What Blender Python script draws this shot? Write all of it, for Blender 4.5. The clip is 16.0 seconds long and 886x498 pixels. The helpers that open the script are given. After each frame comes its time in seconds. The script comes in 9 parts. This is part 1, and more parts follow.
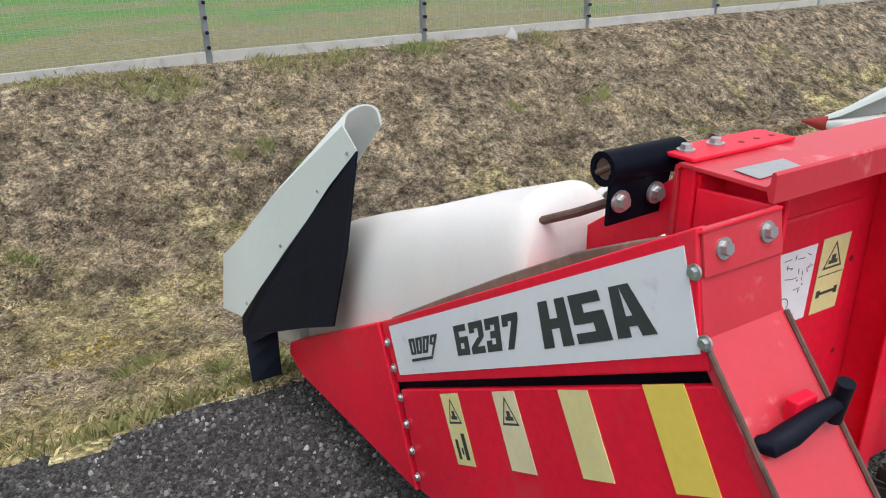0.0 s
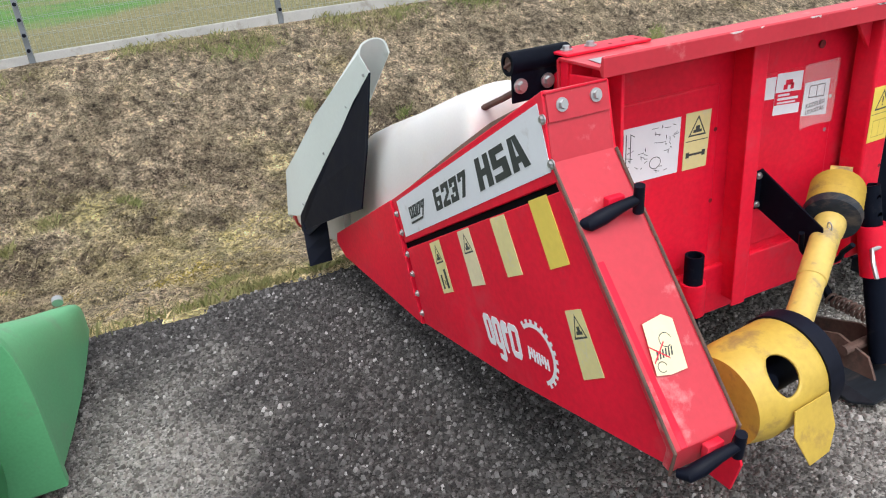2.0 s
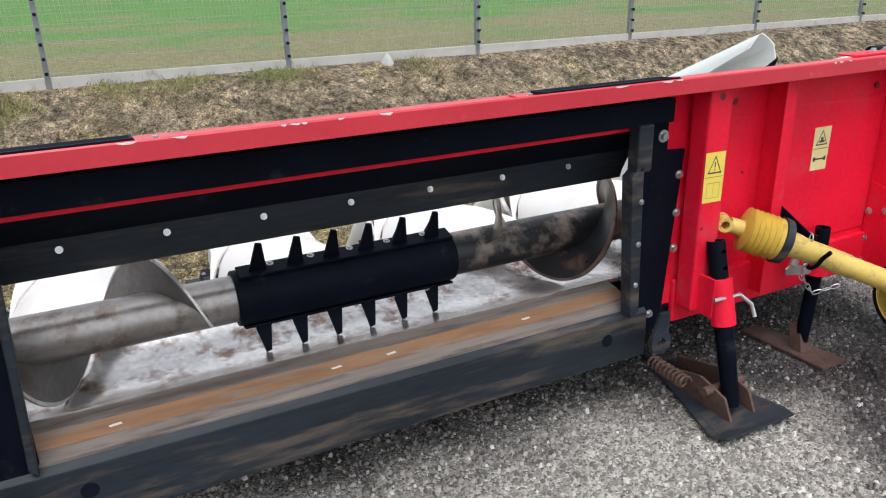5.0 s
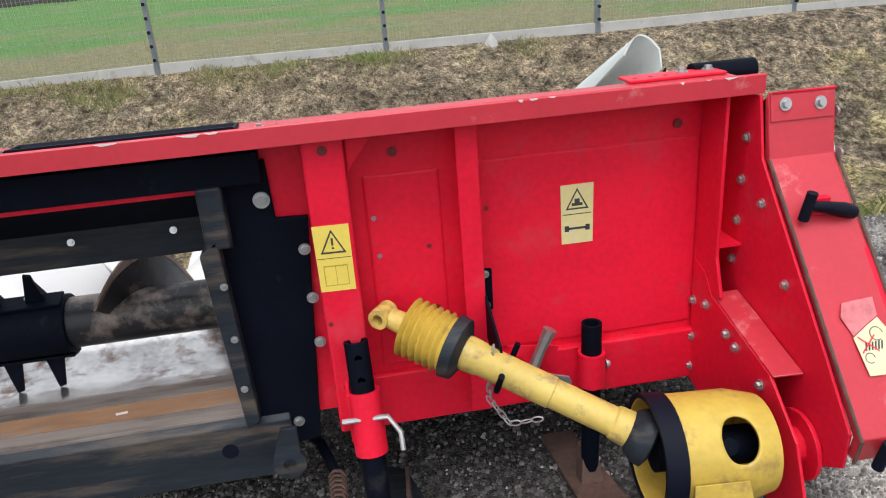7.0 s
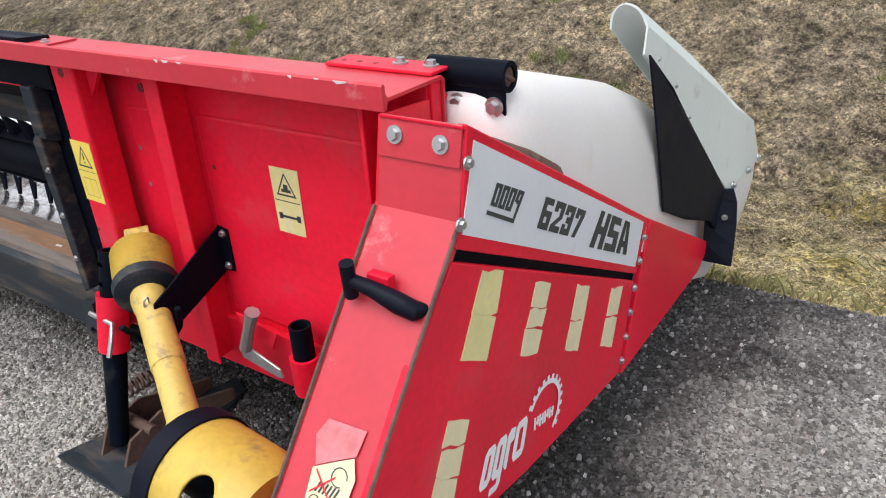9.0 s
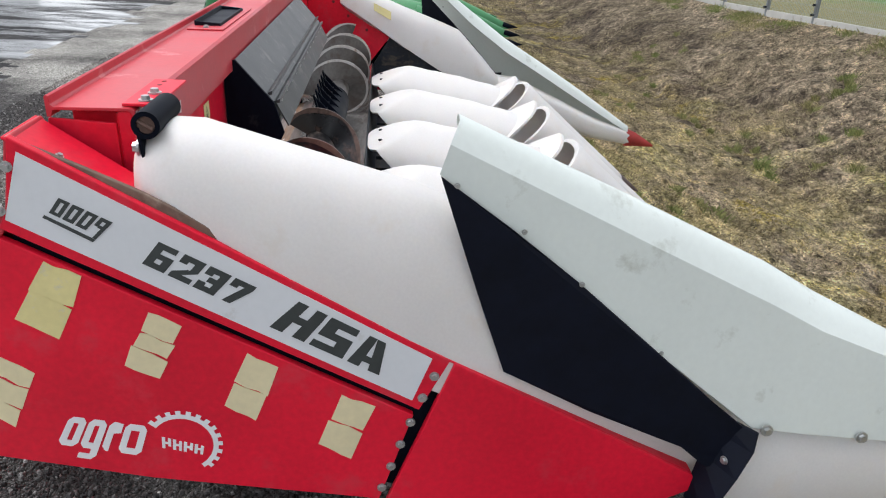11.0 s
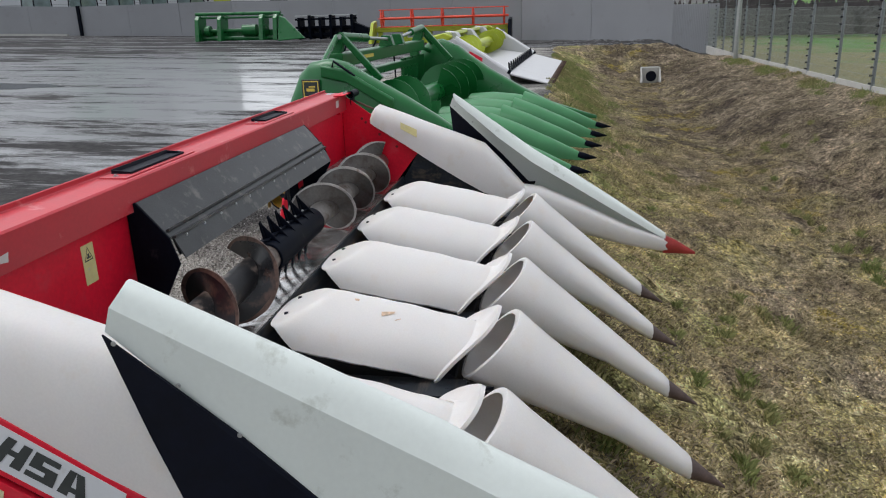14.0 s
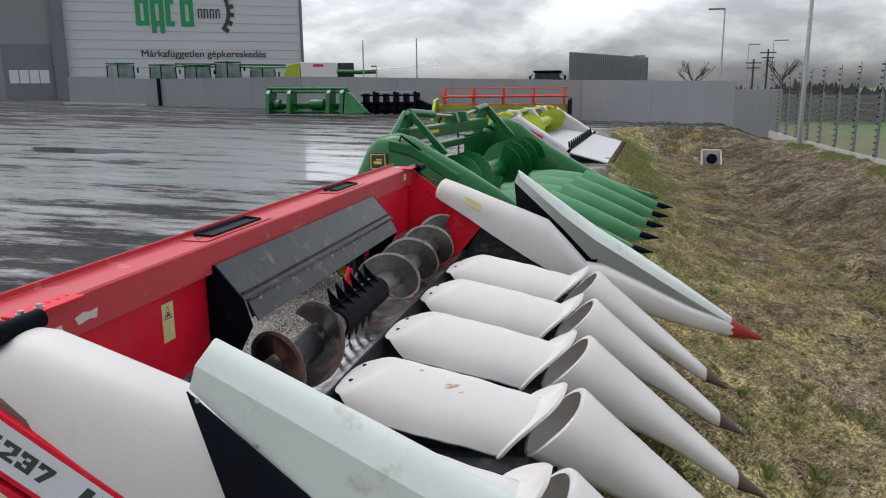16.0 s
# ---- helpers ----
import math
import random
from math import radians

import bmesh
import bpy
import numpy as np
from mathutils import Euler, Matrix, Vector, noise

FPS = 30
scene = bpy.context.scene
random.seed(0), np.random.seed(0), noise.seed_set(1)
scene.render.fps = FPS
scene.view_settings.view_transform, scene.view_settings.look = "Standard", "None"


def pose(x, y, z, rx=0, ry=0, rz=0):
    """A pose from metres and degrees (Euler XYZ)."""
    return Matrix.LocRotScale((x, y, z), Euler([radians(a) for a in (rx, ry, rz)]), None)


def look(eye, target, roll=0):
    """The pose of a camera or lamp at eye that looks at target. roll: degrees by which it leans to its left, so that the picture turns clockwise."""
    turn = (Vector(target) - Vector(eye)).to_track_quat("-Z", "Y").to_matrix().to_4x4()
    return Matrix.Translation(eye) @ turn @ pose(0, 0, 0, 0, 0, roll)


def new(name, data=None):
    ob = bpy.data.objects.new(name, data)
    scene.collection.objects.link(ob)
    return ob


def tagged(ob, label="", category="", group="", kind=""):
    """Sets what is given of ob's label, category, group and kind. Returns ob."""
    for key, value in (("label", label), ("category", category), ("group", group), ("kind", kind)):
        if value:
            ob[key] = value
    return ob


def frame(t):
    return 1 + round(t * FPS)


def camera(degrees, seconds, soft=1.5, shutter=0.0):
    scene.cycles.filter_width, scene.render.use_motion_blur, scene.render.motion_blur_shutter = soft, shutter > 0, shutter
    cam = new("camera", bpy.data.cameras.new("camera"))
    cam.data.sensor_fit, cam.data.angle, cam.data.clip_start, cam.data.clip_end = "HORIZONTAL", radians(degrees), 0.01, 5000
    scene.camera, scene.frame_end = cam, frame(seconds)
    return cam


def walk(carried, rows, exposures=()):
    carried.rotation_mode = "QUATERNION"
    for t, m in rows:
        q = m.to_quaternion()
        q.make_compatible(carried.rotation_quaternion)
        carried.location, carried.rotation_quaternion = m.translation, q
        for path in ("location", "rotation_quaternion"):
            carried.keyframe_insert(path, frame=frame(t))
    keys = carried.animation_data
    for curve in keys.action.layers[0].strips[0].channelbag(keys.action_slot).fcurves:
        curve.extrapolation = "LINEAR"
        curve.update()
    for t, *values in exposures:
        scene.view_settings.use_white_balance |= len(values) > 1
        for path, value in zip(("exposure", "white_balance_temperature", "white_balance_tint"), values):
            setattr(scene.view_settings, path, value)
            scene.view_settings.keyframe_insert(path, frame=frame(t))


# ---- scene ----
cam = camera(61.5, 16.0, soft=1.1)
walk(cam, [
    (0, look((-3.082, -0.585, 1.464), (-2.13, 1.003, 0.707), -1.2)),
    (0.5, look((-3.161, -0.816, 1.474), (-2.245, 0.773, 0.677), -0.6)),
    (1, look((-3.16, -1.046, 1.479), (-2.304, 0.571, 0.669), -1.2)),
    (1.5, look((-3.179, -1.175, 1.5), (-2.385, 0.46, 0.665), -3.3)),
    (2, look((-3.186, -1.308, 1.503), (-2.45, 0.346, 0.653), -5.3)),
    (2.5, look((-2.916, -1.451, 1.524), (-2.201, 0.216, 0.682), -6.4)),
    (3, look((-2.492, -1.533, 1.525), (-1.752, 0.137, 0.71), -7.1)),
    (3.5, look((-2.057, -1.488, 1.513), (-1.271, 0.172, 0.723), -6.4)),
    (4, look((-1.594, -1.578, 1.482), (-0.768, 0.077, 0.722), -5.3)),
    (4.5, look((-1.171, -1.622, 1.478), (-0.312, 0.027, 0.74), -3.4)),
    (4.7, look((-0.964, -1.601, 1.478), (-0.1, 0.052, 0.755), -2.2)),
    (6.8, look((0.976, -1.609, 1.488), (1.306, 0.218, 0.746), -3.6)),
    (7, look((1.156, -1.553, 1.483), (1.421, 0.28, 0.729), -4.4)),
    (7.5, look((1.597, -1.389, 1.502), (1.69, 0.457, 0.739), -5.6)),
    (8, look((2.101, -1.337, 1.491), (1.777, 0.478, 0.715), -5.5)),
    (8.5, look((2.495, -1.137, 1.46), (1.791, 0.542, 0.633), -4.0)),
    (9, look((2.932, -0.903, 1.457), (1.894, 0.554, 0.563), -3.7)),
    (9.5, look((3.249, -0.63, 1.463), (1.942, 0.576, 0.547), -3.7)),
    (9.7, look((3.315, -0.481, 1.465), (1.937, 0.629, 0.534), -3.0)),
    (11.8, look((3.926, 1.402, 1.576), (2.139, 1.036, 0.755), 4.0)),
    (12, look((3.879, 1.521, 1.556), (2.117, 1.093, 0.712), 3.3)),
    (12.5, look((3.778, 1.775, 1.58), (2.019, 1.35, 0.728), 0.5)),
    (13, look((3.752, 1.928, 1.647), (1.965, 1.59, 0.816), -2.0)),
    (13.5, look((3.738, 1.925, 1.73), (1.906, 1.619, 0.99), -2.1)),
    (14, look((3.803, 1.935, 1.758), (1.924, 1.632, 1.146), -1.8)),
    (14.5, look((3.838, 1.919, 1.762), (1.937, 1.616, 1.222), -1.3)),
    (15, look((3.845, 1.889, 1.75), (1.937, 1.571, 1.242), -0.9)),
    (15.5, look((3.858, 1.928, 1.754), (1.95, 1.555, 1.283), -0.8)),
    (16, look((3.84, 1.871, 1.762), (1.936, 1.424, 1.343), -0.5)),
], exposures=[(0.0, 0.38), (1.0, 0.52), (2.0, 0.56), (2.5, 0.52), (4.5, 0.46), (7.0, 0.38), (8.0, 0.38), (9.0, 0.48), (9.5, 0.46), (12.0, 0.22), (14.0, -0.06), (16.0, -0.06)])

# ---------------------------------------------------------------- light
world = bpy.data.worlds.new("sky_world")
scene.world = world
world.use_nodes = True
wn = world.node_tree.nodes
wl = world.node_tree.links
wn.clear()
w_out = wn.new("ShaderNodeOutputWorld")
w_bg = wn.new("ShaderNodeBackground")
w_sky = wn.new("ShaderNodeTexSky")
w_sky.sky_type = "NISHITA"
w_sky.sun_disc = False
w_sky.sun_elevation = radians(66)
w_sky.sun_rotation = radians(196)
w_sky.air_density, w_sky.dust_density, w_sky.ozone_density = 1.0, 3.0, 1.0
w_hsv = wn.new("ShaderNodeHueSaturation")
w_hsv.inputs["Saturation"].default_value = 0.12
w_hsv.inputs["Value"].default_value = 1.0
w_tc = wn.new("ShaderNodeTexCoord")
w_map = wn.new("ShaderNodeMapping")
w_map.inputs["Scale"].default_value = (1.0, 1.0, 2.6)
w_n = wn.new("ShaderNodeTexNoise")
w_n.inputs["Scale"].default_value = 5.2
w_n.inputs["Detail"].default_value = 9.0
w_n.inputs["Roughness"].default_value = 0.56
w_n.inputs["Distortion"].default_value = 0.25
w_r = wn.new("ShaderNodeValToRGB")
w_r.color_ramp.elements[0].position = 0.40
w_r.color_ramp.elements[0].color = (0.96, 1.00, 1.08, 1)
w_r.color_ramp.elements[1].position = 0.60
w_r.color_ramp.elements[1].color = (1.92, 1.97, 2.04, 1)
w_e = w_r.color_ramp.elements.new(0.50)
w_e.color = (1.32, 1.37, 1.44, 1)
w_mix = wn.new("ShaderNodeMix")
w_mix.data_type, w_mix.blend_type = "RGBA", "MULTIPLY"
w_mix.inputs["Factor"].default_value = 1.0
wl.new(w_tc.outputs["Generated"], w_map.inputs["Vector"])
wl.new(w_map.outputs["Vector"], w_n.inputs["Vector"])
wl.new(w_n.outputs["Fac"], w_r.inputs["Fac"])
wl.new(w_sky.outputs["Color"], w_hsv.inputs["Color"])
wl.new(w_hsv.outputs["Color"], w_mix.inputs["A"])
wl.new(w_r.outputs["Color"], w_mix.inputs["B"])
wl.new(w_mix.outputs["Result"], w_bg.inputs["Color"])
w_bg.inputs["Strength"].default_value = 0.15
wl.new(w_bg.outputs["Background"], w_out.inputs["Surface"])

sun = new("sun", bpy.data.lights.new("sun", "SUN"))
sun.data.energy = 0.70
sun.data.angle = radians(28)
sun.data.color = (1.0, 0.97, 0.93)
sun.matrix_world = look((0, 0, 20), (0.74, 2.57, 14.0))

# ---------------------------------------------------------------- materials


def mat_paint(name, base, rough=0.45, metal=0.0, var=0.12, scale=6.0, bump=0.05, grain=60.0, dirt=None, dirt_amt=0.0, coat=0.0, spec=0.5, stretch=None):
    """A painted, plastic or metal surface: base colour with broad and fine variation, optional dirt blotches and fine relief."""
    m = bpy.data.materials.new(name)
    m.use_nodes = True
    nt = m.node_tree
    n, l = nt.nodes, nt.links
    b = n["Principled BSDF"]
    tc = n.new("ShaderNodeTexCoord")
    n1 = n.new("ShaderNodeTexNoise")
    n1.inputs["Scale"].default_value = scale
    n1.inputs["Detail"].default_value = 6
    n2 = n.new("ShaderNodeTexNoise")
    n2.inputs["Scale"].default_value = grain
    n2.inputs["Detail"].default_value = 3
    vec = tc.outputs["Object"]
    if stretch:
        mp = n.new("ShaderNodeMapping")
        mp.inputs["Scale"].default_value = stretch
        l.new(vec, mp.inputs["Vector"])
        vec = mp.outputs["Vector"]
    l.new(vec, n1.inputs["Vector"])
    l.new(vec, n2.inputs["Vector"])
    mx = n.new("ShaderNodeMath")
    mx.operation = "MULTIPLY_ADD"
    mx.inputs[1].default_value = 0.65
    l.new(n1.outputs["Fac"], mx.inputs[0])
    ad = n.new("ShaderNodeMath")
    ad.operation = "MULTIPLY"
    ad.inputs[1].default_value = 0.35
    l.new(n2.outputs["Fac"], ad.inputs[0])
    l.new(ad.outputs[0], mx.inputs[2])
    rp = n.new("ShaderNodeValToRGB")
    e = rp.color_ramp.elements
    e[0].position, e[1].position = 0.35, 0.65
    e[0].color = (*[c * (1 - var) for c in base], 1)
    e[1].color = (*[min(1, c * (1 + var)) for c in base], 1)
    l.new(mx.outputs[0], rp.inputs["Fac"])
    col = rp.outputs["Color"]
    if dirt:
        n3 = n.new("ShaderNodeTexNoise")
        n3.inputs["Scale"].default_value = scale * 2.3
        n3.inputs["Detail"].default_value = 9
        n3.inputs["Roughness"].default_value = 0.66
        l.new(vec, n3.inputs["Vector"])
        dr = n.new("ShaderNodeValToRGB")
        dr.color_ramp.elements[0].position = 0.62 - 0.3 * dirt_amt
        dr.color_ramp.elements[1].position = 0.74 - 0.2 * dirt_amt
        l.new(n3.outputs["Fac"], dr.inputs["Fac"])
        mm = n.new("ShaderNodeMix")
        mm.data_type = "RGBA"
        l.new(dr.outputs["Color"], mm.inputs["Factor"])
        l.new(col, mm.inputs["A"])
        mm.inputs["B"].default_value = (*dirt, 1)
        col = mm.outputs["Result"]
    l.new(col, b.inputs["Base Color"])
    rr = n.new("ShaderNodeMapRange")
    rr.inputs["To Min"].default_value = max(0.02, rough - 0.12)
    rr.inputs["To Max"].default_value = min(1, rough + 0.12)
    l.new(n1.outputs["Fac"], rr.inputs["Value"])
    l.new(rr.outputs["Result"], b.inputs["Roughness"])
    b.inputs["Metallic"].default_value = metal
    b.inputs["Specular IOR Level"].default_value = spec
    b.inputs["Coat Weight"].default_value = coat
    b.inputs["Coat Roughness"].default_value = 0.15
    if bump:
        bp = n.new("ShaderNodeBump")
        bp.inputs["Strength"].default_value = bump
        bp.inputs["Distance"].default_value = 0.004
        l.new(mx.outputs[0], bp.inputs["Height"])
        l.new(bp.outputs["Normal"], b.inputs["Normal"])
    return m


RED = mat_paint("red_paint", (0.70, 0.009, 0.034), 0.42, var=0.15, scale=2.5, bump=0.05, dirt=(0.64, 0.038, 0.062), dirt_amt=0.24, spec=0.26)
RED_FADED = mat_paint("faded_red_paint", (0.50, 0.028, 0.044), 0.4, var=0.10, scale=3.0, bump=0.04, dirt=(0.66, 0.22, 0.22), dirt_amt=0.08)
# for flat hole discs: the shade inside is put into a dark red
RED_HOLE = mat_paint("dark_red_hole", (0.16, 0.01, 0.012), 0.6, var=0.25, scale=14, bump=0.1)
WHITE_PL = mat_paint("white_moulded_plastic", (0.75, 0.728, 0.712), 0.46, var=0.05, scale=3.0, bump=0.10, grain=140, dirt=(0.72, 0.675, 0.63), dirt_amt=0.16, spec=0.32)
for w_in, w_val in (("Subsurface Weight", 0.25), ("Subsurface Scale", 0.015)):
    WHITE_PL.node_tree.nodes["Principled BSDF"].inputs[w_in].default_value = w_val
WHITE_PL.node_tree.nodes["Principled BSDF"].inputs["Subsurface Radius"].default_value = (1.0, 0.8, 0.6)
wp = WHITE_PL.node_tree
wp_mix, wp_tr = wp.nodes.new("ShaderNodeMixShader"), wp.nodes.new("ShaderNodeBsdfTranslucent")
wp_tr.inputs["Color"].default_value = (0.80, 0.70, 0.56, 1)
wp_mix.inputs["Fac"].default_value = 0.12
wp.links.new(wp.nodes["Principled BSDF"].outputs["BSDF"], wp_mix.inputs[1])
wp.links.new(wp_tr.outputs["BSDF"], wp_mix.inputs[2])
wp.links.new(wp_mix.outputs["Shader"], wp.nodes["Material Output"].inputs["Surface"])
GREY_SHEET = mat_paint("pale_grey_painted_sheet", (0.66, 0.705, 0.675), 0.38, var=0.04, scale=2.0, bump=0.02, dirt=(0.40, 0.42, 0.37), dirt_amt=0.05)
FLIGHT = mat_paint("dusty_flight_steel", (0.105, 0.097, 0.092), 0.5, metal=0.35, var=0.35, scale=4, bump=0.1, dirt=(0.075, 0.055, 0.045), dirt_amt=0.40)
RIM_PALE = mat_paint("bright_worn_rim", (0.42, 0.40, 0.385), 0.38, metal=0.6, var=0.2, scale=9, bump=0.1, dirt=(0.20, 0.14, 0.11), dirt_amt=0.25)
STAIN = mat_paint("faint_rust_stain", (0.60, 0.43, 0.30), 0.6, var=0.25, scale=60, bump=0.0)
RUBBER = mat_paint("black_rubber", (0.0035, 0.005, 0.012), 0.55, var=0.25, scale=9, bump=0.25, grain=45, spec=0.14)
BLACK = mat_paint("black_paint", (0.0035, 0.005, 0.010), 0.5, var=0.3, scale=5, bump=0.05, dirt=(0.022, 0.022, 0.025), dirt_amt=0.04, spec=0.05)
BLACK_WORN = mat_paint("worn_black_paint", (0.016, 0.021, 0.028), 0.5, var=0.45, scale=5, bump=0.12, dirt=(0.085, 0.068, 0.055), dirt_amt=0.32, spec=0.25, stretch=(0.22, 1, 1.6))
RIM = mat_paint("rusty_worn_rim", (0.135, 0.085, 0.068), 0.45, metal=0.2, var=0.4, scale=9, bump=0.15, dirt=(0.05, 0.032, 0.028), dirt_amt=0.35)
STEEL = mat_paint("bare_worn_steel", (0.30, 0.28, 0.265), 0.36, metal=0.75, var=0.25, scale=5, bump=0.12, dirt=(0.13, 0.085, 0.062), dirt_amt=0.38)
FLOORSTEEL = mat_paint("wet_steel_floor", (0.62, 0.60, 0.585), 0.20, metal=0.8, var=0.25, scale=5, bump=0.10, dirt=(0.17, 0.085, 0.055), dirt_amt=0.36)
RUST = mat_paint("rusty_steel", (0.105, 0.058, 0.044), 0.75, var=0.35, scale=9, bump=0.3, dirt=(0.055, 0.035, 0.03), dirt_amt=0.4)
BROWNEDGE = mat_paint("brown_wear_strip", (0.24, 0.125, 0.065), 0.6, var=0.3, scale=12, bump=0.15, dirt=(0.20, 0.165, 0.14), dirt_amt=0.42, stretch=(0.15, 1, 1))
WEARGREY = mat_paint("wet_worn_edge_steel", (0.20, 0.165, 0.145), 0.4, metal=0.3, var=0.3, scale=10, bump=0.15, dirt=(0.07, 0.052, 0.045), dirt_amt=0.42, stretch=(0.12, 1, 1))
ZINC = mat_paint("galvanised_steel", (0.46, 0.47, 0.47), 0.36, metal=0.8, var=0.12, scale=20, bump=0.05)
YELLOW_PL = mat_paint("weathered_yellow_plastic", (0.53, 0.360, 0.058), 0.5, var=0.14, scale=5, bump=0.08, dirt=(0.30, 0.19, 0.06), dirt_amt=0.22)
YELLOW_SHAFT = mat_paint("scuffed_yellow_tube", (0.57, 0.405, 0.098), 0.5, var=0.14, scale=8, bump=0.08, dirt=(0.24, 0.17, 0.09), dirt_amt=0.30)
STK_YEL = mat_paint("faded_yellow_sticker", (0.68, 0.60, 0.28), 0.55, var=0.07, scale=12, bump=0.02, dirt=(0.60, 0.55, 0.40), dirt_amt=0.2)
STK_YEL2 = mat_paint("bright_yellow_sticker", (0.75, 0.57, 0.10), 0.5, var=0.06, scale=12, bump=0.02)
STK_CREAM = mat_paint("bleached_sticker", (0.68, 0.60, 0.38), 0.6, var=0.07, scale=12, bump=0.03)
STK_WHITE = mat_paint("white_sticker", (0.74, 0.74, 0.76), 0.45, var=0.03, scale=12, bump=0.01)
LABEL = mat_paint("pale_label_film", (0.66, 0.68, 0.71), 0.4, var=0.03, scale=4, bump=0.01, dirt=(0.50, 0.49, 0.48), dirt_amt=0.03)
STRIP_BROWN = mat_paint("brown_strip_paint", (0.15, 0.095, 0.072), 0.8, var=0.3, scale=7, bump=0.2, dirt=(0.26, 0.19, 0.15), dirt_amt=0.2)
SCUFF = mat_paint("bare_scuff", (0.62, 0.58, 0.56), 0.5, var=0.08, bump=0.03)
AUGER_DK = mat_paint("flaking_black_steel", (0.012, 0.012, 0.014), 0.42, var=0.3, scale=3, bump=0.12, dirt=(0.23, 0.18, 0.15), dirt_amt=0.45, spec=0.35)
AUGER_FL = mat_paint("worn_black_flight", (0.012, 0.012, 0.014), 0.30, var=0.3, scale=3, bump=0.1, dirt=(0.12, 0.065, 0.048), dirt_amt=0.30, spec=0.5)
HOODGREY = mat_paint("weathered_grey_sheet", (0.040, 0.042, 0.045), 0.36, var=0.4, scale=5, bump=0.12, grain=160, dirt=(0.15, 0.14, 0.13), dirt_amt=0.22, spec=0.5)
RED_CAP = mat_paint("weathered_red_plastic", (0.34, 0.030, 0.026), 0.55, var=0.2, scale=14, bump=0.08)
TIPSTEEL = mat_paint("dark_worn_point", (0.085, 0.055, 0.048), 0.6, var=0.35, scale=20, bump=0.2)
DULL_WHITE = mat_paint("dull_white_sheet", (0.52, 0.52, 0.53), 0.45, var=0.06, scale=3, bump=0.02)
GHOST = mat_paint("pale_glue_mark", (0.60, 0.16, 0.17), 0.5, var=0.2, scale=30, bump=0.03)
INK = mat_paint("dark_print", (0.035, 0.042, 0.042), 0.5, var=0.15, scale=20, bump=0.02)
INK_RED = mat_paint("red_paint", (0.70, 0.010, 0.040), 0.42, var=0.10, scale=2.5, bump=0.04, dirt=(0.46, 0.03, 0.04), dirt_amt=0.12)
INK_GREEN = mat_paint("green_print", (0.02, 0.30, 0.11), 0.6, var=0.05, scale=3, bump=0.0)
GREEN = mat_paint("green_paint", (0.007, 0.125, 0.028), 0.3, var=0.12, scale=2.0, bump=0.03, dirt=(0.03, 0.14, 0.04), dirt_amt=0.1)
GREEN_PL = mat_paint("green_moulded_plastic", (0.055, 0.225, 0.090), 0.5, var=0.10, scale=3.0, bump=0.08, grain=120, dirt=(0.09, 0.20, 0.09), dirt_amt=0.15)
# paler copy of the snout green: fading, raised further for light it lacks
GREEN_FADED_LIT = mat_paint("faded_lit_green_plastic", (0.12, 0.42, 0.19), 0.42, var=0.12, scale=3.0, bump=0.1, grain=120, dirt=(0.15, 0.33, 0.18), dirt_amt=0.2)
LIME = mat_paint("lime_paint", (0.40, 0.47, 0.03), 0.4, var=0.1, scale=2, bump=0.02)
ORANGE = mat_paint("orange_red_paint", (0.70, 0.06, 0.025), 0.4, var=0.1, scale=2, bump=0.02)
GLASS_DK = mat_paint("dark_cab_glass", (0.03, 0.045, 0.045), 0.12, var=0.2, scale=2, bump=0.0)
CONCRETE = mat_paint("pale_concrete", (0.43, 0.42, 0.395), 0.85, var=0.12, scale=3, bump=0.2, dirt=(0.30, 0.28, 0.24), dirt_amt=0.18)
WALLPANEL = mat_paint("grey_concrete_panel", (0.265, 0.27, 0.285), 0.8, var=0.06, scale=0.6, bump=0.05, dirt=(0.235, 0.235, 0.245), dirt_amt=0.12)
CLAD = mat_paint("white_metal_cladding", (0.60, 0.615, 0.645), 0.5, var=0.03, scale=0.4, bump=0.02)
CLAD_DK = mat_paint("grey_metal_cladding", (0.17, 0.18, 0.20), 0.5, var=0.06, scale=0.4, bump=0.02)
FENCE_M = mat_paint("zinc_fence_post", (0.22, 0.24, 0.26), 0.5, metal=0.4, var=0.12, scale=6, bump=0.02)
WIRE = mat_paint("zinc_fence_wire", (0.30, 0.33, 0.31), 0.5, metal=0.4, var=0.1, scale=6, bump=0.0)
BARK = mat_paint("dark_bark", (0.07, 0.055, 0.05), 0.9, var=0.3, scale=4, bump=0.2)
WOOD_FAR = mat_paint("bare_far_wood", (0.085, 0.075, 0.075), 1.0, var=0.35, scale=0.35, bump=0.0)


# darker and paler stretches of the gravel: axis, from, to, amount
GRAVEL_TONE = (("X", -1.1, -2.1, -0.34), ("X", -2.45, -3.4, 0.38), ("X", 2.05, 2.6, 0.44), ("Y", 0.35, -0.15, 0.20), ("X", 0.8, 1.6, -0.40), ("Y", 0.9, 1.7, -0.10), ("Y", -0.9, -1.6, -0.16))


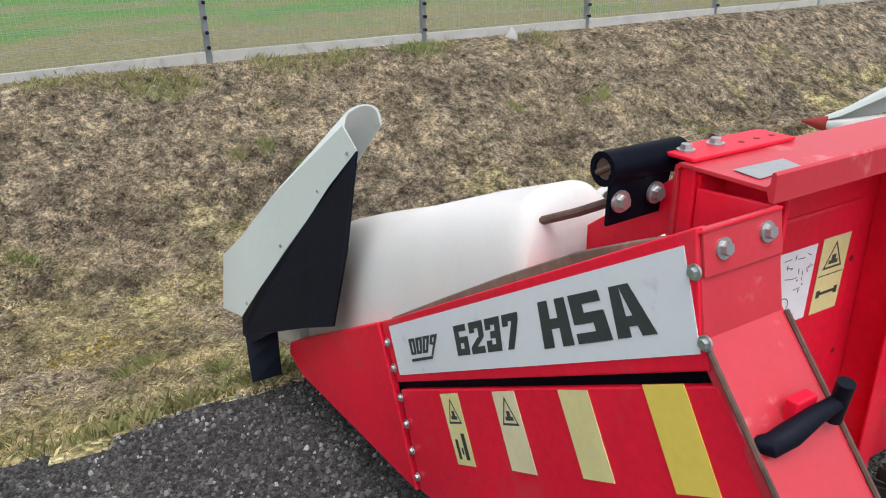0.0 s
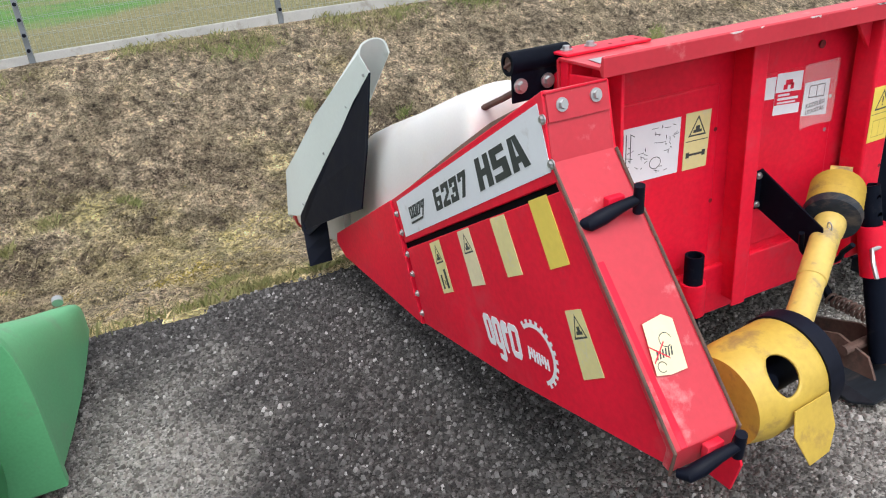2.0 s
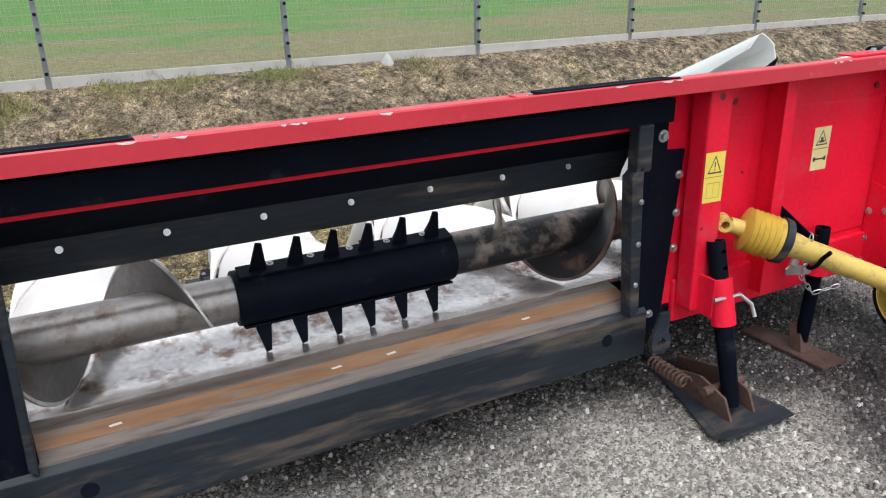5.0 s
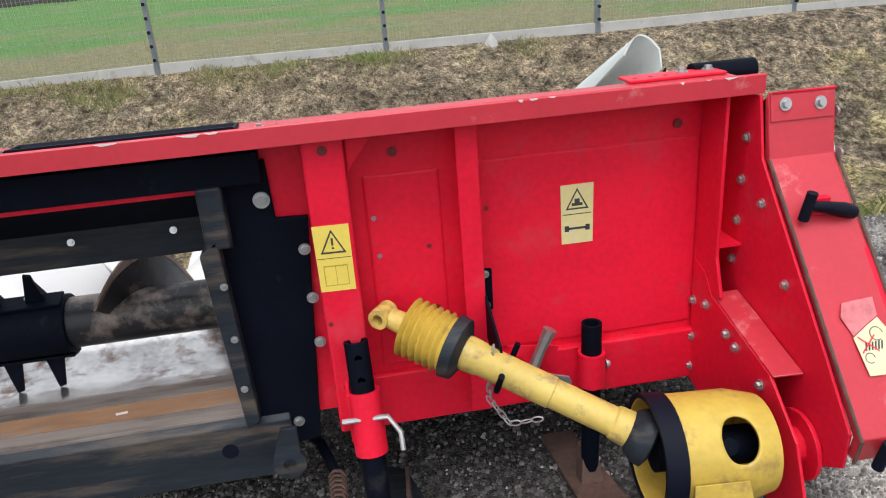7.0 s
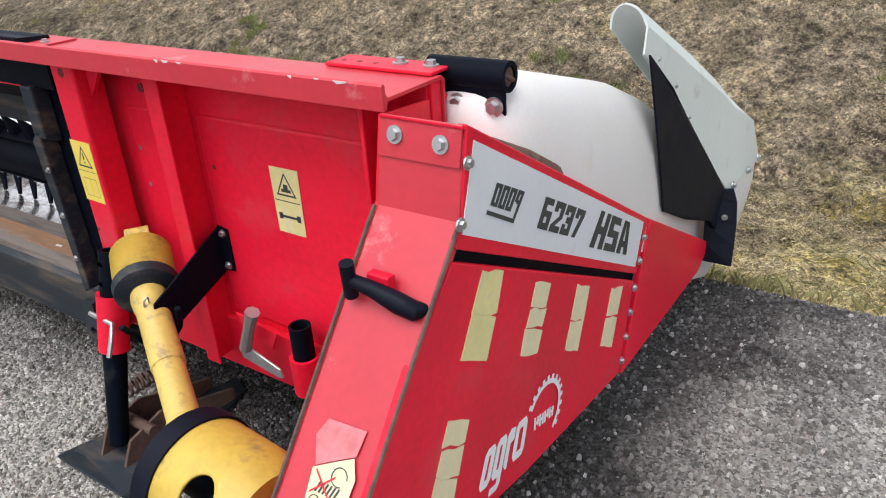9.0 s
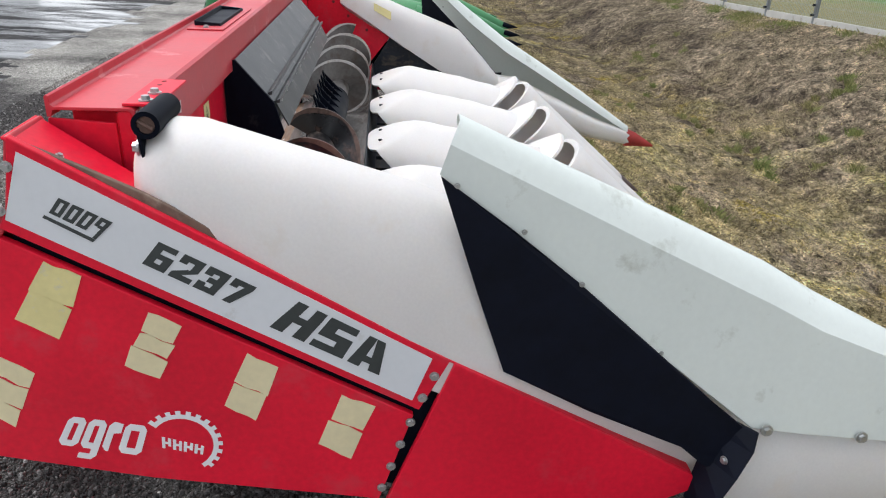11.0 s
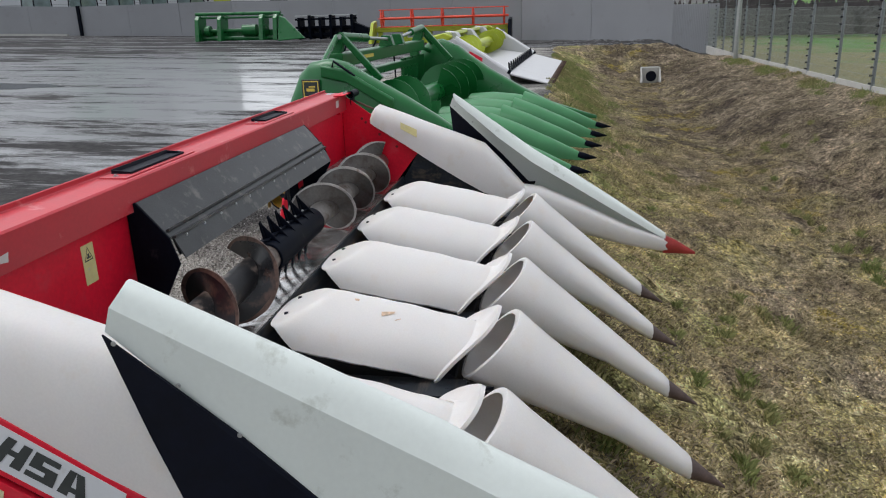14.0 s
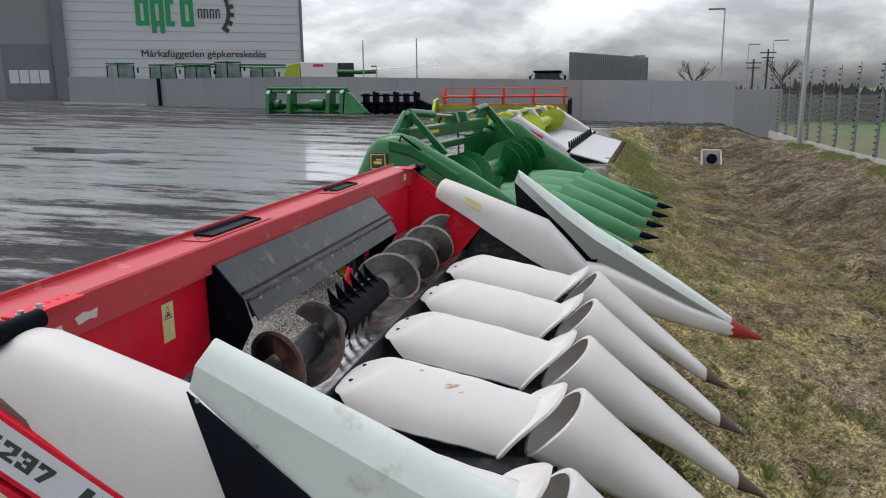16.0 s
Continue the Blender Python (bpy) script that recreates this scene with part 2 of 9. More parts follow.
def mat_ground(name, ramps, scale_a, scale_b, rough=0.9, bump=0.6, dist=0.02, fine=None, wet=False, lean=(), pieces=False, cells=0.78, broad=0.0, moss=False):
    """Loose ground: coarse patches drive which of two ramps shows, a fine pattern gives the grains."""
    m = bpy.data.materials.new(name)
    m.use_nodes = True
    nt = m.node_tree
    n, l = nt.nodes, nt.links
    b = n["Principled BSDF"]
    tc = n.new("ShaderNodeTexCoord")

    def ramp(stops):
        r = n.new("ShaderNodeValToRGB")
        el = r.color_ramp.elements
        while len(el) < len(stops):
            el.new(0.5)
        for k, (p, c) in zip(el, stops):
            k.position, k.color = p, (*c, 1)
        return r
    na = n.new("ShaderNodeTexNoise")
    na.inputs["Scale"].default_value = scale_a
    na.inputs["Detail"].default_value = 7
    na.inputs["Roughness"].default_value = 0.6
    nb = n.new("ShaderNodeTexNoise")
    nb.inputs["Scale"].default_value = scale_b
    nb.inputs["Detail"].default_value = 8
    nb.inputs["Roughness"].default_value = 0.72
    l.new(tc.outputs["Object"], na.inputs["Vector"])
    l.new(tc.outputs["Object"], nb.inputs["Vector"])
    r1, r2 = ramp(ramps[0]), ramp(ramps[1])
    l.new(nb.outputs["Fac"], r1.inputs["Fac"])
    l.new(nb.outputs["Fac"], r2.inputs["Fac"])
    rm = n.new("ShaderNodeValToRGB")
    rm.color_ramp.elements[0].position, rm.color_ramp.elements[1].position = (0.36, 0.66) if lean == GRAVEL_TONE else (0.42, 0.60)
    fac = na.outputs["Fac"]
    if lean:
        # stretches leaning to one ramp: each (axis, from, to, amount) adds to the patches
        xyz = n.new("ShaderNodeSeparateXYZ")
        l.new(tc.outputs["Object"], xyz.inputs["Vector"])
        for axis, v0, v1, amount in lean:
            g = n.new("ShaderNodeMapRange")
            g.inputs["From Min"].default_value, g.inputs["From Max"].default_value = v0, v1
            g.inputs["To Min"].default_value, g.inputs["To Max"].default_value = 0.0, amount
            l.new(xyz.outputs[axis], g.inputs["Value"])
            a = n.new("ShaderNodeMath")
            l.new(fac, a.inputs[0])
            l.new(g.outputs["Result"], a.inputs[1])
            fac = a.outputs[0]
    l.new(fac, rm.inputs["Fac"])
    mx = n.new("ShaderNodeMix")
    mx.data_type = "RGBA"
    l.new(rm.outputs["Color"], mx.inputs["Factor"])
    l.new(r1.outputs["Color"], mx.inputs["A"])
    l.new(r2.outputs["Color"], mx.inputs["B"])
    col = mx.outputs["Result"]
    if broad:
        nl = n.new("ShaderNodeTexNoise")
        nl.inputs["Scale"].default_value = broad
        nl.inputs["Detail"].default_value = 5
        nl.inputs["Roughness"].default_value = 0.62
        l.new(tc.outputs["Object"], nl.inputs["Vector"])
        bl = n.new("ShaderNodeMapRange")
        bl.inputs["From Min"].default_value, bl.inputs["From Max"].default_value = 0.36, 0.64
        bl.inputs["To Min"].default_value, bl.inputs["To Max"].default_value = 0.60, 1.45
        l.new(nl.outputs["Fac"], bl.inputs["Value"])
        bm_ = n.new("ShaderNodeMix")
        bm_.data_type, bm_.blend_type = "RGBA", "MULTIPLY"
        bm_.inputs["Factor"].default_value = 1.0
        l.new(col, bm_.inputs["A"])
        l.new(bl.outputs["Result"], bm_.inputs["B"])
        col = bm_.outputs["Result"]
    if moss:
        # yellow moss in the bottom of the ditch, fresh green towards the upper near bank, bare dark clods beyond
        mxyz = n.new("ShaderNodeSeparateXYZ")
        l.new(tc.outputs["Object"], mxyz.inputs["Vector"])
        for tint, y_on, y_off, sc, lo, hi, most in (((0.115, 0.086, 0.055), (2.9, 3.5), (7.2, 8.0), 0.8, 0.40, 0.56, 0.85), ((0.36, 0.27, 0.030), (3.3, 4.0), (5.4, 5.9), 1.3, 0.53, 0.62, 0.75), ((0.20, 0.26, 0.055), (1.7, 2.0), (2.7, 4.0), 0.9, 0.46, 0.62, 0.70), ((0.105, 0.075, 0.055), (4.7, 5.3), (6.4, 7.2), 2.1, 0.50, 0.60, 0.80)):
            nm = n.new("ShaderNodeTexNoise")
            nm.inputs["Scale"].default_value = sc
            nm.inputs["Detail"].default_value = 9
            nm.inputs["Roughness"].default_value = 0.7
            l.new(tc.outputs["Object"], nm.inputs["Vector"])
            k0 = n.new("ShaderNodeMapRange")
            k0.inputs["From Min"].default_value, k0.inputs["From Max"].default_value = lo, hi
            k0.inputs["To Max"].default_value = most
            l.new(nm.outputs["Fac"], k0.inputs["Value"])
            mask = k0.outputs["Result"]
            for axis, v0, v1 in (("Y", *y_on), ("Y", *y_off[::-1])) + ((("X", -5.0, -12.0),) if sc == 0.8 else ()):
                kb = n.new("ShaderNodeMapRange")
                kb.inputs["From Min"].default_value, kb.inputs["From Max"].default_value = v0, v1
                l.new(mxyz.outputs[axis], kb.inputs["Value"])
                km = n.new("ShaderNodeMath")
                km.operation = "MULTIPLY"
                l.new(mask, km.inputs[0])
                l.new(kb.outputs["Result"], km.inputs[1])
                mask = km.outputs[0]
            # grains of the fine pattern show through the patch
            gr = n.new("ShaderNodeMapRange")
            gr.inputs["From Min"].default_value, gr.inputs["From Max"].default_value = 0.36, 0.64
            gr.inputs["To Min"].default_value, gr.inputs["To Max"].default_value = 0.35, 1.7
            l.new(nb.outputs["Fac"], gr.inputs["Value"])
            gm = n.new("ShaderNodeMix")
            gm.data_type, gm.blend_type = "RGBA", "MULTIPLY"
            gm.inputs["Factor"].default_value = 1.0
            gm.inputs["A"].default_value = (*tint, 1)
            l.new(gr.outputs["Result"], gm.inputs["B"])
            mm = n.new("ShaderNodeMix")
            mm.data_type = "RGBA"
            l.new(mask, mm.inputs["Factor"])
            l.new(col, mm.inputs["A"])
            l.new(gm.outputs["Result"], mm.inputs["B"])
            col = mm.outputs["Result"]
    hgt = nb.outputs["Fac"]
    if pieces:
        # loose pieces: each has a shade of its own
        geo = n.new("ShaderNodeNewGeometry")
        l.new(geo.outputs["Random Per Island"], r1.inputs["Fac"])
        l.new(geo.outputs["Random Per Island"], r2.inputs["Fac"])
    if fine:
        v = n.new("ShaderNodeTexVoronoi")
        v.inputs["Scale"].default_value = fine
        v.inputs["Randomness"].default_value = 1.0
        l.new(tc.outputs["Object"], v.inputs["Vector"])
        sep = n.new("ShaderNodeSeparateColor")
        l.new(v.outputs["Color"], sep.inputs["Color"])
        mr = n.new("ShaderNodeMapRange")
        mr.inputs["To Min"].default_value, mr.inputs["To Max"].default_value = 1 - cells, 1 + 1.4 * cells
        l.new(sep.outputs["Red"], mr.inputs["Value"])
        ml = n.new("ShaderNodeMix")
        ml.data_type, ml.blend_type = "RGBA", "MULTIPLY"
        ml.inputs["Factor"].default_value = 1.0
        l.new(col, ml.inputs["A"])
        l.new(mr.outputs["Result"], ml.inputs["B"])
        col = ml.outputs["Result"]
        hh = n.new("ShaderNodeMath")
        hh.operation = "SUBTRACT"
        l.new(nb.outputs["Fac"], hh.inputs[0])
        l.new(v.outputs["Distance"], hh.inputs[1])
        hgt = hh.outputs[0]
    l.new(col, b.inputs["Base Color"])
    bp = n.new("ShaderNodeBump")
    bp.inputs["Strength"].default_value, bp.inputs["Distance"].default_value = bump, dist
    l.new(hgt, bp.inputs["Height"])
    l.new(bp.outputs["Normal"], b.inputs["Normal"])
    b.inputs["Roughness"].default_value = rough
    b.inputs["Specular IOR Level"].default_value = 0.3
    if wet:
        mp = n.new("ShaderNodeMapping")
        mp.inputs["Scale"].default_value = (0.75, 0.19, 1)
        mp.inputs["Rotation"].default_value = (0, 0, radians(62))
        l.new(tc.outputs["Object"], mp.inputs["Vector"])
        nw = n.new("ShaderNodeTexNoise")
        nw.inputs["Scale"].default_value = 1.0
        nw.inputs["Detail"].default_value = 10
        nw.inputs["Roughness"].default_value = 0.76
        l.new(mp.outputs["Vector"], nw.inputs["Vector"])
        rw = n.new("ShaderNodeMapRange")
        rw.inputs["From Min"].default_value, rw.inputs["From Max"].default_value = 0.42, 0.52
        rw.inputs["To Min"].default_value, rw.inputs["To Max"].default_value = 1.0, 0.09
        l.new(nw.outputs["Fac"], rw.inputs["Value"])
        l.new(rw.outputs["Result"], b.inputs["Roughness"])
        rb = n.new("ShaderNodeMapRange")
        rb.inputs["From Min"].default_value, rb.inputs["From Max"].default_value = 0.41, 0.53
        rb.inputs["To Min"].default_value, rb.inputs["To Max"].default_value = bump, bump * 0.12
        l.new(nw.outputs["Fac"], rb.inputs["Value"])
        l.new(rb.outputs["Result"], bp.inputs["Strength"])
        # standing water gathers in the middle of the yard and leaves the edges dry
        vd = n.new("ShaderNodeVectorMath")
        vd.operation = "DISTANCE"
        vd.inputs[1].default_value = (-13.0, -11.5, 0.25)
        l.new(tc.outputs["Object"], vd.inputs[0])
        rd = n.new("ShaderNodeMapRange")
        rd.inputs["From Min"].default_value, rd.inputs["From Max"].default_value = 5.0, 16.0
        rd.inputs["To Min"].default_value, rd.inputs["To Max"].default_value = 0.045, -0.07
        l.new(vd.outputs["Value"], rd.inputs["Value"])
        ad = n.new("ShaderNodeMath")
        l.new(nw.outputs["Fac"], ad.inputs[0])
        l.new(rd.outputs["Result"], ad.inputs[1])
        for q in (rw, rb):
            l.new(ad.outputs[0], q.inputs["Value"])
        rs = n.new("ShaderNodeMapRange")
        rs.inputs["From Min"].default_value, rs.inputs["From Max"].default_value = 0.44, 0.55
        rs.inputs["To Min"].default_value, rs.inputs["To Max"].default_value = 0.0, 1.0
        l.new(ad.outputs[0], rs.inputs["Value"])
        l.new(rs.outputs["Result"], b.inputs["Coat Weight"])
        b.inputs["Coat Roughness"].default_value = 0.30
        b.inputs["Coat IOR"].default_value = 1.9
        b.inputs["Specular IOR Level"].default_value = 0.25
    return m


# low stops are dark: soil, and shade between grass clumps put into colour
GRASS_BANK = mat_ground("dry_grass_and_soil", (
    [(0.36, (0.085, 0.064, 0.046)), (0.47, (0.33, 0.255, 0.172)), (0.62, (0.72, 0.58, 0.405))],
    [(0.36, (0.13, 0.105, 0.040)), (0.47, (0.52, 0.430, 0.19)), (0.62, (0.88, 0.76, 0.42))]), 0.9, 9.0, 1.0, 1.0, 0.16, fine=46.0, cells=0.45, broad=2.6, lean=(("Y", 5.4, 7.0, -0.17), ("Y", 4.2, 2.2, 0.15), ("X", -4.0, -10.0, -0.05)), moss=True)
# first ramp darker than the loose stones: gap shade put into its colour
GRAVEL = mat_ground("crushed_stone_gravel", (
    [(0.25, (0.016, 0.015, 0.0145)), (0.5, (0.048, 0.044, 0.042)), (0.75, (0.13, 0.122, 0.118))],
    [(0.25, (0.15, 0.141, 0.127)), (0.5, (0.32, 0.304, 0.278)), (0.75, (0.52, 0.50, 0.465))]), 1.1, 34.0, 0.85, 0.8, 0.015, cells=0.60, fine=125.0, lean=GRAVEL_TONE)
YARD = mat_ground("damp_asphalt_yard", (
    [(0.3, (0.013, 0.013, 0.015)), (0.5, (0.026, 0.025, 0.026)), (0.75, (0.052, 0.050, 0.050))],
    [(0.3, (0.026, 0.025, 0.025)), (0.5, (0.048, 0.046, 0.046)), (0.75, (0.080, 0.077, 0.073))]), 0.25, 9.0, 0.8, 0.5, 0.012, wet=True)
FIELD = mat_ground("green_field", (
    [(0.3, (0.040, 0.118, 0.022)), (0.5, (0.080, 0.195, 0.040)), (0.75, (0.16, 0.27, 0.075))],
    [(0.3, (0.100, 0.105, 0.048)), (0.5, (0.19, 0.175, 0.085)), (0.75, (0.33, 0.28, 0.16))]), 0.35, 11.0, 1.0, 0.8, 0.05, lean=(("Y", 14.0, 9.2, 0.22), ("Y", 12.0, 26.0, -0.10)))
GRASS_BLADE = mat_ground("grass_blade", (
    [(0.1, (0.15, 0.122, 0.082)), (0.55, (0.38, 0.315, 0.215)), (0.95, (0.61, 0.50, 0.335))],
    [(0.1, (0.21, 0.172, 0.08)), (0.55, (0.50, 0.405, 0.22)), (0.95, (0.76, 0.64, 0.38))]), 0.8, 4.0, 0.9, 0.0, 0.01, pieces=True, broad=2.6, lean=(("Y", 5.2, 6.8, -0.10),))
GREEN_BLADE = mat_ground("fresh_grass_blade", (
    [(0.1, (0.13, 0.165, 0.050)), (0.9, (0.34, 0.37, 0.14))],
    [(0.1, (0.16, 0.155, 0.062)), (0.9, (0.42, 0.37, 0.18))]), 0.8, 4.0, 0.9, 0.0, 0.01, pieces=True)
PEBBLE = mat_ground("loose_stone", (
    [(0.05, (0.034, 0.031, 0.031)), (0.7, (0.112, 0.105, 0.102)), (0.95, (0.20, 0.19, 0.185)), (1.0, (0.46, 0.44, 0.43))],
    [(0.05, (0.150, 0.139, 0.124)), (0.6, (0.37, 0.345, 0.308)), (0.95, (0.54, 0.51, 0.465)), (1.0, (0.74, 0.71, 0.66))]), 1.1, 21.0, 0.8, 0.2, 0.01, lean=GRAVEL_TONE, pieces=True)

# ---------------------------------------------------------------- mesh helpers


def box(bm, x0, x1, y0, y1, z0, z1):
    v = [bm.verts.new(p) for p in ((x0, y0, z0), (x1, y0, z0), (x1, y1, z0), (x0, y1, z0), (x0, y0, z1), (x1, y0, z1), (x1, y1, z1), (x0, y1, z1))]
    for f in ((3, 2, 1, 0), (4, 5, 6, 7), (0, 1, 5, 4), (1, 2, 6, 5), (2, 3, 7, 6), (3, 0, 4, 7)):
        bm.faces.new([v[i] for i in f])
    return v


def loft(bm, rings, closed=True, caps=True):
    """Skin a row of rings (lists of points)."""
    vs = [[bm.verts.new(p) for p in r] for r in rings]
    n = len(vs[0])
    for a, b in zip(vs, vs[1:]):
        for i in range(n if closed else n - 1):
            j = (i + 1) % n
            bm.faces.new((a[i], a[j], b[j], b[i]))
    if caps and closed:
        bm.faces.new(list(reversed(vs[0])))
        bm.faces.new(vs[-1])
    return vs


def prism(bm, pts, off):
    """A flat polygon of 3D points, given depth by the offset vector."""
    off = Vector(off)
    return loft(bm, [[Vector(p) for p in pts], [Vector(p) + off for p in pts]])


def side_prism(bm, yz, x0, x1):
    return loft(bm, [[(x0, y, z) for y, z in yz], [(x1, y, z) for y, z in yz]])


def frame_of(d):
    d = Vector(d).normalized()
    a = Vector((0, 0, 1)) if abs(d.z) < 0.9 else Vector((1, 0, 0))
    u = d.cross(a).normalized()
    return u, d.cross(u).normalized()


def cyl(bm, p0, p1, r, seg=16, r2=None, caps=True):
    p0, p1 = Vector(p0), Vector(p1)
    u, w = frame_of(p1 - p0)
    rings = []
    for p, q in ((p0, r), (p1, r if r2 is None else r2)):
        rings.append([p + q * (math.cos(2 * math.pi * i / seg) * u + math.sin(2 * math.pi * i / seg) * w) for i in range(seg)])
    return loft(bm, rings, True, caps)


def tube(bm, pts, r, seg=8, caps=True):
    pts = [Vector(p) for p in pts]
    rings = []
    u = None
    for i, p in enumerate(pts):
        d = (pts[min(i + 1, len(pts) - 1)] - pts[max(i - 1, 0)]).normalized()
        if u is None:
            u, w = frame_of(d)
        else:
            u = (u - d * u.dot(d)).normalized()
            w = d.cross(u)
        rr = r[i] if isinstance(r, (list, tuple)) else r
        rings.append([p + rr * (math.cos(2 * math.pi * k / seg) * u + math.sin(2 * math.pi * k / seg) * w) for k in range(seg)])
    return loft(bm, rings, True, caps)


def pipe(bm, p0, p1, ro, ri, seg=20):
    """A hollow cylinder with open ends."""
    p0, p1 = Vector(p0), Vector(p1)
    u, w = frame_of(p1 - p0)
    c = [(math.cos(2 * math.pi * i / seg), math.sin(2 * math.pi * i / seg)) for i in range(seg)]
    rings = [[p + q * (a * u + b * w) for a, b in c] for p, q in ((p0, ri), (p0, ro), (p1, ro), (p1, ri), (p0, ri))]
    return loft(bm, rings, True, False)


def lathe(bm, p0, axis, prof, seg=24, caps=True):
    """prof: (distance along the axis, radius)."""
    p0 = Vector(p0)
    d = Vector(axis).normalized()
    u, w = frame_of(d)
    rings = [[p0 + d * s + r * (math.cos(2 * math.pi * i / seg) * u + math.sin(2 * math.pi * i / seg) * w) for i in range(seg)] for s, r in prof]
    return loft(bm, rings, True, caps)


def part(name, bm, material, parent=None, label="", bevel=0.0, smooth=False, extra=()):
    bmesh.ops.recalc_face_normals(bm, faces=bm.faces)
    me = bpy.data.meshes.new(name)
    bm.to_mesh(me)
    bm.free()
    me.materials.append(material)
    for m in extra:
        me.materials.append(m)
    ob = new(name, me)
    if parent is not None:
        ob.parent = parent
    if label:
        ob["label"] = label
    if smooth:
        me.shade_smooth()
        me.set_sharp_from_angle(angle=radians(38))
    if bevel:
        mod = ob.modifiers.new("bevel", "BEVEL")
        mod.width, mod.segments, mod.limit_method, mod.angle_limit = bevel, 2, "ANGLE", radians(35)
    return ob


def share(name, me, m, parent):
    ob = new(name, me)
    ob.parent = parent
    ob.matrix_basis = m
    return ob


def thing(name, label, category, group="", m=None):
    ob = new(name)
    ob.empty_display_size = 0.1
    if m is not None:
        ob.matrix_world = m
    return tagged(ob, label, category, group)


def bm_new():
    return bmesh.new()


BOLT = None


def bolt_mesh():
    global BOLT
    if BOLT is None:
        bm = bm_new()
        cyl(bm, (0, 0, -0.002), (0, 0, 0.0025), 0.0155, 14)
        cyl(bm, (0, 0, 0.0025), (0, 0, 0.011), 0.0105, 6, 0.0095)
        bmesh.ops.recalc_face_normals(bm, faces=bm.faces)
        BOLT = bpy.data.meshes.new("bolt")
        bm.to_mesh(BOLT)
        bm.free()
        BOLT.materials.append(ZINC)
    return BOLT


def bolt(p, normal, parent, size=1.0):
    q = Vector(normal).to_track_quat("Z", "Y").to_matrix().to_4x4()
    return share("bolt", bolt_mesh(), Matrix.Translation(p) @ q @ Matrix.Diagonal((size, size, size, 1)), parent)


# ---------------------------------------------------------------- ground


def lerp_table(tab, v):
    if v <= tab[0][0]:
        return tab[0][1]
    for (a, za), (b, zb) in zip(tab, tab[1:]):
        if v <= b:
            k = (v - a) / (b - a)
            k = k * k * (3 - 2 * k) * 0.5 + k * 0.5
            return za + (zb - za) * k
    return tab[-1][1]


DITCH = [(1.7, 0.0), (2.0, -0.15), (2.5, -0.46), (3.2, -0.78), (4.3, -1.06), (5.3, -1.16), (6.1, -0.92), (7.1, -0.33), (7.7, 0.0), (8.1, 0.20), (8.4, 0.27), (9.5, 0.30), (14, 0.34)]


def ground_z(x, y):
    z = lerp_table(DITCH, y)
    if y < -2:
        z += 0.024 * min(-y - 2, 45)
    if y > 1.5 and x < -27:
        k = min(1, (-27 - x) / 3.0)
        z = z * (1 - k) + 0.05 * k
    if y > 6.5:
        z -= (0.40 * min(1, max(0, -x - 2) / 11) + 0.10 * min(1, max(0, -x - 13) / 14)) * min(1, (y - 6.5) / 1.5)
    nz = noise.noise((x * 0.55, y * 0.55, 0.3))
    rough = 0.03 if y > 2 else 0.006
    if 2.0 < y < 8.1:
        z += 0.08 * nz + 0.08 * noise.noise((x * 1.7, y * 1.7, 4.0)) + 0.055 * noise.noise((x * 4, y * 4, 1.0)) + 0.042 * noise.noise((x * 8, y * 8, 1.0)) + (0.07 * noise.noise((x * 2.6 + 1.2 * y, y * 5.0, 6.0)) + 0.05 * noise.noise((x * 5.5, y * 6.5, 8.0))) * max(0, 1 - abs(y - 5.6) / 1.3)
    else:
        z += rough * nz + 0.004 * noise.noise((x * 5, y * 5, 1.0))
    return z


def steps(lo, hi, d):
    n = max(1, round((hi - lo) / d))
    return [lo + (hi - lo) * i / n for i in range(n)]


gx = [-900, -500, -250, -150, -110] + steps(-90, -36, 3) + steps(-36, -9, 0.5) + steps(-9, 7, 0.09) + steps(7, 14, 0.5) + [14, 18, 25, 40, 80, 160, 350, 900]
gy = [-900, -400, -180, -110] + steps(-90, -30, 3) + steps(-30, -4, 0.8) + steps(-4, 1.2, 0.12) + steps(1.2, 2.4, 0.05) + steps(2.4, 9.6, 0.12) + steps(9.6, 20, 0.8) + [20, 26, 34, 50, 80, 130, 220, 420, 900]
bm = bm_new()
grid = []
for i, x in enumerate(gx):
    col = []
    for j, y in enumerate(gy):
        near = -9 < x < 7 and 1.2 < y < 2.4
        jx, jy = (random.uniform(-0.03, 0.03), random.uniform(-0.018, 0.018)) if near else (0, 0)
        col.append(bm.verts.new((x + jx, y + jy, ground_z(x, y))))
    grid.append(col)


def cover(x, y):
    """0 gravel, 1 yard, 2 bank, 3 field"""
    w = 0.22 * noise.noise((x * 0.8, y * 0.4, 2)) + 0.16 * noise.noise((x * 3.1, y * 3.1, 5)) + 0.06 * noise.noise((x * 11, y * 11, 7))
    if y > 8.5:
        return 3 if x > -34 or y > 9 else 1
    if x < -31:
        return 1
    if y > 1.74 + w:
        return 2
    if y < -2.9 + 1.5 * w or x > 9 + 3 * w:
        return 1
    return 0


for i in range(len(gx) - 1):
    for j in range(len(gy) - 1):
        f = bm.faces.new((grid[i][j], grid[i + 1][j], grid[i + 1][j + 1], grid[i][j + 1]))
        f.material_index = cover((gx[i] + gx[i + 1]) / 2, (gy[j] + gy[j + 1]) / 2)
        f.smooth = True
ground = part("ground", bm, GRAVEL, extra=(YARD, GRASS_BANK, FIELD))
tagged(ground, "grey gravel strip, damp asphalt yard, grassy ditch and field", "ground", kind="structure")


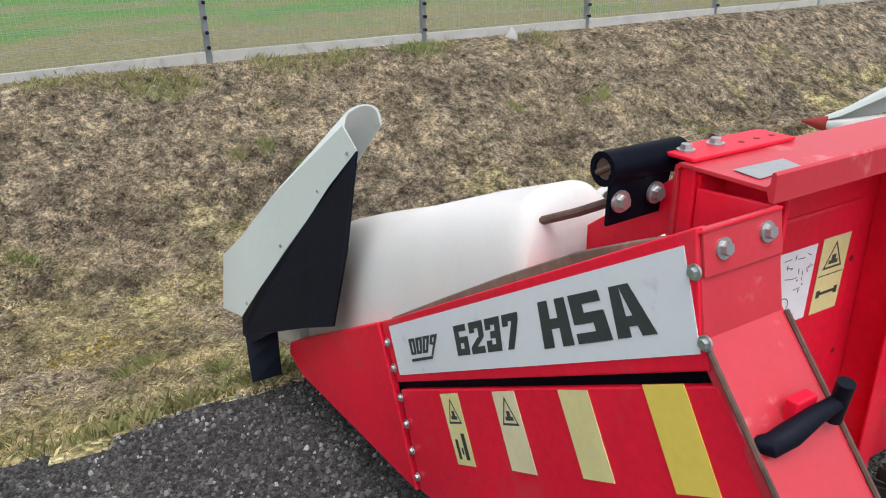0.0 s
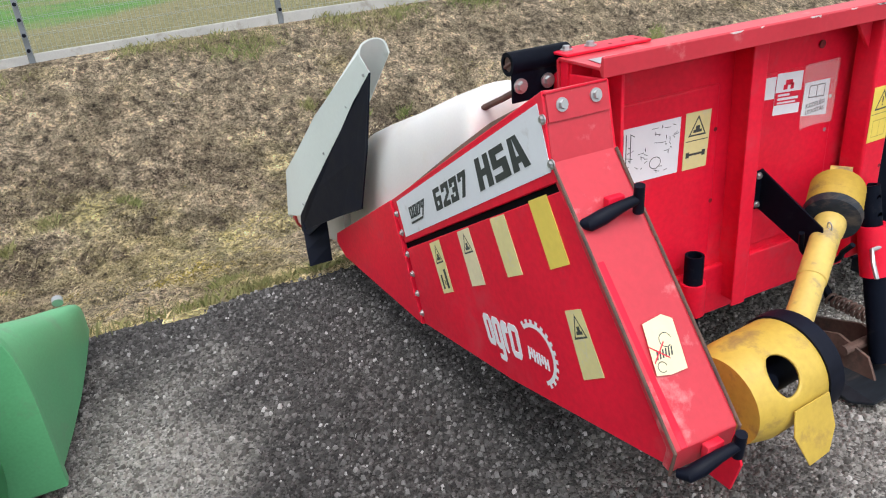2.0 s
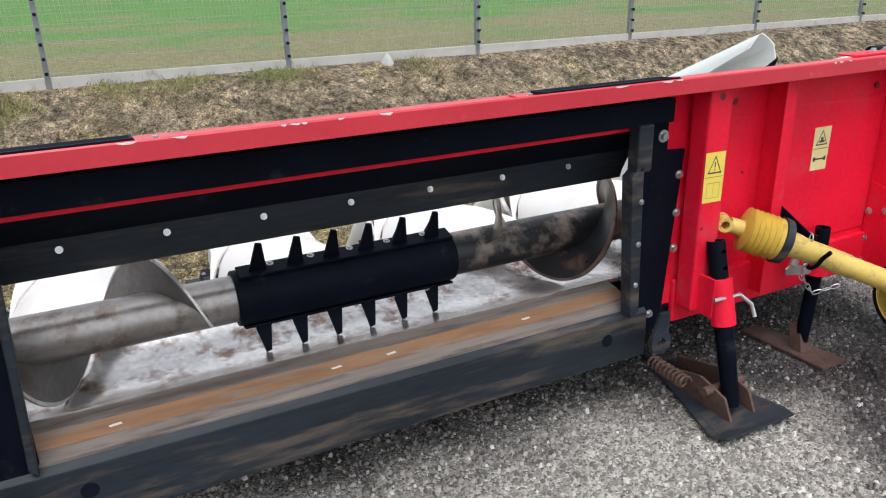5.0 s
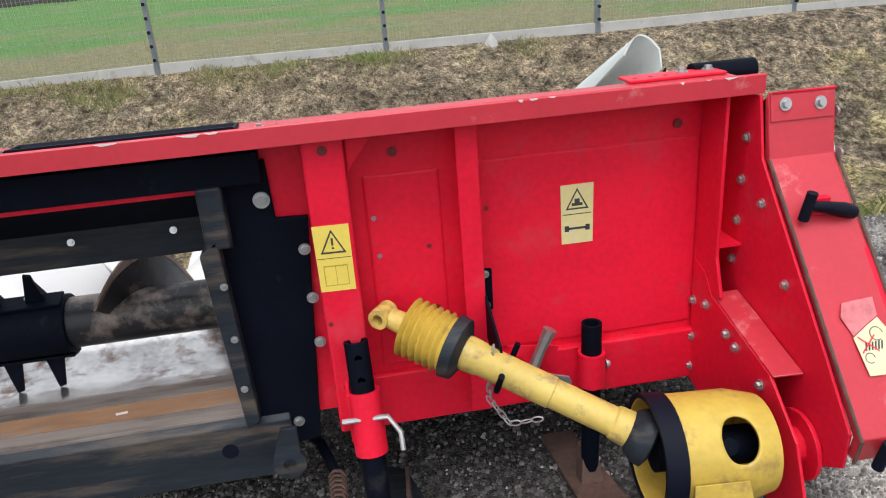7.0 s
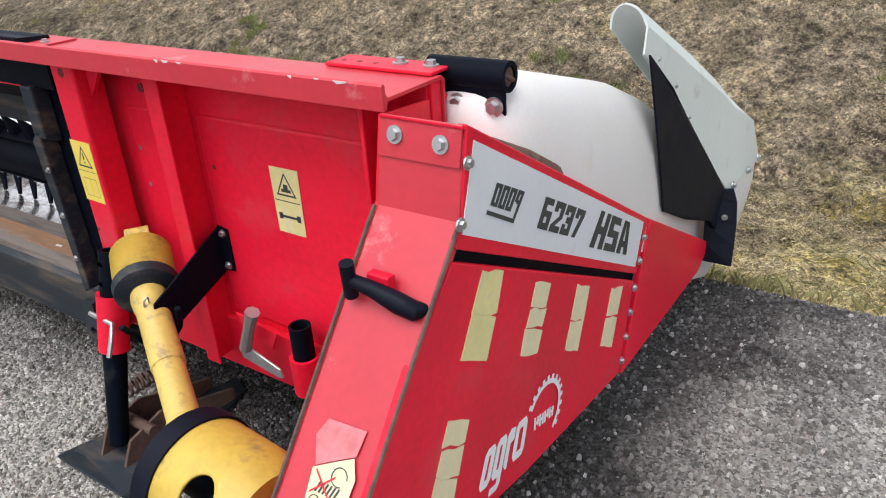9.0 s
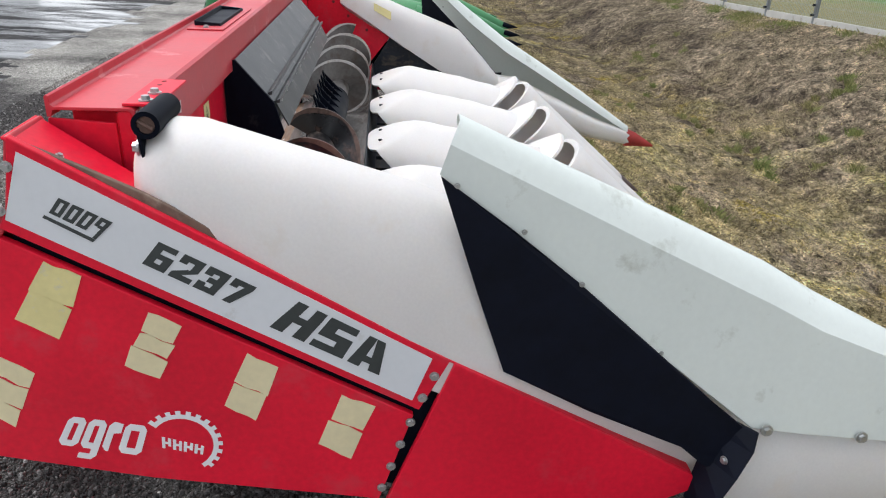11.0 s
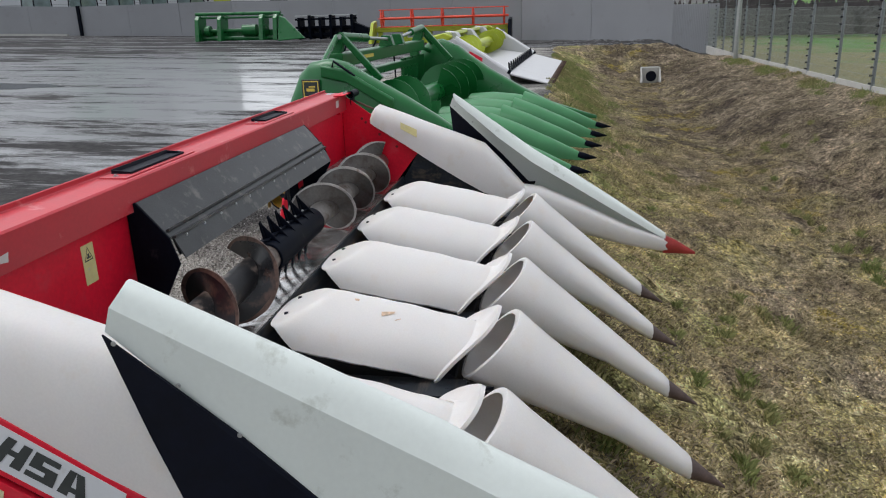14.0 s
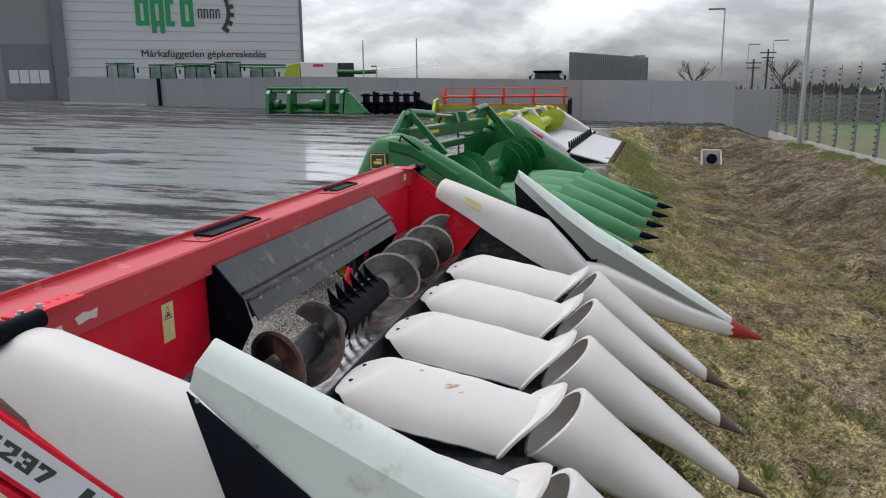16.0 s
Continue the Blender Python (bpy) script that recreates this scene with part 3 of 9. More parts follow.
bm = bm_new()
pud = [(-13.5 + (0.75 + 0.28 * noise.noise((math.cos(a) * 1.4, math.sin(a) * 1.4, 3)) + 0.16 * noise.noise((math.cos(a) * 5, math.sin(a) * 5, 7))) * math.cos(a), -12.3 + (1.7 + 0.7 * noise.noise((math.cos(a) * 1.6, math.sin(a) * 1.6, 9))) * math.sin(a)) for a in [2 * math.pi * k / 60 for k in range(60)]]
prism(bm, [(px, py, ground_z(px, py) + 0.008) for px, py in pud], (0, 0, -0.03))
WATER = mat_paint("still_rain_water", (0.012, 0.013, 0.014), 0.03, var=0.1, scale=2, bump=0.0, spec=0.5)
tagged(part("puddle", bm, WATER), "shallow still rain puddle on the dark asphalt", "puddle", kind="structure")


def scatter(name, spots, shape, material, label, category):
    """One mesh of very many small loose pieces: shape(x, y, z) gives (points, faces)."""
    verts, faces = [], []
    for x, y in spots:
        vs, fs = shape(x, y, ground_z(x, y))
        k = len(verts)
        verts.extend(vs)
        faces.extend([tuple(k + i for i in f) for f in fs])
    me = bpy.data.meshes.new(name)
    me.from_pydata(verts, [], faces)
    me.materials.append(material)
    return tagged(new(name, me), label, category, kind="stuff")


def stone(x, y, z):
    r = 0.0042 + 0.0075 * random.random() ** 2.2
    a = random.uniform(0, 6.28)
    q = [(r * random.uniform(0.7, 1.3) * math.cos(a + k * 1.571), r * random.uniform(0.7, 1.3) * math.sin(a + k * 1.571)) for k in range(4)]
    h = r * random.uniform(0.7, 1.3)
    vs = [(x + u, y + v, z - 0.2 * r) for u, v in q] + [(x + 0.55 * u + 0.1 * r, y + 0.55 * v, z + h * random.uniform(0.75, 1.0)) for u, v in q]
    return vs, [(0, 1, 5, 4), (1, 2, 6, 5), (2, 3, 7, 6), (3, 0, 4, 7), (4, 5, 6, 7)]


def blade(x, y, z):
    h = random.uniform(0.006, 0.034)
    a = random.uniform(0, 6.28)
    lean = random.uniform(0.012, 0.055)
    w = random.uniform(0.0008, 0.0019)
    dx, dy = math.cos(a), math.sin(a)
    px, py = -dy * w, dx * w
    vs = [(x - px, y - py, z - 0.01), (x + px, y + py, z - 0.01), (x + dx * lean * 0.4 + px * 0.7, y + dy * lean * 0.4 + py * 0.7, z + 0.6 * h), (x + dx * lean, y + dy * lean, z + h * 0.8)]
    return vs, [(0, 1, 2), (0, 2, 3)]


rng = random.Random(5)
spots = []
while len(spots) < 150000:
    x, y = rng.uniform(-4.8, 4.4), rng.uniform(-2.2, 2.05)
    if cover(x, y) == 0:
        spots.append((x, y))
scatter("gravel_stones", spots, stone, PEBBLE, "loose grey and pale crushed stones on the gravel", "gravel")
spots = []
while len(spots) < 290000:
    x = rng.uniform(-12, 6) if rng.random() < 0.8 else rng.uniform(-30, -12)
    y = 1.6 + 6.7 * rng.random() ** 1.15
    if cover(x, y) == 2 and noise.noise((x * 1.1, y * 1.1, 9)) + 0.4 * noise.noise((x * 4, y * 4, 9)) > rng.uniform(-0.45, 0.25) + 0.06 * max(0, y - 5):
        spots.append((x, y))
scatter("dry_grass", spots, blade, GRASS_BLADE, "short dry straw-coloured grass on the ditch banks", "grass")


def tall_blade(x, y, z):
    h = random.uniform(0.03, 0.085)
    a = random.uniform(0, 6.28)
    lean = random.uniform(0.3, 1.0) * h
    w = random.uniform(0.0015, 0.003)
    dx, dy = math.cos(a), math.sin(a)
    vs = [(x + dy * w, y - dx * w, z - 0.01), (x - dy * w, y + dx * w, z - 0.01), (x + dx * lean * 0.4 - dy * w, y + dy * lean * 0.4 + dx * w, z + 0.65 * h), (x + dx * lean, y + dy * lean, z + h)]
    return vs, [(0, 1, 2), (0, 2, 3)]


spots = []
tufts = [(rng.uniform(-6.5, 4.5), rng.gauss(1.93, 0.10), rng.uniform(0.05, 0.14)) for _ in range(80)] + [(rng.uniform(-26, -9), rng.gauss(2.35, 0.35), rng.uniform(0.10, 0.24)) for _ in range(170)]
tufts += [(rng.uniform(-26, 5), 8.1 + rng.gauss(0, 0.14), rng.uniform(0.1, 0.22)) for _ in range(70)]
for _ in range(26):
    cx, cy = rng.uniform(-12, 5), rng.uniform(2.6, 7.2)
    tufts += [(rng.gauss(cx, 0.5), rng.gauss(cy, 0.22), rng.uniform(0.02, 0.06)) for _ in range(4)]
for tx, ty, tr in tufts:
    for _ in range(int(70 + 700 * tr)):
        spots.append((rng.gauss(tx, tr), rng.gauss(ty, tr * 0.6)))
def flower(x, y, z):
    r, h = random.uniform(0.006, 0.011), random.uniform(0.012, 0.03)
    return [(x + r * math.cos(1.047 * k), y + r * math.sin(1.047 * k), z + h + random.uniform(-0.002, 0.002)) for k in range(6)] + [(x, y, z + h - 0.006)], [(0, 1, 6), (1, 2, 6), (2, 3, 6), (3, 4, 6), (4, 5, 6), (5, 0, 6), (0, 1, 2, 3, 4, 5)]


scatter("small_yellow_flowers", [(rng.uniform(-9, 5), 2.0 + 5.4 * rng.random()) for _ in range(150)], flower, STK_YEL2, "tiny yellow flowers scattered in the dry grass", "flowers")
scatter("green_grass_tufts", [s for s in spots if s[1] > 1.62], tall_blade, GREEN_BLADE, "fresh green grass tufts along the gravel edge", "grass")

# ---------------------------------------------------------------- corn header
W = 2.165
header = thing("corn_header", "red six-row maize header with white plastic snouts parked on stands", "harvest header")


def xo(y, s):
    """outer face of the end panels"""
    return 2.335 + (0.042 if s < 0 else -0.004) * y


def panel_pt(s, y, z, out=0.0):
    return (s * (xo(y, s) + out), y, z)


def side_plate(name, s, yz, mat, out=0.0, thick=0.02, label="", bevel=0.003, parent=None):
    bm = bm_new()
    prism(bm, [panel_pt(s, y, z, out) for y, z in yz], (-s * thick, 0, 0))
    return part(name, bm, mat, parent or header, label, bevel)


def text_mesh(body, size, mat, parent, m, name="lettering", depth=0.0008, squeeze=1.0, bold=0.0, shear=0.0, heavy=0.0, space=1.0):
    cu = bpy.data.curves.new(name, "FONT")
    cu.body, cu.size, cu.extrude, cu.offset, cu.shear, cu.space_character = body, size, depth, bold, shear, space
    cu.align_x, cu.align_y = "LEFT", "BOTTOM_BASELINE"
    tmp = bpy.data.objects.new(name, cu)
    scene.collection.objects.link(tmp)
    dg = bpy.context.evaluated_depsgraph_get()
    me = bpy.data.meshes.new_from_object(tmp.evaluated_get(dg))
    bpy.data.objects.remove(tmp)
    if heavy:
        # a heavier face: the strokes thickened all round
        base, polys = [v.co.copy() for v in me.vertices], [tuple(p.vertices) for p in me.polygons]
        offs = [(0, 0)] + [(heavy * i, 0.6 * heavy * j) for i in (-1, 0, 1) for j in (-1, 1)]
        verts_, faces_ = [], []
        for q, (dx, dy) in enumerate(offs):
            k0 = len(verts_)
            verts_.extend([(v.x + dx, v.y + dy, v.z + 0.00002 * q) for v in base])
            faces_.extend([tuple(k0 + i for i in p) for p in polys])
        me = bpy.data.meshes.new(name)
        me.from_pydata(verts_, [], faces_)
    me.materials.clear()
    me.materials.append(mat)
    ob = new(name, me)
    ob.parent = parent
    ob.matrix_basis = m @ Matrix.Diagonal((squeeze, 1, 1, 1))
    return ob


def block_glyph(bm, ch, x0, w, dz=0.0004):
    """One heavy square-cut letter or figure of width w and height 1, standing at x0."""
    h, v = 0.215, 0.36 * w
    m = 0.5 + h / 2
    rects = {
        "6": ((0, v, 0, 1), (v, w * 0.92, 1 - h, 1), (v, w, 0, h), (w - v, w, h, 0.40), (v, w, 0.40, 0.60)),
        "2": ((0, w, 1 - h, 1), (0, v, 1 - h * 1.6, 1 - h), (w - v, w, 0.5, 1 - h), (0, w, 0, h)),
        "3": ((0, w, 1 - h, 1), (0, v, 1 - h * 1.6, 1 - h), (w - v, w, h, 1 - h), (0.3 * w, w - v, 0.5 - h / 2, m), (0, w, 0, h), (0, v, h, h * 1.6)),
        "7": ((0, w, 1 - h, 1), (0, v, 1 - h * 1.6, 1 - h)),
        "H": ((0, v, 0, 1), (w - v, w, 0, 1), (v, w - v, 0.5 - h / 2, m)),
        "S": ((0, w, 1 - h, 1), (0, v * 1.1, 0.5 - h / 2, 1 - h), (v * 1.1, w, 0.5 - h / 2, m), (w - v * 1.1, w, h, 0.5 - h / 2), (0, w, 0, h)),
        "A": ((0.36 * w, 0.72 * w, 0.26, 0.26 + h * 0.8),),
    }[ch]
    for a, b, c, d in rects:
        if ch == "A":
            continue
        box(bm, x0 + a, x0 + b, c, d, 0, dz)
    quads = {"2": [((0, h), (v * 1.25, h), (w, 0.5), (w - v * 1.25, 0.5))], "7": [((0.22 * w, 0), (0.62 * w, 0), (w, 1 - h), (w - v * 1.1, 1 - h))],
             "A": [((0, 0), (v, 0), (0.50 * w, 1), (0.22 * w, 1)), ((w - v, 0), (w, 0), (0.80 * w, 1), (0.50 * w, 1)), ((0.33 * w, 0.20), (0.68 * w, 0.20), (0.64 * w, 0.40), (0.40 * w, 0.40))]}.get(ch, [])
    for k, q in enumerate(quads):
        prism(bm, [(x0 + a, b, 0) for a, b in q], (0, 0, dz + 0.00005 * k))


def block_text(body, w, gap):
    bm = bm_new()
    for k, ch in enumerate(body):
        block_glyph(bm, ch, k * (w + gap), w)
    return bm


def fit_quad(me, s, quad, out, ext=None):
    """Lay a flat mesh into a four-cornered patch of an end panel (bottom left, bottom right, top right, top left)."""
    if ext is None:
        xs_, ys_ = [v.co.x for v in me.vertices], [v.co.y for v in me.vertices]
        ext = ((min(xs_), min(ys_)), (max(xs_), max(ys_)))
    (x0, y0), (x1, y1) = ext
    q = [Vector((y, z, 0)) for y, z in quad]
    for v in me.vertices:
        a, b = (v.co.x - x0) / (x1 - x0), (v.co.y - y0) / (y1 - y0)
        p = q[0].lerp(q[1], a).lerp(q[3].lerp(q[2], a), b)
        v.co = panel_pt(s, p.x, p.y, out + max(0.0, v.co.z))
    me.update()


def decal(name, pts, mat, parent, label="", off=None, thick=0.0008):
    """A thin film on a surface: its corner points already lie on that surface."""
    bm = bm_new()
    prism(bm, pts, off or (0, -thick, 0))
    return part(name, bm, mat, parent, label)


def side_decal(name, s, yz, mat, parent, label="", out=0.0022):
    return decal(name, [panel_pt(s, y, z, out) for y, z in yz], mat, parent, label, (-s * 0.0016, 0, 0))


def quad_grid(a, b, c, d, u, v):
    """A place inside a four-cornered film: u along the top, v down."""
    a, b, c, d = (Vector(p) for p in (a, b, c, d))
    return (a.lerp(b, u)).lerp(d.lerp(c, u), v)


def print_bars(name, corners, bars, mat, parent, lift):
    """Plain printed shapes on a film: each bar is a list of (u, v) corners."""
    bm = bm_new()
    lift = Vector(lift)
    for bar in bars:
        vs = [bm.verts.new(quad_grid(*corners, u, v) + lift) for u, v in bar]
        bm.faces.new(vs)
    return part(name, bm, mat, parent)


def ub(u0, u1, v0, v1):
    return [(u0, v0), (u1, v0), (u1, v1), (u0, v1)]


def tri_frame(u0, u1, v0, v1, t):
    """A warning triangle's outline as three bars."""
    m = (u0 + u1) / 2
    a, b, c = (m, v0), (u1, v1), (u0, v1)
    mx, my = m, v0 + (v1 - v0) * 0.64
    sh = lambda p: (p[0] + (mx - p[0]) * t, p[1] + (my - p[1]) * t)
    return [[a, b, sh(b), sh(a)], [b, c, sh(c), sh(b)], [c, a, sh(a), sh(c)]]


WARN = tri_frame(0.14, 0.86, 0.06, 0.42, 0.22) + [ub(0.33, 0.67, 0.31, 0.36), ub(0.42, 0.58, 0.24, 0.31)]


def warn_film(name, corners, parent, lift, mat, label, lower="wrench"):
    c = [Vector(p) for p in corners]
    n = Vector(lift)
    ob = decal(name, [p + n * 0.2 for p in c], mat, parent, label, tuple(n * 0.8))
    bars = list(WARN)
    if lower == "wrench":
        bars += [ub(0.05, 0.95, 0.49, 0.505), ub(0.2, 0.8, 0.72, 0.76), ub(0.1, 0.24, 0.69, 0.79), ub(0.76, 0.9, 0.69, 0.79)]
    elif lower == "book":
        bars = tri_frame(0.14, 0.86, 0.06, 0.42, 0.22) + [ub(0.47, 0.53, 0.19, 0.30), ub(0.47, 0.53, 0.325, 0.355), ub(0.03, 0.97, 0.485, 0.495)]
    elif lower == "person":
        bars += [ub(0.2, 0.36, 0.64, 0.92), ub(0.6, 0.8, 0.55, 0.92), ub(0.45, 0.55, 0.75, 0.85)]
    print_bars("print", c, bars, INK, ob, n * 1.25)
    return ob


LAB = [(0.035, 1.088), (0.862, 0.607), (0.818, 0.492), (-0.012, 0.945)]
PANELS = {}
for s in (-1, 1):
    up = side_plate("label_panel", s, [(0.020, 1.118), (0.905, 0.600), (0.835, 0.462), (-0.030, 0.926), (-0.006, 0.968)], RED, 0.0)
    lab = side_plate("label_film", s, LAB, LABEL, 0.0018, 0.0016, "pale blue-grey label film", 0.0, up)
    low = side_plate("lower_panel", s, [(-0.04, 0.908), (0.822, 0.447), (0.742, 0.192), (0.2, 0.275), (-0.34, 0.392), (-0.415, 0.41), (-0.428, 0.47), (-0.325, 0.590), (-0.17, 0.778)], RED, 0.0)
    nose = side_plate("nose_panel", s, [(0.915, 0.594), (0.757, 0.182), (1.47, 0.165), (1.56, 0.205), (1.545, 0.25)], RED, 0.004)
    # black sheet behind the panels: the seam's shade put into its colour
    side_plate("gap_shade_sheet", s, [(0.07, 1.06), (0.93, 0.56), (0.78, 0.22), (-0.24, 0.42), (-0.09, 0.76)], BLACK, -0.022, 0.01)
    PANELS[s] = (up, low, nose, lab)
    # folded top flange of the end panel
    bm = bm_new()
    loft(bm, [[(s * (xo(y, s) - 0.002), y, z), (s * (xo(y, s) - 0.002), y, z - 0.006), (s * (xo(y, s) - w), y, z - 0.004 + dz), (s * (xo(y, s) - w), y, z + 0.002 + dz)] for y, z, w, dz in ((0.01, 1.117, 0.165, 0.0), (0.25, 0.978, 0.12, 0.0), (0.905, 0.600, 0.075, 0.0), (1.545, 0.252, 0.06, 0.0))])
    part("top_flange", bm, RED, header, "", 0.002)
    # low brown strip along the end panel's top edge
    bm = bm_new()
    loft(bm, [[(s * (xo(y, s) - 0.010), y, z - 0.02), (s * (xo(y, s) - 0.016), y, z + h), (s * (xo(y, s) - 0.026), y, z + h + 0.002), (s * (xo(y, s) - 0.026), y, z - 0.02)] for y, z, h in ((0.05, 1.091, 0.004), (0.14, 1.039, 0.016), (0.26, 0.971, 0.026), (0.45, 0.863, 0.022), (0.66, 0.741, 0.014), (0.88, 0.614, 0.003))])
    part("brown_strip", bm, STRIP_BROWN, header, "brown strip on the top edge of the end panel", 0.002)
    for y in (0.10, 0.33, 0.56, 0.80):
        bolt((s * (xo(y, s) - 0.035), y, 1.117 - 0.5776 * (y - 0.01) + 0.004), (0, 0.5, 0.87), up, 0.55)
    # reading order runs front to back on one end, back to front on the other
    if s > 0:
        spec = (("6237", 0.80, 0.14, ((0.244, 0.849), (0.432, 0.745), (0.477, 0.792), (0.284, 0.899))), ("HSA", 0.95, 0.13, ((0.498, 0.695), (0.740, 0.564), (0.768, 0.643), (0.565, 0.758))))
        mark = ((0.076, 0.962), (0.166, 0.910), (0.198, 0.941), (0.100, 0.994))
    else:
        spec = (("6237", 0.80, 0.14, ((0.564, 0.667), (0.364, 0.779), (0.376, 0.849), (0.583, 0.729))), ("HSA", 0.95, 0.13, ((0.298, 0.808), (0.061, 0.944), (0.112, 1.007), (0.322, 0.889))))
        mark = ((0.754, 0.579), (0.658, 0.634), (0.644, 0.685), (0.769, 0.614))
    for txt, gw, gap, quad in spec:
        ob = part("lettering", block_text(txt, gw, gap), INK, lab, "dark block lettering")
        fit_quad(ob.data, s, quad, 0.0026)
    # maker's mark: four plain upright shapes over a bar
    bm = bm_new()
    for k in range(4):
        x0, x1, t = 0.26 * k, 0.26 * k + 0.215, 0.075
        b0 = -0.22 if k == 3 else 0.0
        for a0, a1, c0, c1 in ((x0, x0 + t, 0 if k < 3 else 0.45, 1), (x1 - t, x1, b0, 1), (x0 + t, x1 - t, 0.82, 1), (x0 + t, x1 - t, 0 if k < 3 else 0.40, 0.17 if k < 3 else 0.57)):
            box(bm, a0, a1, c0, c1, 0, 0.0008)
    box(bm, -0.05, 0.995, -0.42, -0.24, 0, 0.0008)
    ob = part("maker_mark", bm, INK, lab, "dark maker's mark as plain shapes")
    fit_quad(ob.data, s, mark, 0.0026, ((0, 0), (1, 1)))
    # seam and edge bolts
    for y, z in ((0.868, 0.560), (0.842, 0.500), (0.815, 0.430), (0.792, 0.365), (0.770, 0.298), (0.748, 0.232), (0.012, 1.058), (-0.018, 0.965)):
        bolt(panel_pt(s, y, z, 0.003), (s, 0, 0), low, 0.75)

# warning films on the end panels
low = PANELS[-1][1]
L_FILMS = [([(0.640, 0.533), (0.572, 0.572), (0.503, 0.422), (0.570, 0.386)], STK_YEL, "person"), ([(0.450, 0.640), (0.382, 0.678), (0.306, 0.531), (0.381, 0.493)], STK_CREAM, "plain"),
           ([(0.263, 0.743), (0.193, 0.779), (0.117, 0.640), (0.187, 0.603)], STK_YEL, ""), ([(0.081, 0.848), (0.009, 0.887), (-0.075, 0.745), (-0.002, 0.702)], STK_YEL2, ""),
           ([(-0.054, 0.616), (-0.112, 0.648), (-0.197, 0.511), (-0.124, 0.462)], STK_YEL, "plain")]
for yz, mat, kind in L_FILMS:
    c = [panel_pt(-1, y, z, 0.001) for y, z in yz]
    if kind:
        warn_film("warning_sticker", c, low, (-0.0014, 0, 0), mat, "faded yellow warning sticker", kind)
    else:
        side_decal("warning_sticker", -1, yz, mat, low, "bleached yellow sticker")
low = PANELS[1][1]
R_FILMS = [([(0.045, 0.857), (0.120, 0.817), (0.047, 0.664), (-0.037, 0.712)], STK_YEL, 2), ([(0.244, 0.734), (0.312, 0.701), (0.244, 0.557), (0.172, 0.598)], STK_CREAM, 3),
           ([(0.445, 0.625), (0.515, 0.590), (0.455, 0.440), (0.381, 0.480)], STK_CREAM, 2), ([(0.655, 0.512), (0.730, 0.476), (0.670, 0.322), (0.593, 0.367)], STK_CREAM, 2),
           ([(-0.082, 0.622), (-0.019, 0.581), (-0.091, 0.432), (-0.159, 0.482)], STK_CREAM, 3)]
rf = random.Random(11)
for yz, mat, n in R_FILMS:
    # cracked films: each is torn across into pieces with ragged edges
    a, b, c, d = (Vector((y, z, 0)) for y, z in yz)
    cuts = [0.0] + [(k + rf.uniform(-0.12, 0.12)) / n for k in range(1, n)] + [1.0]
    for v0, v1 in zip(cuts, cuts[1:]):
        g = 0.014
        top = [(u, v0 + (g + rf.uniform(-0.02, 0.02) if v0 > 0 else rf.uniform(0, 0.02))) for u in (0, 0.3, 0.6, 1)]
        bot = [(u, v1 - (g + rf.uniform(-0.02, 0.02) if v1 < 1 else rf.uniform(0, 0.02))) for u in (1, 0.7, 0.35, 0)]
        pts = []
        for u, v in top + bot:
            p = (a.lerp(b, u)).lerp(d.lerp(c, u), v)
            pts.append((p.x + rf.uniform(-0.003, 0.003), p.y + rf.uniform(-0.003, 0.003)))
        side_decal("warning_sticker", 1, pts, mat, low, "cracked bleached yellow sticker")

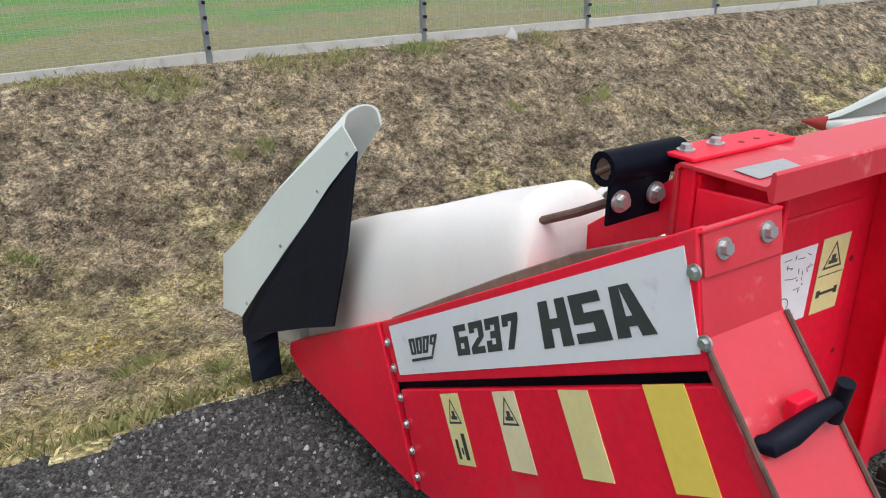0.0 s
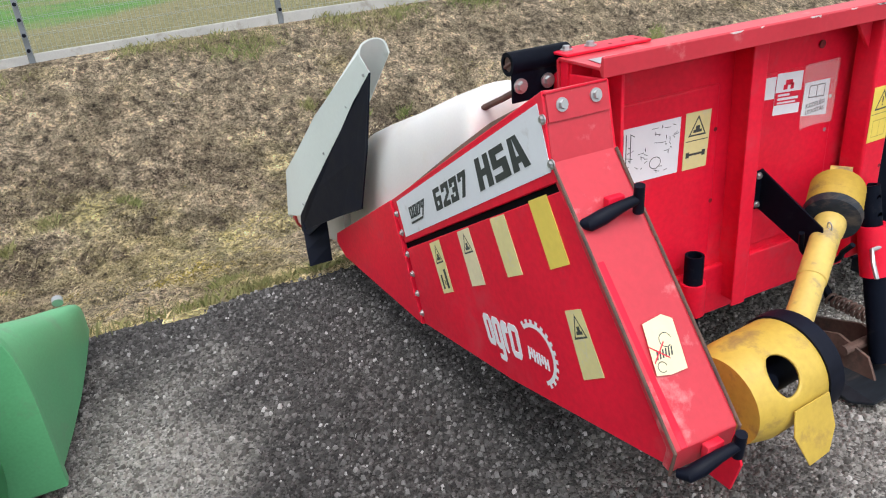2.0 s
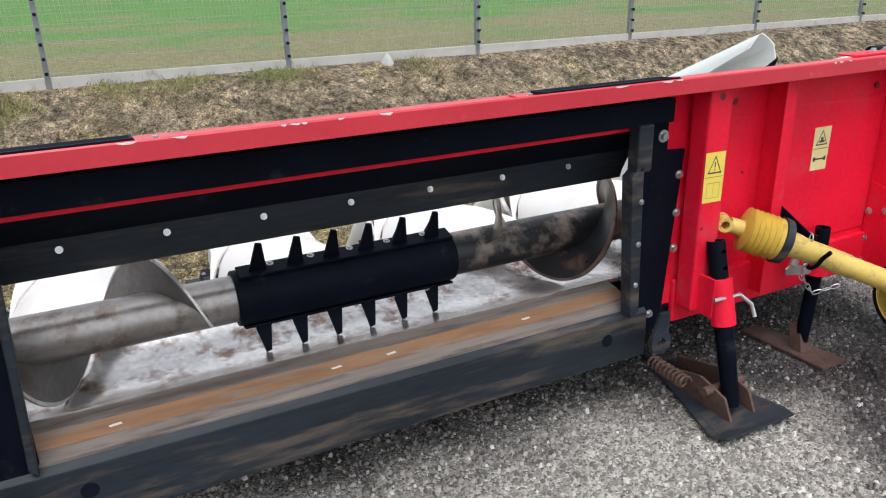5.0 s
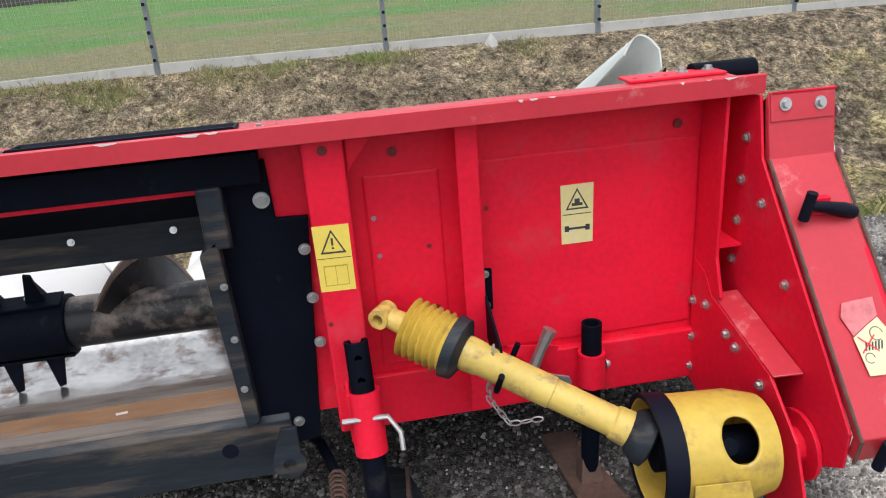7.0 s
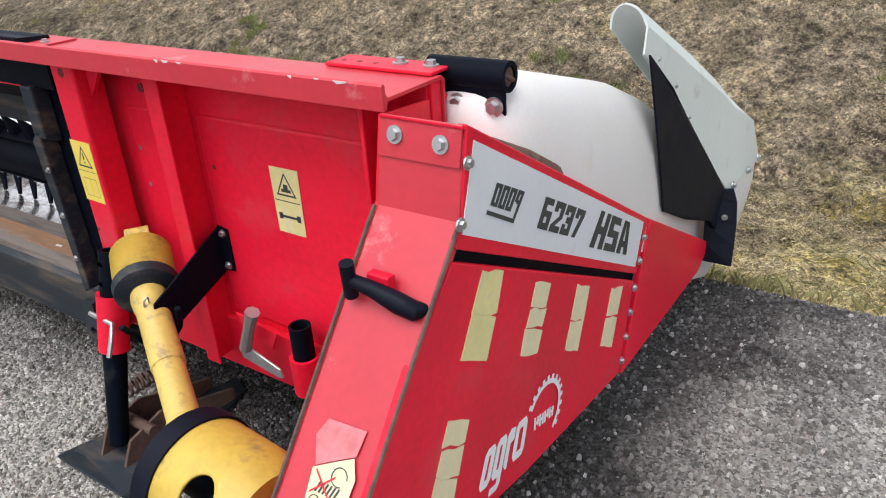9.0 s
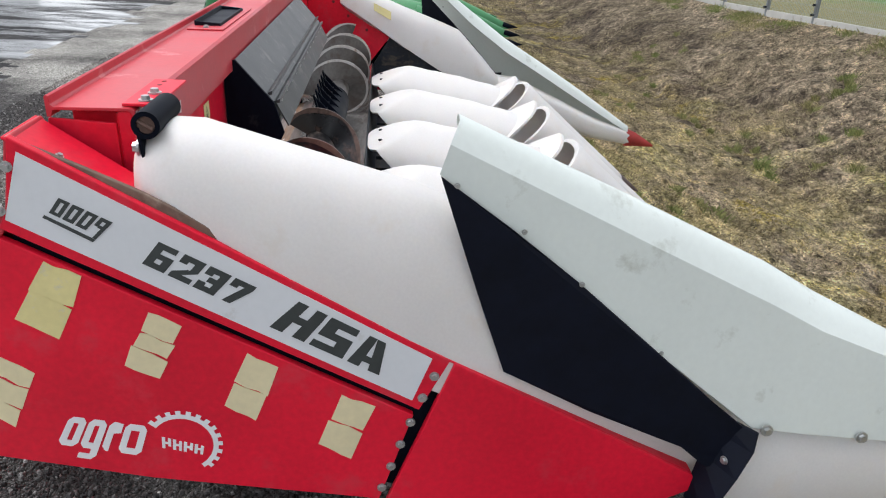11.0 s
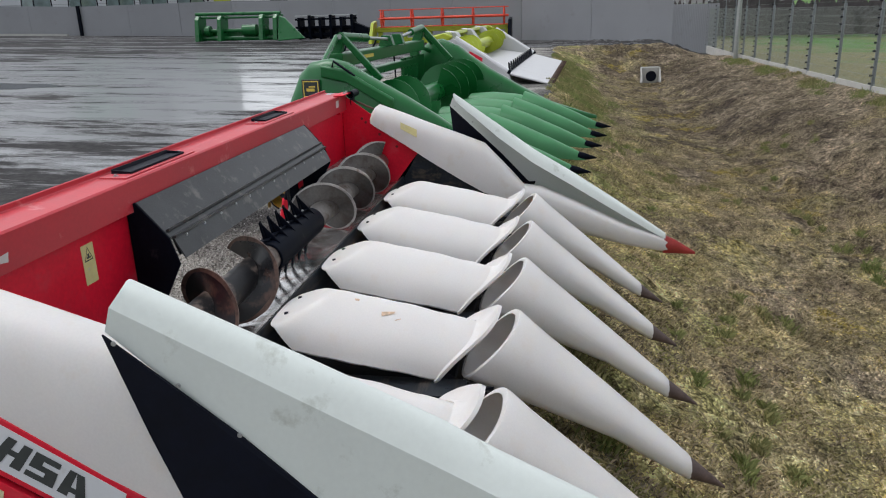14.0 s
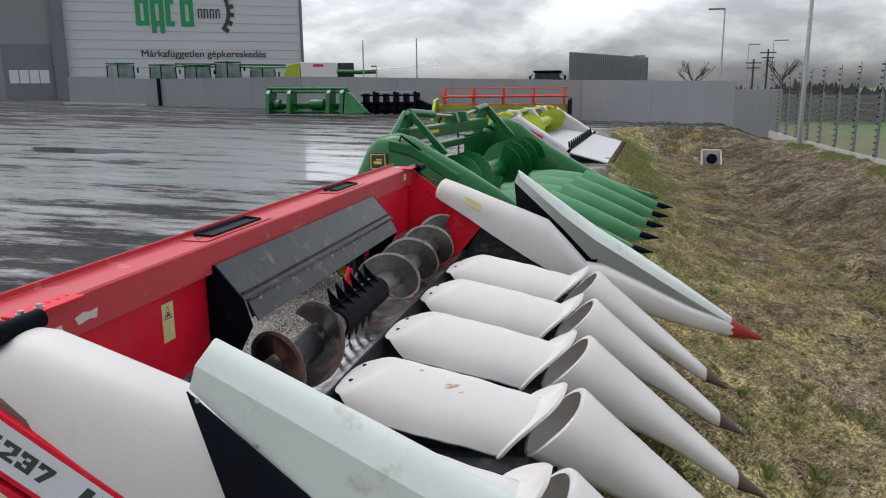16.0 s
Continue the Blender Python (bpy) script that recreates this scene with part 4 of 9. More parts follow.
# dealer's mark: plain white rounded blocks, each with a slit, small bars and a toothed arc
MARKS = {1: (((-0.005, 0.383), (0.178, 0.345), (0.206, 0.429), (0.036, 0.461)), ((0.231, 0.367), (0.323, 0.344), (0.328, 0.370), (0.233, 0.398)), (0.278, 0.378, 1)),
         -1: (((0.303, 0.345), (0.130, 0.375), (0.158, 0.469), (0.340, 0.428)), ((0.102, 0.400), (0.010, 0.410), (0.018, 0.441), (0.108, 0.436)), (0.066, 0.432, -1))}
for s in (-1, 1):
    low = PANELS[s][1]
    word, bars, (ay, az, sg) = MARKS[s]
    for k, (x0, x1, y0, y1) in enumerate(((0.0, 0.23, 0.0, 1.0), (0.26, 0.49, -0.36, 1.0), (0.52, 0.69, 0.0, 1.0), (0.72, 1.0, 0.0, 1.0))):
        bm = bm_new()
        c, t = 0.05, 0.085
        # left stem, right stem and their bridges, with cut corners
        prism(bm, [(x0, y0 + 0.14, 0), (x0 + c, y0, 0), (x0 + t, y0, 0), (x0 + t, y1, 0), (x0 + c, y1, 0), (x0, y1 - 0.14, 0)] if k not in (1,) else [(x0, 0.14, 0), (x0 + c, 0, 0), (x0 + t, 0, 0), (x0 + t, y1, 0), (x0 + c, y1, 0), (x0, y1 - 0.14, 0)], (0, 0, 0.0012))
        if k == 2:
            prism(bm, [(x0 + t, 0.62, 0), (x1, 0.66, 0), (x1, 0.96, 0), (x0 + t, 1.0, 0)], (0, 0, 0.0012))
        else:
            prism(bm, [(x1 - t, y0, 0), (x1 - c, y0, 0), (x1, y0 + 0.14, 0), (x1, y1 - 0.14, 0), (x1 - c, y1, 0), (x1 - t, y1, 0)], (0, 0, 0.0012))
            prism(bm, [(x0 + t, y1 - 0.2, 0), (x1 - t, y1 - 0.2, 0), (x1 - t, y1, 0), (x0 + t, y1, 0)], (0, 0, 0.0012))
            prism(bm, [(x0 + t, 0.0, 0), (x1 - t, 0.0, 0), (x1 - t, 0.2, 0), (x0 + t, 0.2, 0)], (0, 0, 0.0012))
            if k == 1:
                prism(bm, [(x0 + 0.02, y0, 0), (x1 - t, y0, 0), (x1 - t, y0 + 0.18, 0), (x0 + 0.02, y0 + 0.18, 0)], (0, 0, 0.0012))
        ob = part("print_block", bm, STK_WHITE, low, "white printed block")
        fit_quad(ob.data, s, word, 0.0012, ((0, 0), (1, 1)))
    for k in range(4):
        bm = bm_new()
        a = 0.26 * k
        for x0, x1, y0, y1 in ((a, a + 0.075, 0, 1), (a + 0.145, a + 0.215, 0.25, 1) if k % 2 == 0 else (a + 0.145, a + 0.215, 0, 0.95), (a + 0.075, a + 0.145, 0.42, 0.62)):
            box(bm, x0, x1, y0, y1, 0, 0.0012)
        ob = part("print_bar", bm, STK_WHITE, low, "small white printed bar")
        fit_quad(ob.data, s, bars, 0.0012, ((0, 0), (1, 1)))
    bm = bm_new()
    n, r0, r1, r2 = 26, 0.072, 0.084, 0.094
    for k in range(n):
        a0, a1 = radians(140 - k * 7.6), radians(140 - (k + 1) * 7.6)
        ro = r2 if k % 2 == 0 else r1
        bm.faces.new([bm.verts.new((ay + sg * r * math.cos(q), az + r * math.sin(q), 0)) for r, q in ((r0, a0), (ro, a0), (ro, a1), (r0, a1))])
    for v in bm.verts:
        v.co = panel_pt(s, v.co.x, v.co.y, 0.0024)
    part("toothed_arc", bm, STK_WHITE, low, "white printed toothed arc")

for s in (-1, 1):
    prof = [(0.02, 1.118), (-0.012, 0.965), (-0.165, 0.783), (-0.325, 0.590), (-0.428, 0.468), (-0.415, 0.405)]
    inner = [(0.03, 1.10), (0.01, 0.955), (-0.14, 0.775), (-0.30, 0.585), (-0.40, 0.46), (-0.39, 0.41)]
    bm = bm_new()
    loft(bm, [[(s * 2.331, y, z) for y, z in prof + inner[::-1]], [(s * 2.165, y, z) for y, z in prof + inner[::-1]]])
    cov = part("end_cover", bm, RED_FADED, header, "faded red sloping sheet cover", 0.004)
    bm = bm_new()
    loft(bm, [[(s * 2.329, 0.019, 1.116), (s * 2.168, 0.019, 1.116), (s * 2.168, 0.014, 1.116), (s * 2.329, 0.014, 1.116)], [(s * 2.329, 0.006, 1.05), (s * 2.168, 0.006, 1.05), (s * 2.168, 0.001, 1.05), (s * 2.329, 0.001, 1.05)]])
    part("hinge_strip", bm, RED_FADED, cov, "", 0.001)
    # dark worn edge trim along both borders of the cover
    for x in (2.334, 2.163):
        bm = bm_new()
        tube(bm, [(s * x, y - 0.003, z) for y, z in prof[1:]], 0.0042, 6)
        part("edge_trim", bm, RUST, cov)
    # inner end plate
    bm = bm_new()
    side_prism(bm, [(0.17, 1.10), (0.03, 1.11), (0.0, 0.965), (-0.15, 0.783), (-0.31, 0.590), (-0.405, 0.47), (-0.40, 0.38), (-0.2, 0.24), (0.17, 0.30)], s * 2.160, s * 2.152)
    ep = part("end_plate", bm, RED, header, "", 0.002)
    for y, z in ((0.066, 1.002), (0.074, 0.894), (0.081, 0.785), (0.088, 0.676), (-0.02, 0.86), (-0.14, 0.70)):
        bolt((s * 2.150, y, z), (-s, 0, 0), ep, 0.85)
    # inner wall seen from the front, with its slots
    bm = bm_new()
    side_prism(bm, [(0.18, 1.12), (0.215, 1.11), (0.43, 0.955), (0.80, 0.655), (0.60, 0.40), (0.18, 0.36)], s * 2.150, s * 2.140)
    iw = part("inner_wall", bm, RED, header, "", 0.002)
    for y, z in ((0.34, 0.93), (0.37, 0.90), (0.48, 0.80), (0.62, 0.70)):
        bm = bm_new()
        cyl(bm, (s * 2.1395, y, z), (s * 2.1385, y, z), 0.011, 10)
        part("hole", bm, RED_HOLE, iw)
    bm = bm_new()
    side_prism(bm, [(0.80, 0.655), (1.55, 0.25), (1.45, 0.15), (0.62, 0.36)], s * 2.150, s * 2.135)
    part("inner_skirt", bm, BLACK_WORN, header, "dark worn steel skirt", 0.002)
    for x, z in ((2.292, 1.083), (2.203, 1.088)):
        bolt((s * x, 0.007, z), (0, -0.98, 0.2), cov, 1.0)
    # rubber T-latch with its red keeper, and a second at the foot of the cover
    for y, z, tilt in ((-0.095, 0.873, 0.0), (-0.424, 0.438, 0.0)):
        bm = bm_new()
        tube(bm, [(s * 2.322, y - 0.004, z - 0.026), (s * 2.312, y - 0.024, z - 0.020), (s * 2.285, y - 0.030, z - 0.010), (s * 2.24, y - 0.032, z + 0.002), (s * 2.195, y - 0.036, z + 0.012)], [0.010, 0.017, 0.018, 0.014, 0.011], 10)
        cyl(bm, (s * 2.196, y - 0.042, z + 0.045), (s * 2.188, y - 0.030, z - 0.022), 0.0125, 10)
        part("rubber_latch", bm, RUBBER, cov, "black rubber T-latch", 0, True)
        bm = bm_new()
        box(bm, min(s * 2.215, s * 2.26), max(s * 2.215, s * 2.26), y - 0.02, y, z - 0.02, z + 0.022)
        part("latch_keeper", bm, RED, cov, "", 0.003)
    # torn sticker on the slope, with a bare patch where its upper half was
    nrm = Vector((0, -0.77, 0.64))
    if s > 0:
        quad = [(2.219, -0.292, 0.630), (2.262, -0.276, 0.648), (2.289, -0.268, 0.659), (2.303, -0.287, 0.637), (2.300, -0.338, 0.576), (2.262, -0.348, 0.564), (2.228, -0.347, 0.565)]
        ghost = [(2.205, -0.262, 0.668), (2.219, -0.242, 0.691), (2.295, -0.239, 0.694), (2.291, -0.266, 0.662), (2.262, -0.275, 0.650), (2.222, -0.289, 0.633)]
    else:
        quad = [(-2.287, -0.262, 0.667), (-2.235, -0.258, 0.672), (-2.212, -0.268, 0.660), (-2.218, -0.300, 0.621), (-2.226, -0.336, 0.578), (-2.270, -0.336, 0.578), (-2.303, -0.331, 0.584)]
        ghost = []
    st = decal("warning_sticker", [Vector(p) + nrm * 0.004 for p in quad], STK_CREAM, cov, "torn cream warning sticker", tuple(nrm * 0.0008))
    if ghost:
        decal("sticker_ghost", [Vector(p) + nrm * 0.0035 for p in ghost], GHOST, cov, "pale glue mark of a lost sticker", tuple(nrm * 0.0004))
    cx_, d_ = s * 2.262, Vector((0, 0.64, 0.77))
    o = Vector((cx_, -0.305, 0.615)) + nrm * 0.0052
    ex = Vector((1, 0, 0))
    bm = bm_new()
    for k in range(6):
        p = o + ex * (-0.026 + 0.0075 * k) - d_ * 0.012
        bm.faces.new([bm.verts.new(p + e) for e in (ex * 0, ex * 0.004, ex * 0.010 + d_ * 0.018, ex * 0.006 + d_ * 0.018)])
    for r0, c0 in ((0.014, o + ex * 0.012 + d_ * 0.022), (0.010, o - ex * 0.020 - d_ * 0.028)):
        for k in range(12):
            a0, a1 = radians(k * 25), radians((k + 1) * 25)
            bm.faces.new([bm.verts.new(c0 + r * (math.cos(a) * ex + math.sin(a) * d_)) for r, a in ((r0, a0), (r0 + 0.002, a0), (r0 + 0.002, a1), (r0, a1))])
    part("print", bm, INK, st)
    bm = bm_new()
    for v in (-1, 1):
        p = o - ex * 0.034 - d_ * (0.018 * v) + nrm * 0.0004
        w = ex * 0.04 + d_ * 0.036 * v
        q = d_ * 0.004
        bm.faces.new([bm.verts.new(e) for e in (p, p + w, p + w + q, p + q)])
    part("cross", bm, INK_RED, st)

# ---- back wall, ribs and posts
for s, rib, split in ((-1, 1.625, (1.68, 2.07)), (1, 1.46, (1.49, 2.08))):
    bm = bm_new()
    box(bm, min(s * 0.99, s * 2.152), max(s * 0.99, s * 2.152), 0.17, 0.176, 0.36, 1.12)
    wall = part("back_wall", bm, RED, header, "red sheet-steel back wall")
    for x0, x1, z1 in ((split[0], split[1], 0.992), (1.225, rib - 0.055, 0.985)):
        a, b = sorted((s * x0, s * x1))
        bm = bm_new()
        box(bm, a, b, 0.164, 0.17, 0.47, z1)
        part("pressed_panel", bm, RED, wall, "", 0.005)
        bm = bm_new()
        for (p0, p1) in (((a, 0.47), (a, z1)), ((a, z1), (b, z1)), ((b, z1), (b, 0.47))):
            tube(bm, [(p0[0], 0.1685, p0[1]), (p1[0], 0.1685, p1[1])], 0.0035, 6)
        part("pressed_rim", bm, RED, wall)
    for x, z in ((2.02, 1.03), (rib + 0.06, 0.87), (rib + 0.06, 0.66), (1.30, 1.04), (1.24, 0.88), (1.245, 0.78), (1.24, 0.60), (rib - 0.08, 0.62), (rib - 0.09, 0.79)):
        bm = bm_new()
        cyl(bm, (s * x, 0.1632, z), (s * x, 0.166, z), 0.012 if z > 1 else 0.0065, 10)
        part("hole", bm, RED_HOLE if (z > 1 or x > 1.3) else ZINC, wall)
    bm = bm_new()
    a, b = sorted((s * 1.09, s * 2.150))
    box(bm, a, b, 0.148, 0.17, 0.292, 0.448)
    part("lower_rail", bm, RED, header, "", 0.006)
    bm = bm_new()
    a, b = sorted((s * (rib - 0.022), s * (rib + 0.03)))
    box(bm, s * rib - 0.004, s * rib + 0.004, 0.085, 0.17, 0.34, 1.112)
    box(bm, a, b, 0.080, 0.086, 0.34, 1.112)
    part("rib", bm, RED, header, "", 0.003)
    bm = bm_new()
    a, b = sorted((s * 2.085, s * 2.095))
    side_prism(bm, [(0.17, 1.112), (0.055, 1.112), (0.055, 0.70), (0.02, 0.60), (0.17, 0.55)], a, b)
    er = part("end_rib", bm, RED, header, "", 0.003)
    bm = bm_new()
    a, b = sorted((s * 2.095, s * 2.152))
    box(bm, a, b, 0.055, 0.17, 0.724, 0.730)
    part("gusset", bm, RED, er)
    bm = bm_new()
    a, b = sorted((s * 1.092, s * 1.186))
    box(bm, a, b, 0.068, 0.147, 0.365, 1.112)
    post = part("post", bm, RED, header, "red box-section post", 0.008)
    for x, z in ((1.139, 1.085), (1.105, 0.90), (1.105, 0.66), (1.12, 0.48)):
        bm = bm_new()
        cyl(bm, (s * x, 0.0672, z), (s * x, 0.070, z), 0.012 if z > 1 else 0.006, 10)
        part("hole", bm, RED_HOLE, post)
    # corner gusset between post and beam
    bm = bm_new()
    prism(bm, [(s * 1.19, 0.10, 1.11), (s * 1.19, 0.10, 1.02), (s * 1.26, 0.10, 1.11)], (0, 0.012, 0))
    part("gusset", bm, RED, post, "", 0.002)
    c = [(s * 1.092, 0.068, 0.912), (s * 1.176, 0.068, 0.910), (s * 1.176, 0.068, 0.745), (s * 1.094, 0.068, 0.747)]
    if s < 0:
        c = [c[1], c[0], c[3], c[2]]
        c = [(x - 0.006, y, z) for x, y, z in c]
    warn_film("warning_sticker", c, post, (0, -0.0014, 0), STK_YEL2, "yellow warning sticker with a triangle", "book")
    print_bars("print", c, [ub(0.16, 0.84, 0.60, 0.62), ub(0.16, 0.84, 0.90, 0.915), ub(0.16, 0.185, 0.60, 0.91), ub(0.815, 0.84, 0.60, 0.91), ub(0.49, 0.51, 0.62, 0.90)], mat_paint("pale_print_%d" % (s + 1), (0.50, 0.36, 0.06), 0.5, bump=0), post, (0, -0.0018, 0))
    # gearbox bracket plate, sloping shelf and red stub shaft flange
    bm = bm_new()
    side_prism(bm, [(0.165, 0.66), (0.10, 0.64), (0.062, 0.590), (-0.215, 0.514), (-0.335, 0.410), (-0.385, 0.29), (-0.36, 0.20), (-0.20, 0.19), (0.165, 0.29)], s * 2.092, s * 2.084)
    bp_ = part("gear_bracket", bm, RED, header, "red gearbox bracket plate", 0.002)
    for y, z in ((0.150, 0.536), (0.083, 0.553), (0.150, 0.425), (-0.025, 0.522), (-0.071, 0.508), (0.150, 0.33), (-0.185, 0.470)):
        bolt((s * 2.082, y, z), (-s, 0, 0), bp_, 0.9)
    bm = bm_new()
    prism(bm, [(s * 2.086, 0.062, 0.597), (s * 2.150, 0.050, 0.604), (s * 2.150, -0.245, 0.526), (s * 2.086, -0.228, 0.518)], (0, 0.002, -0.006))
    part("sloping_shelf", bm, RED_FADED, header, "", 0.002)
    bm = bm_new()
    cyl(bm, (s * 2.152, -0.26, 0.345), (s * 2.10, -0.26, 0.345), 0.045, 20)
    lathe(bm, (s * 2.150, -0.26, 0.345), (-s, 0, 0), [(0.0, 0.085), (0.012, 0.085), (0.012, 0.045)], 22)
    part("stub_flange", bm, RED, header, "", 0.002, True)

# ---- films on the back walls
lw = [o for o in header.children if o.name.startswith("back_wall")]
wl_, wr_ = lw[0], lw[1]
Y = 0.1633
paper = [(-2.050, Y, 0.932), (-1.810, Y, 0.930), (-1.816, Y, 0.776), (-2.050, Y, 0.781)]
pob = decal("diagram_sheet", paper, STK_WHITE, wl_, "white printed diagram sheet")
rp = random.Random(3)
bars = []
for k in range(46):
    u, v = rp.uniform(0.04, 0.92), rp.uniform(0.05, 0.9)
    w, h = rp.choice(((0.05, 0.012), (0.012, 0.06), (0.09, 0.01), (0.02, 0.02)))
    t = rp.uniform(-0.05, 0.05)
    bars.append([(u, v), (u + w, v + t), (u + w, v + t + h), (u, v + h)])
for u0 in (0.14, 0.2, 0.24, 0.3):
    bars.append(ub(u0, u0 + 0.012, 0.10, 0.62))
for k in range(14):
    a0, a1 = k * 0.45, (k + 1) * 0.45
    q = lambda r, a: (0.66 + r * math.cos(a), 0.72 + r * 1.3 * math.sin(a))
    bars.append([q(0.075, a0), q(0.085, a0), q(0.085, a1), q(0.075, a1)])
print_bars("print", paper, bars, INK, pob, (0, -0.0014, 0))
warn_film("warning_sticker", [(-1.793, Y, 0.934), (-1.705, Y, 0.932), (-1.714, Y, 0.773), (-1.799, Y, 0.775)], wl_, (0, -0.0014, 0), STK_YEL, "faded yellow warning sticker")
decal("small_sticker", [(-1.540, Y, 0.980), (-1.471, Y, 0.977), (-1.474, Y, 0.915), (-1.541, Y, 0.919)], STK_WHITE, wl_, "small white square sticker")
c = [(-1.467, Y, 0.984), (-1.366, Y, 0.978), (-1.370, Y, 0.858), (-1.474, Y, 0.866)]
ob = decal("info_sticker", c, STK_WHITE, wl_, "white and red information sticker")
print_bars("print", c, [ub(0.0, 1.0, 0.46, 0.76), ub(0.35, 0.62, 0.17, 0.30), ub(0.28, 0.44, 0.28, 0.40), ub(0.55, 0.68, 0.25, 0.40)], INK_RED, ob, (0, -0.0014, 0))
print_bars("print", c, [ub(0.1, 0.55, 0.50, 0.55), ub(0.1, 0.9, 0.59, 0.65), ub(0.1, 0.8, 0.69, 0.73)], STK_WHITE, ob, (0, -0.0018, 0))
c = [(-1.352, Y, 0.938), (-1.251, Y, 0.936), (-1.251, Y, 0.829), (-1.356, Y, 0.842)]
ob = decal("manual_sticker", c, STK_WHITE, wl_, "white sticker with a book sign in a clear bag")
print_bars("print", c, [ub(0.18, 0.48, 0.10, 0.13), ub(0.52, 0.82, 0.10, 0.13), ub(0.18, 0.21, 0.10, 0.46), ub(0.79, 0.82, 0.10, 0.46), ub(0.485, 0.515, 0.13, 0.50), ub(0.18, 0.48, 0.44, 0.47), ub(0.52, 0.82, 0.44, 0.47)], INK, ob, (0, -0.0014, 0))
for k, txt in enumerate(("KEZELÉSI", "UTASÍTÁS")):
    ob2 = text_mesh(txt, 0.017, INK, ob, Matrix(), depth=0.0002, bold=0.0004)
    w = max(v.co.x for v in ob2.data.vertices)
    ob2.matrix_basis = Matrix.Translation((-1.342, Y - 0.0016, 0.862 - 0.019 * k)) @ pose(0, 0, 0, 90, -3, 0) @ Matrix.Diagonal((0.078 / w, 1, 1, 1))
BAG = bpy.data.materials.new("clear_film")
BAG.use_nodes = True
pb = BAG.node_tree.nodes["Principled BSDF"]
pb.inputs["Base Color"].default_value = (0.9, 0.9, 0.9, 1)
pb.inputs["Roughness"].default_value = 0.25
pb.inputs["Alpha"].default_value = 0.22
bm = bm_new()
n = 8
rb = random.Random(2)
vv = [[bm.verts.new((-1.366 + 0.140 * i / n + rb.uniform(-0.002, 0.002), Y - 0.003 - rb.uniform(0, 0.006), 0.806 + 0.186 * j / n + rb.uniform(-0.003, 0.003))) for j in range(n + 1)] for i in range(n + 1)]
for i in range(n):
    for j in range(n):
        bm.faces.new((vv[i][j], vv[i + 1][j], vv[i + 1][j + 1], vv[i][j + 1]))
part("clear_bag", bm, BAG, wl_, "crumpled clear plastic bag", 0, True)
warn_film("warning_sticker", [(1.712, Y, 0.905), (1.799, Y, 0.905), (1.797, Y, 0.745), (1.714, Y, 0.746)], wr_, (0, -0.0014, 0), STK_YEL, "faded yellow warning sticker")
warn_film("warning_sticker", [(1.395, 0.1765, 0.955), (1.32, 0.1765, 0.955), (1.32, 0.1765, 0.80), (1.395, 0.1765, 0.80)], wr_, (0, 0.0014, 0), STK_YEL, "faded yellow warning sticker", "plain")

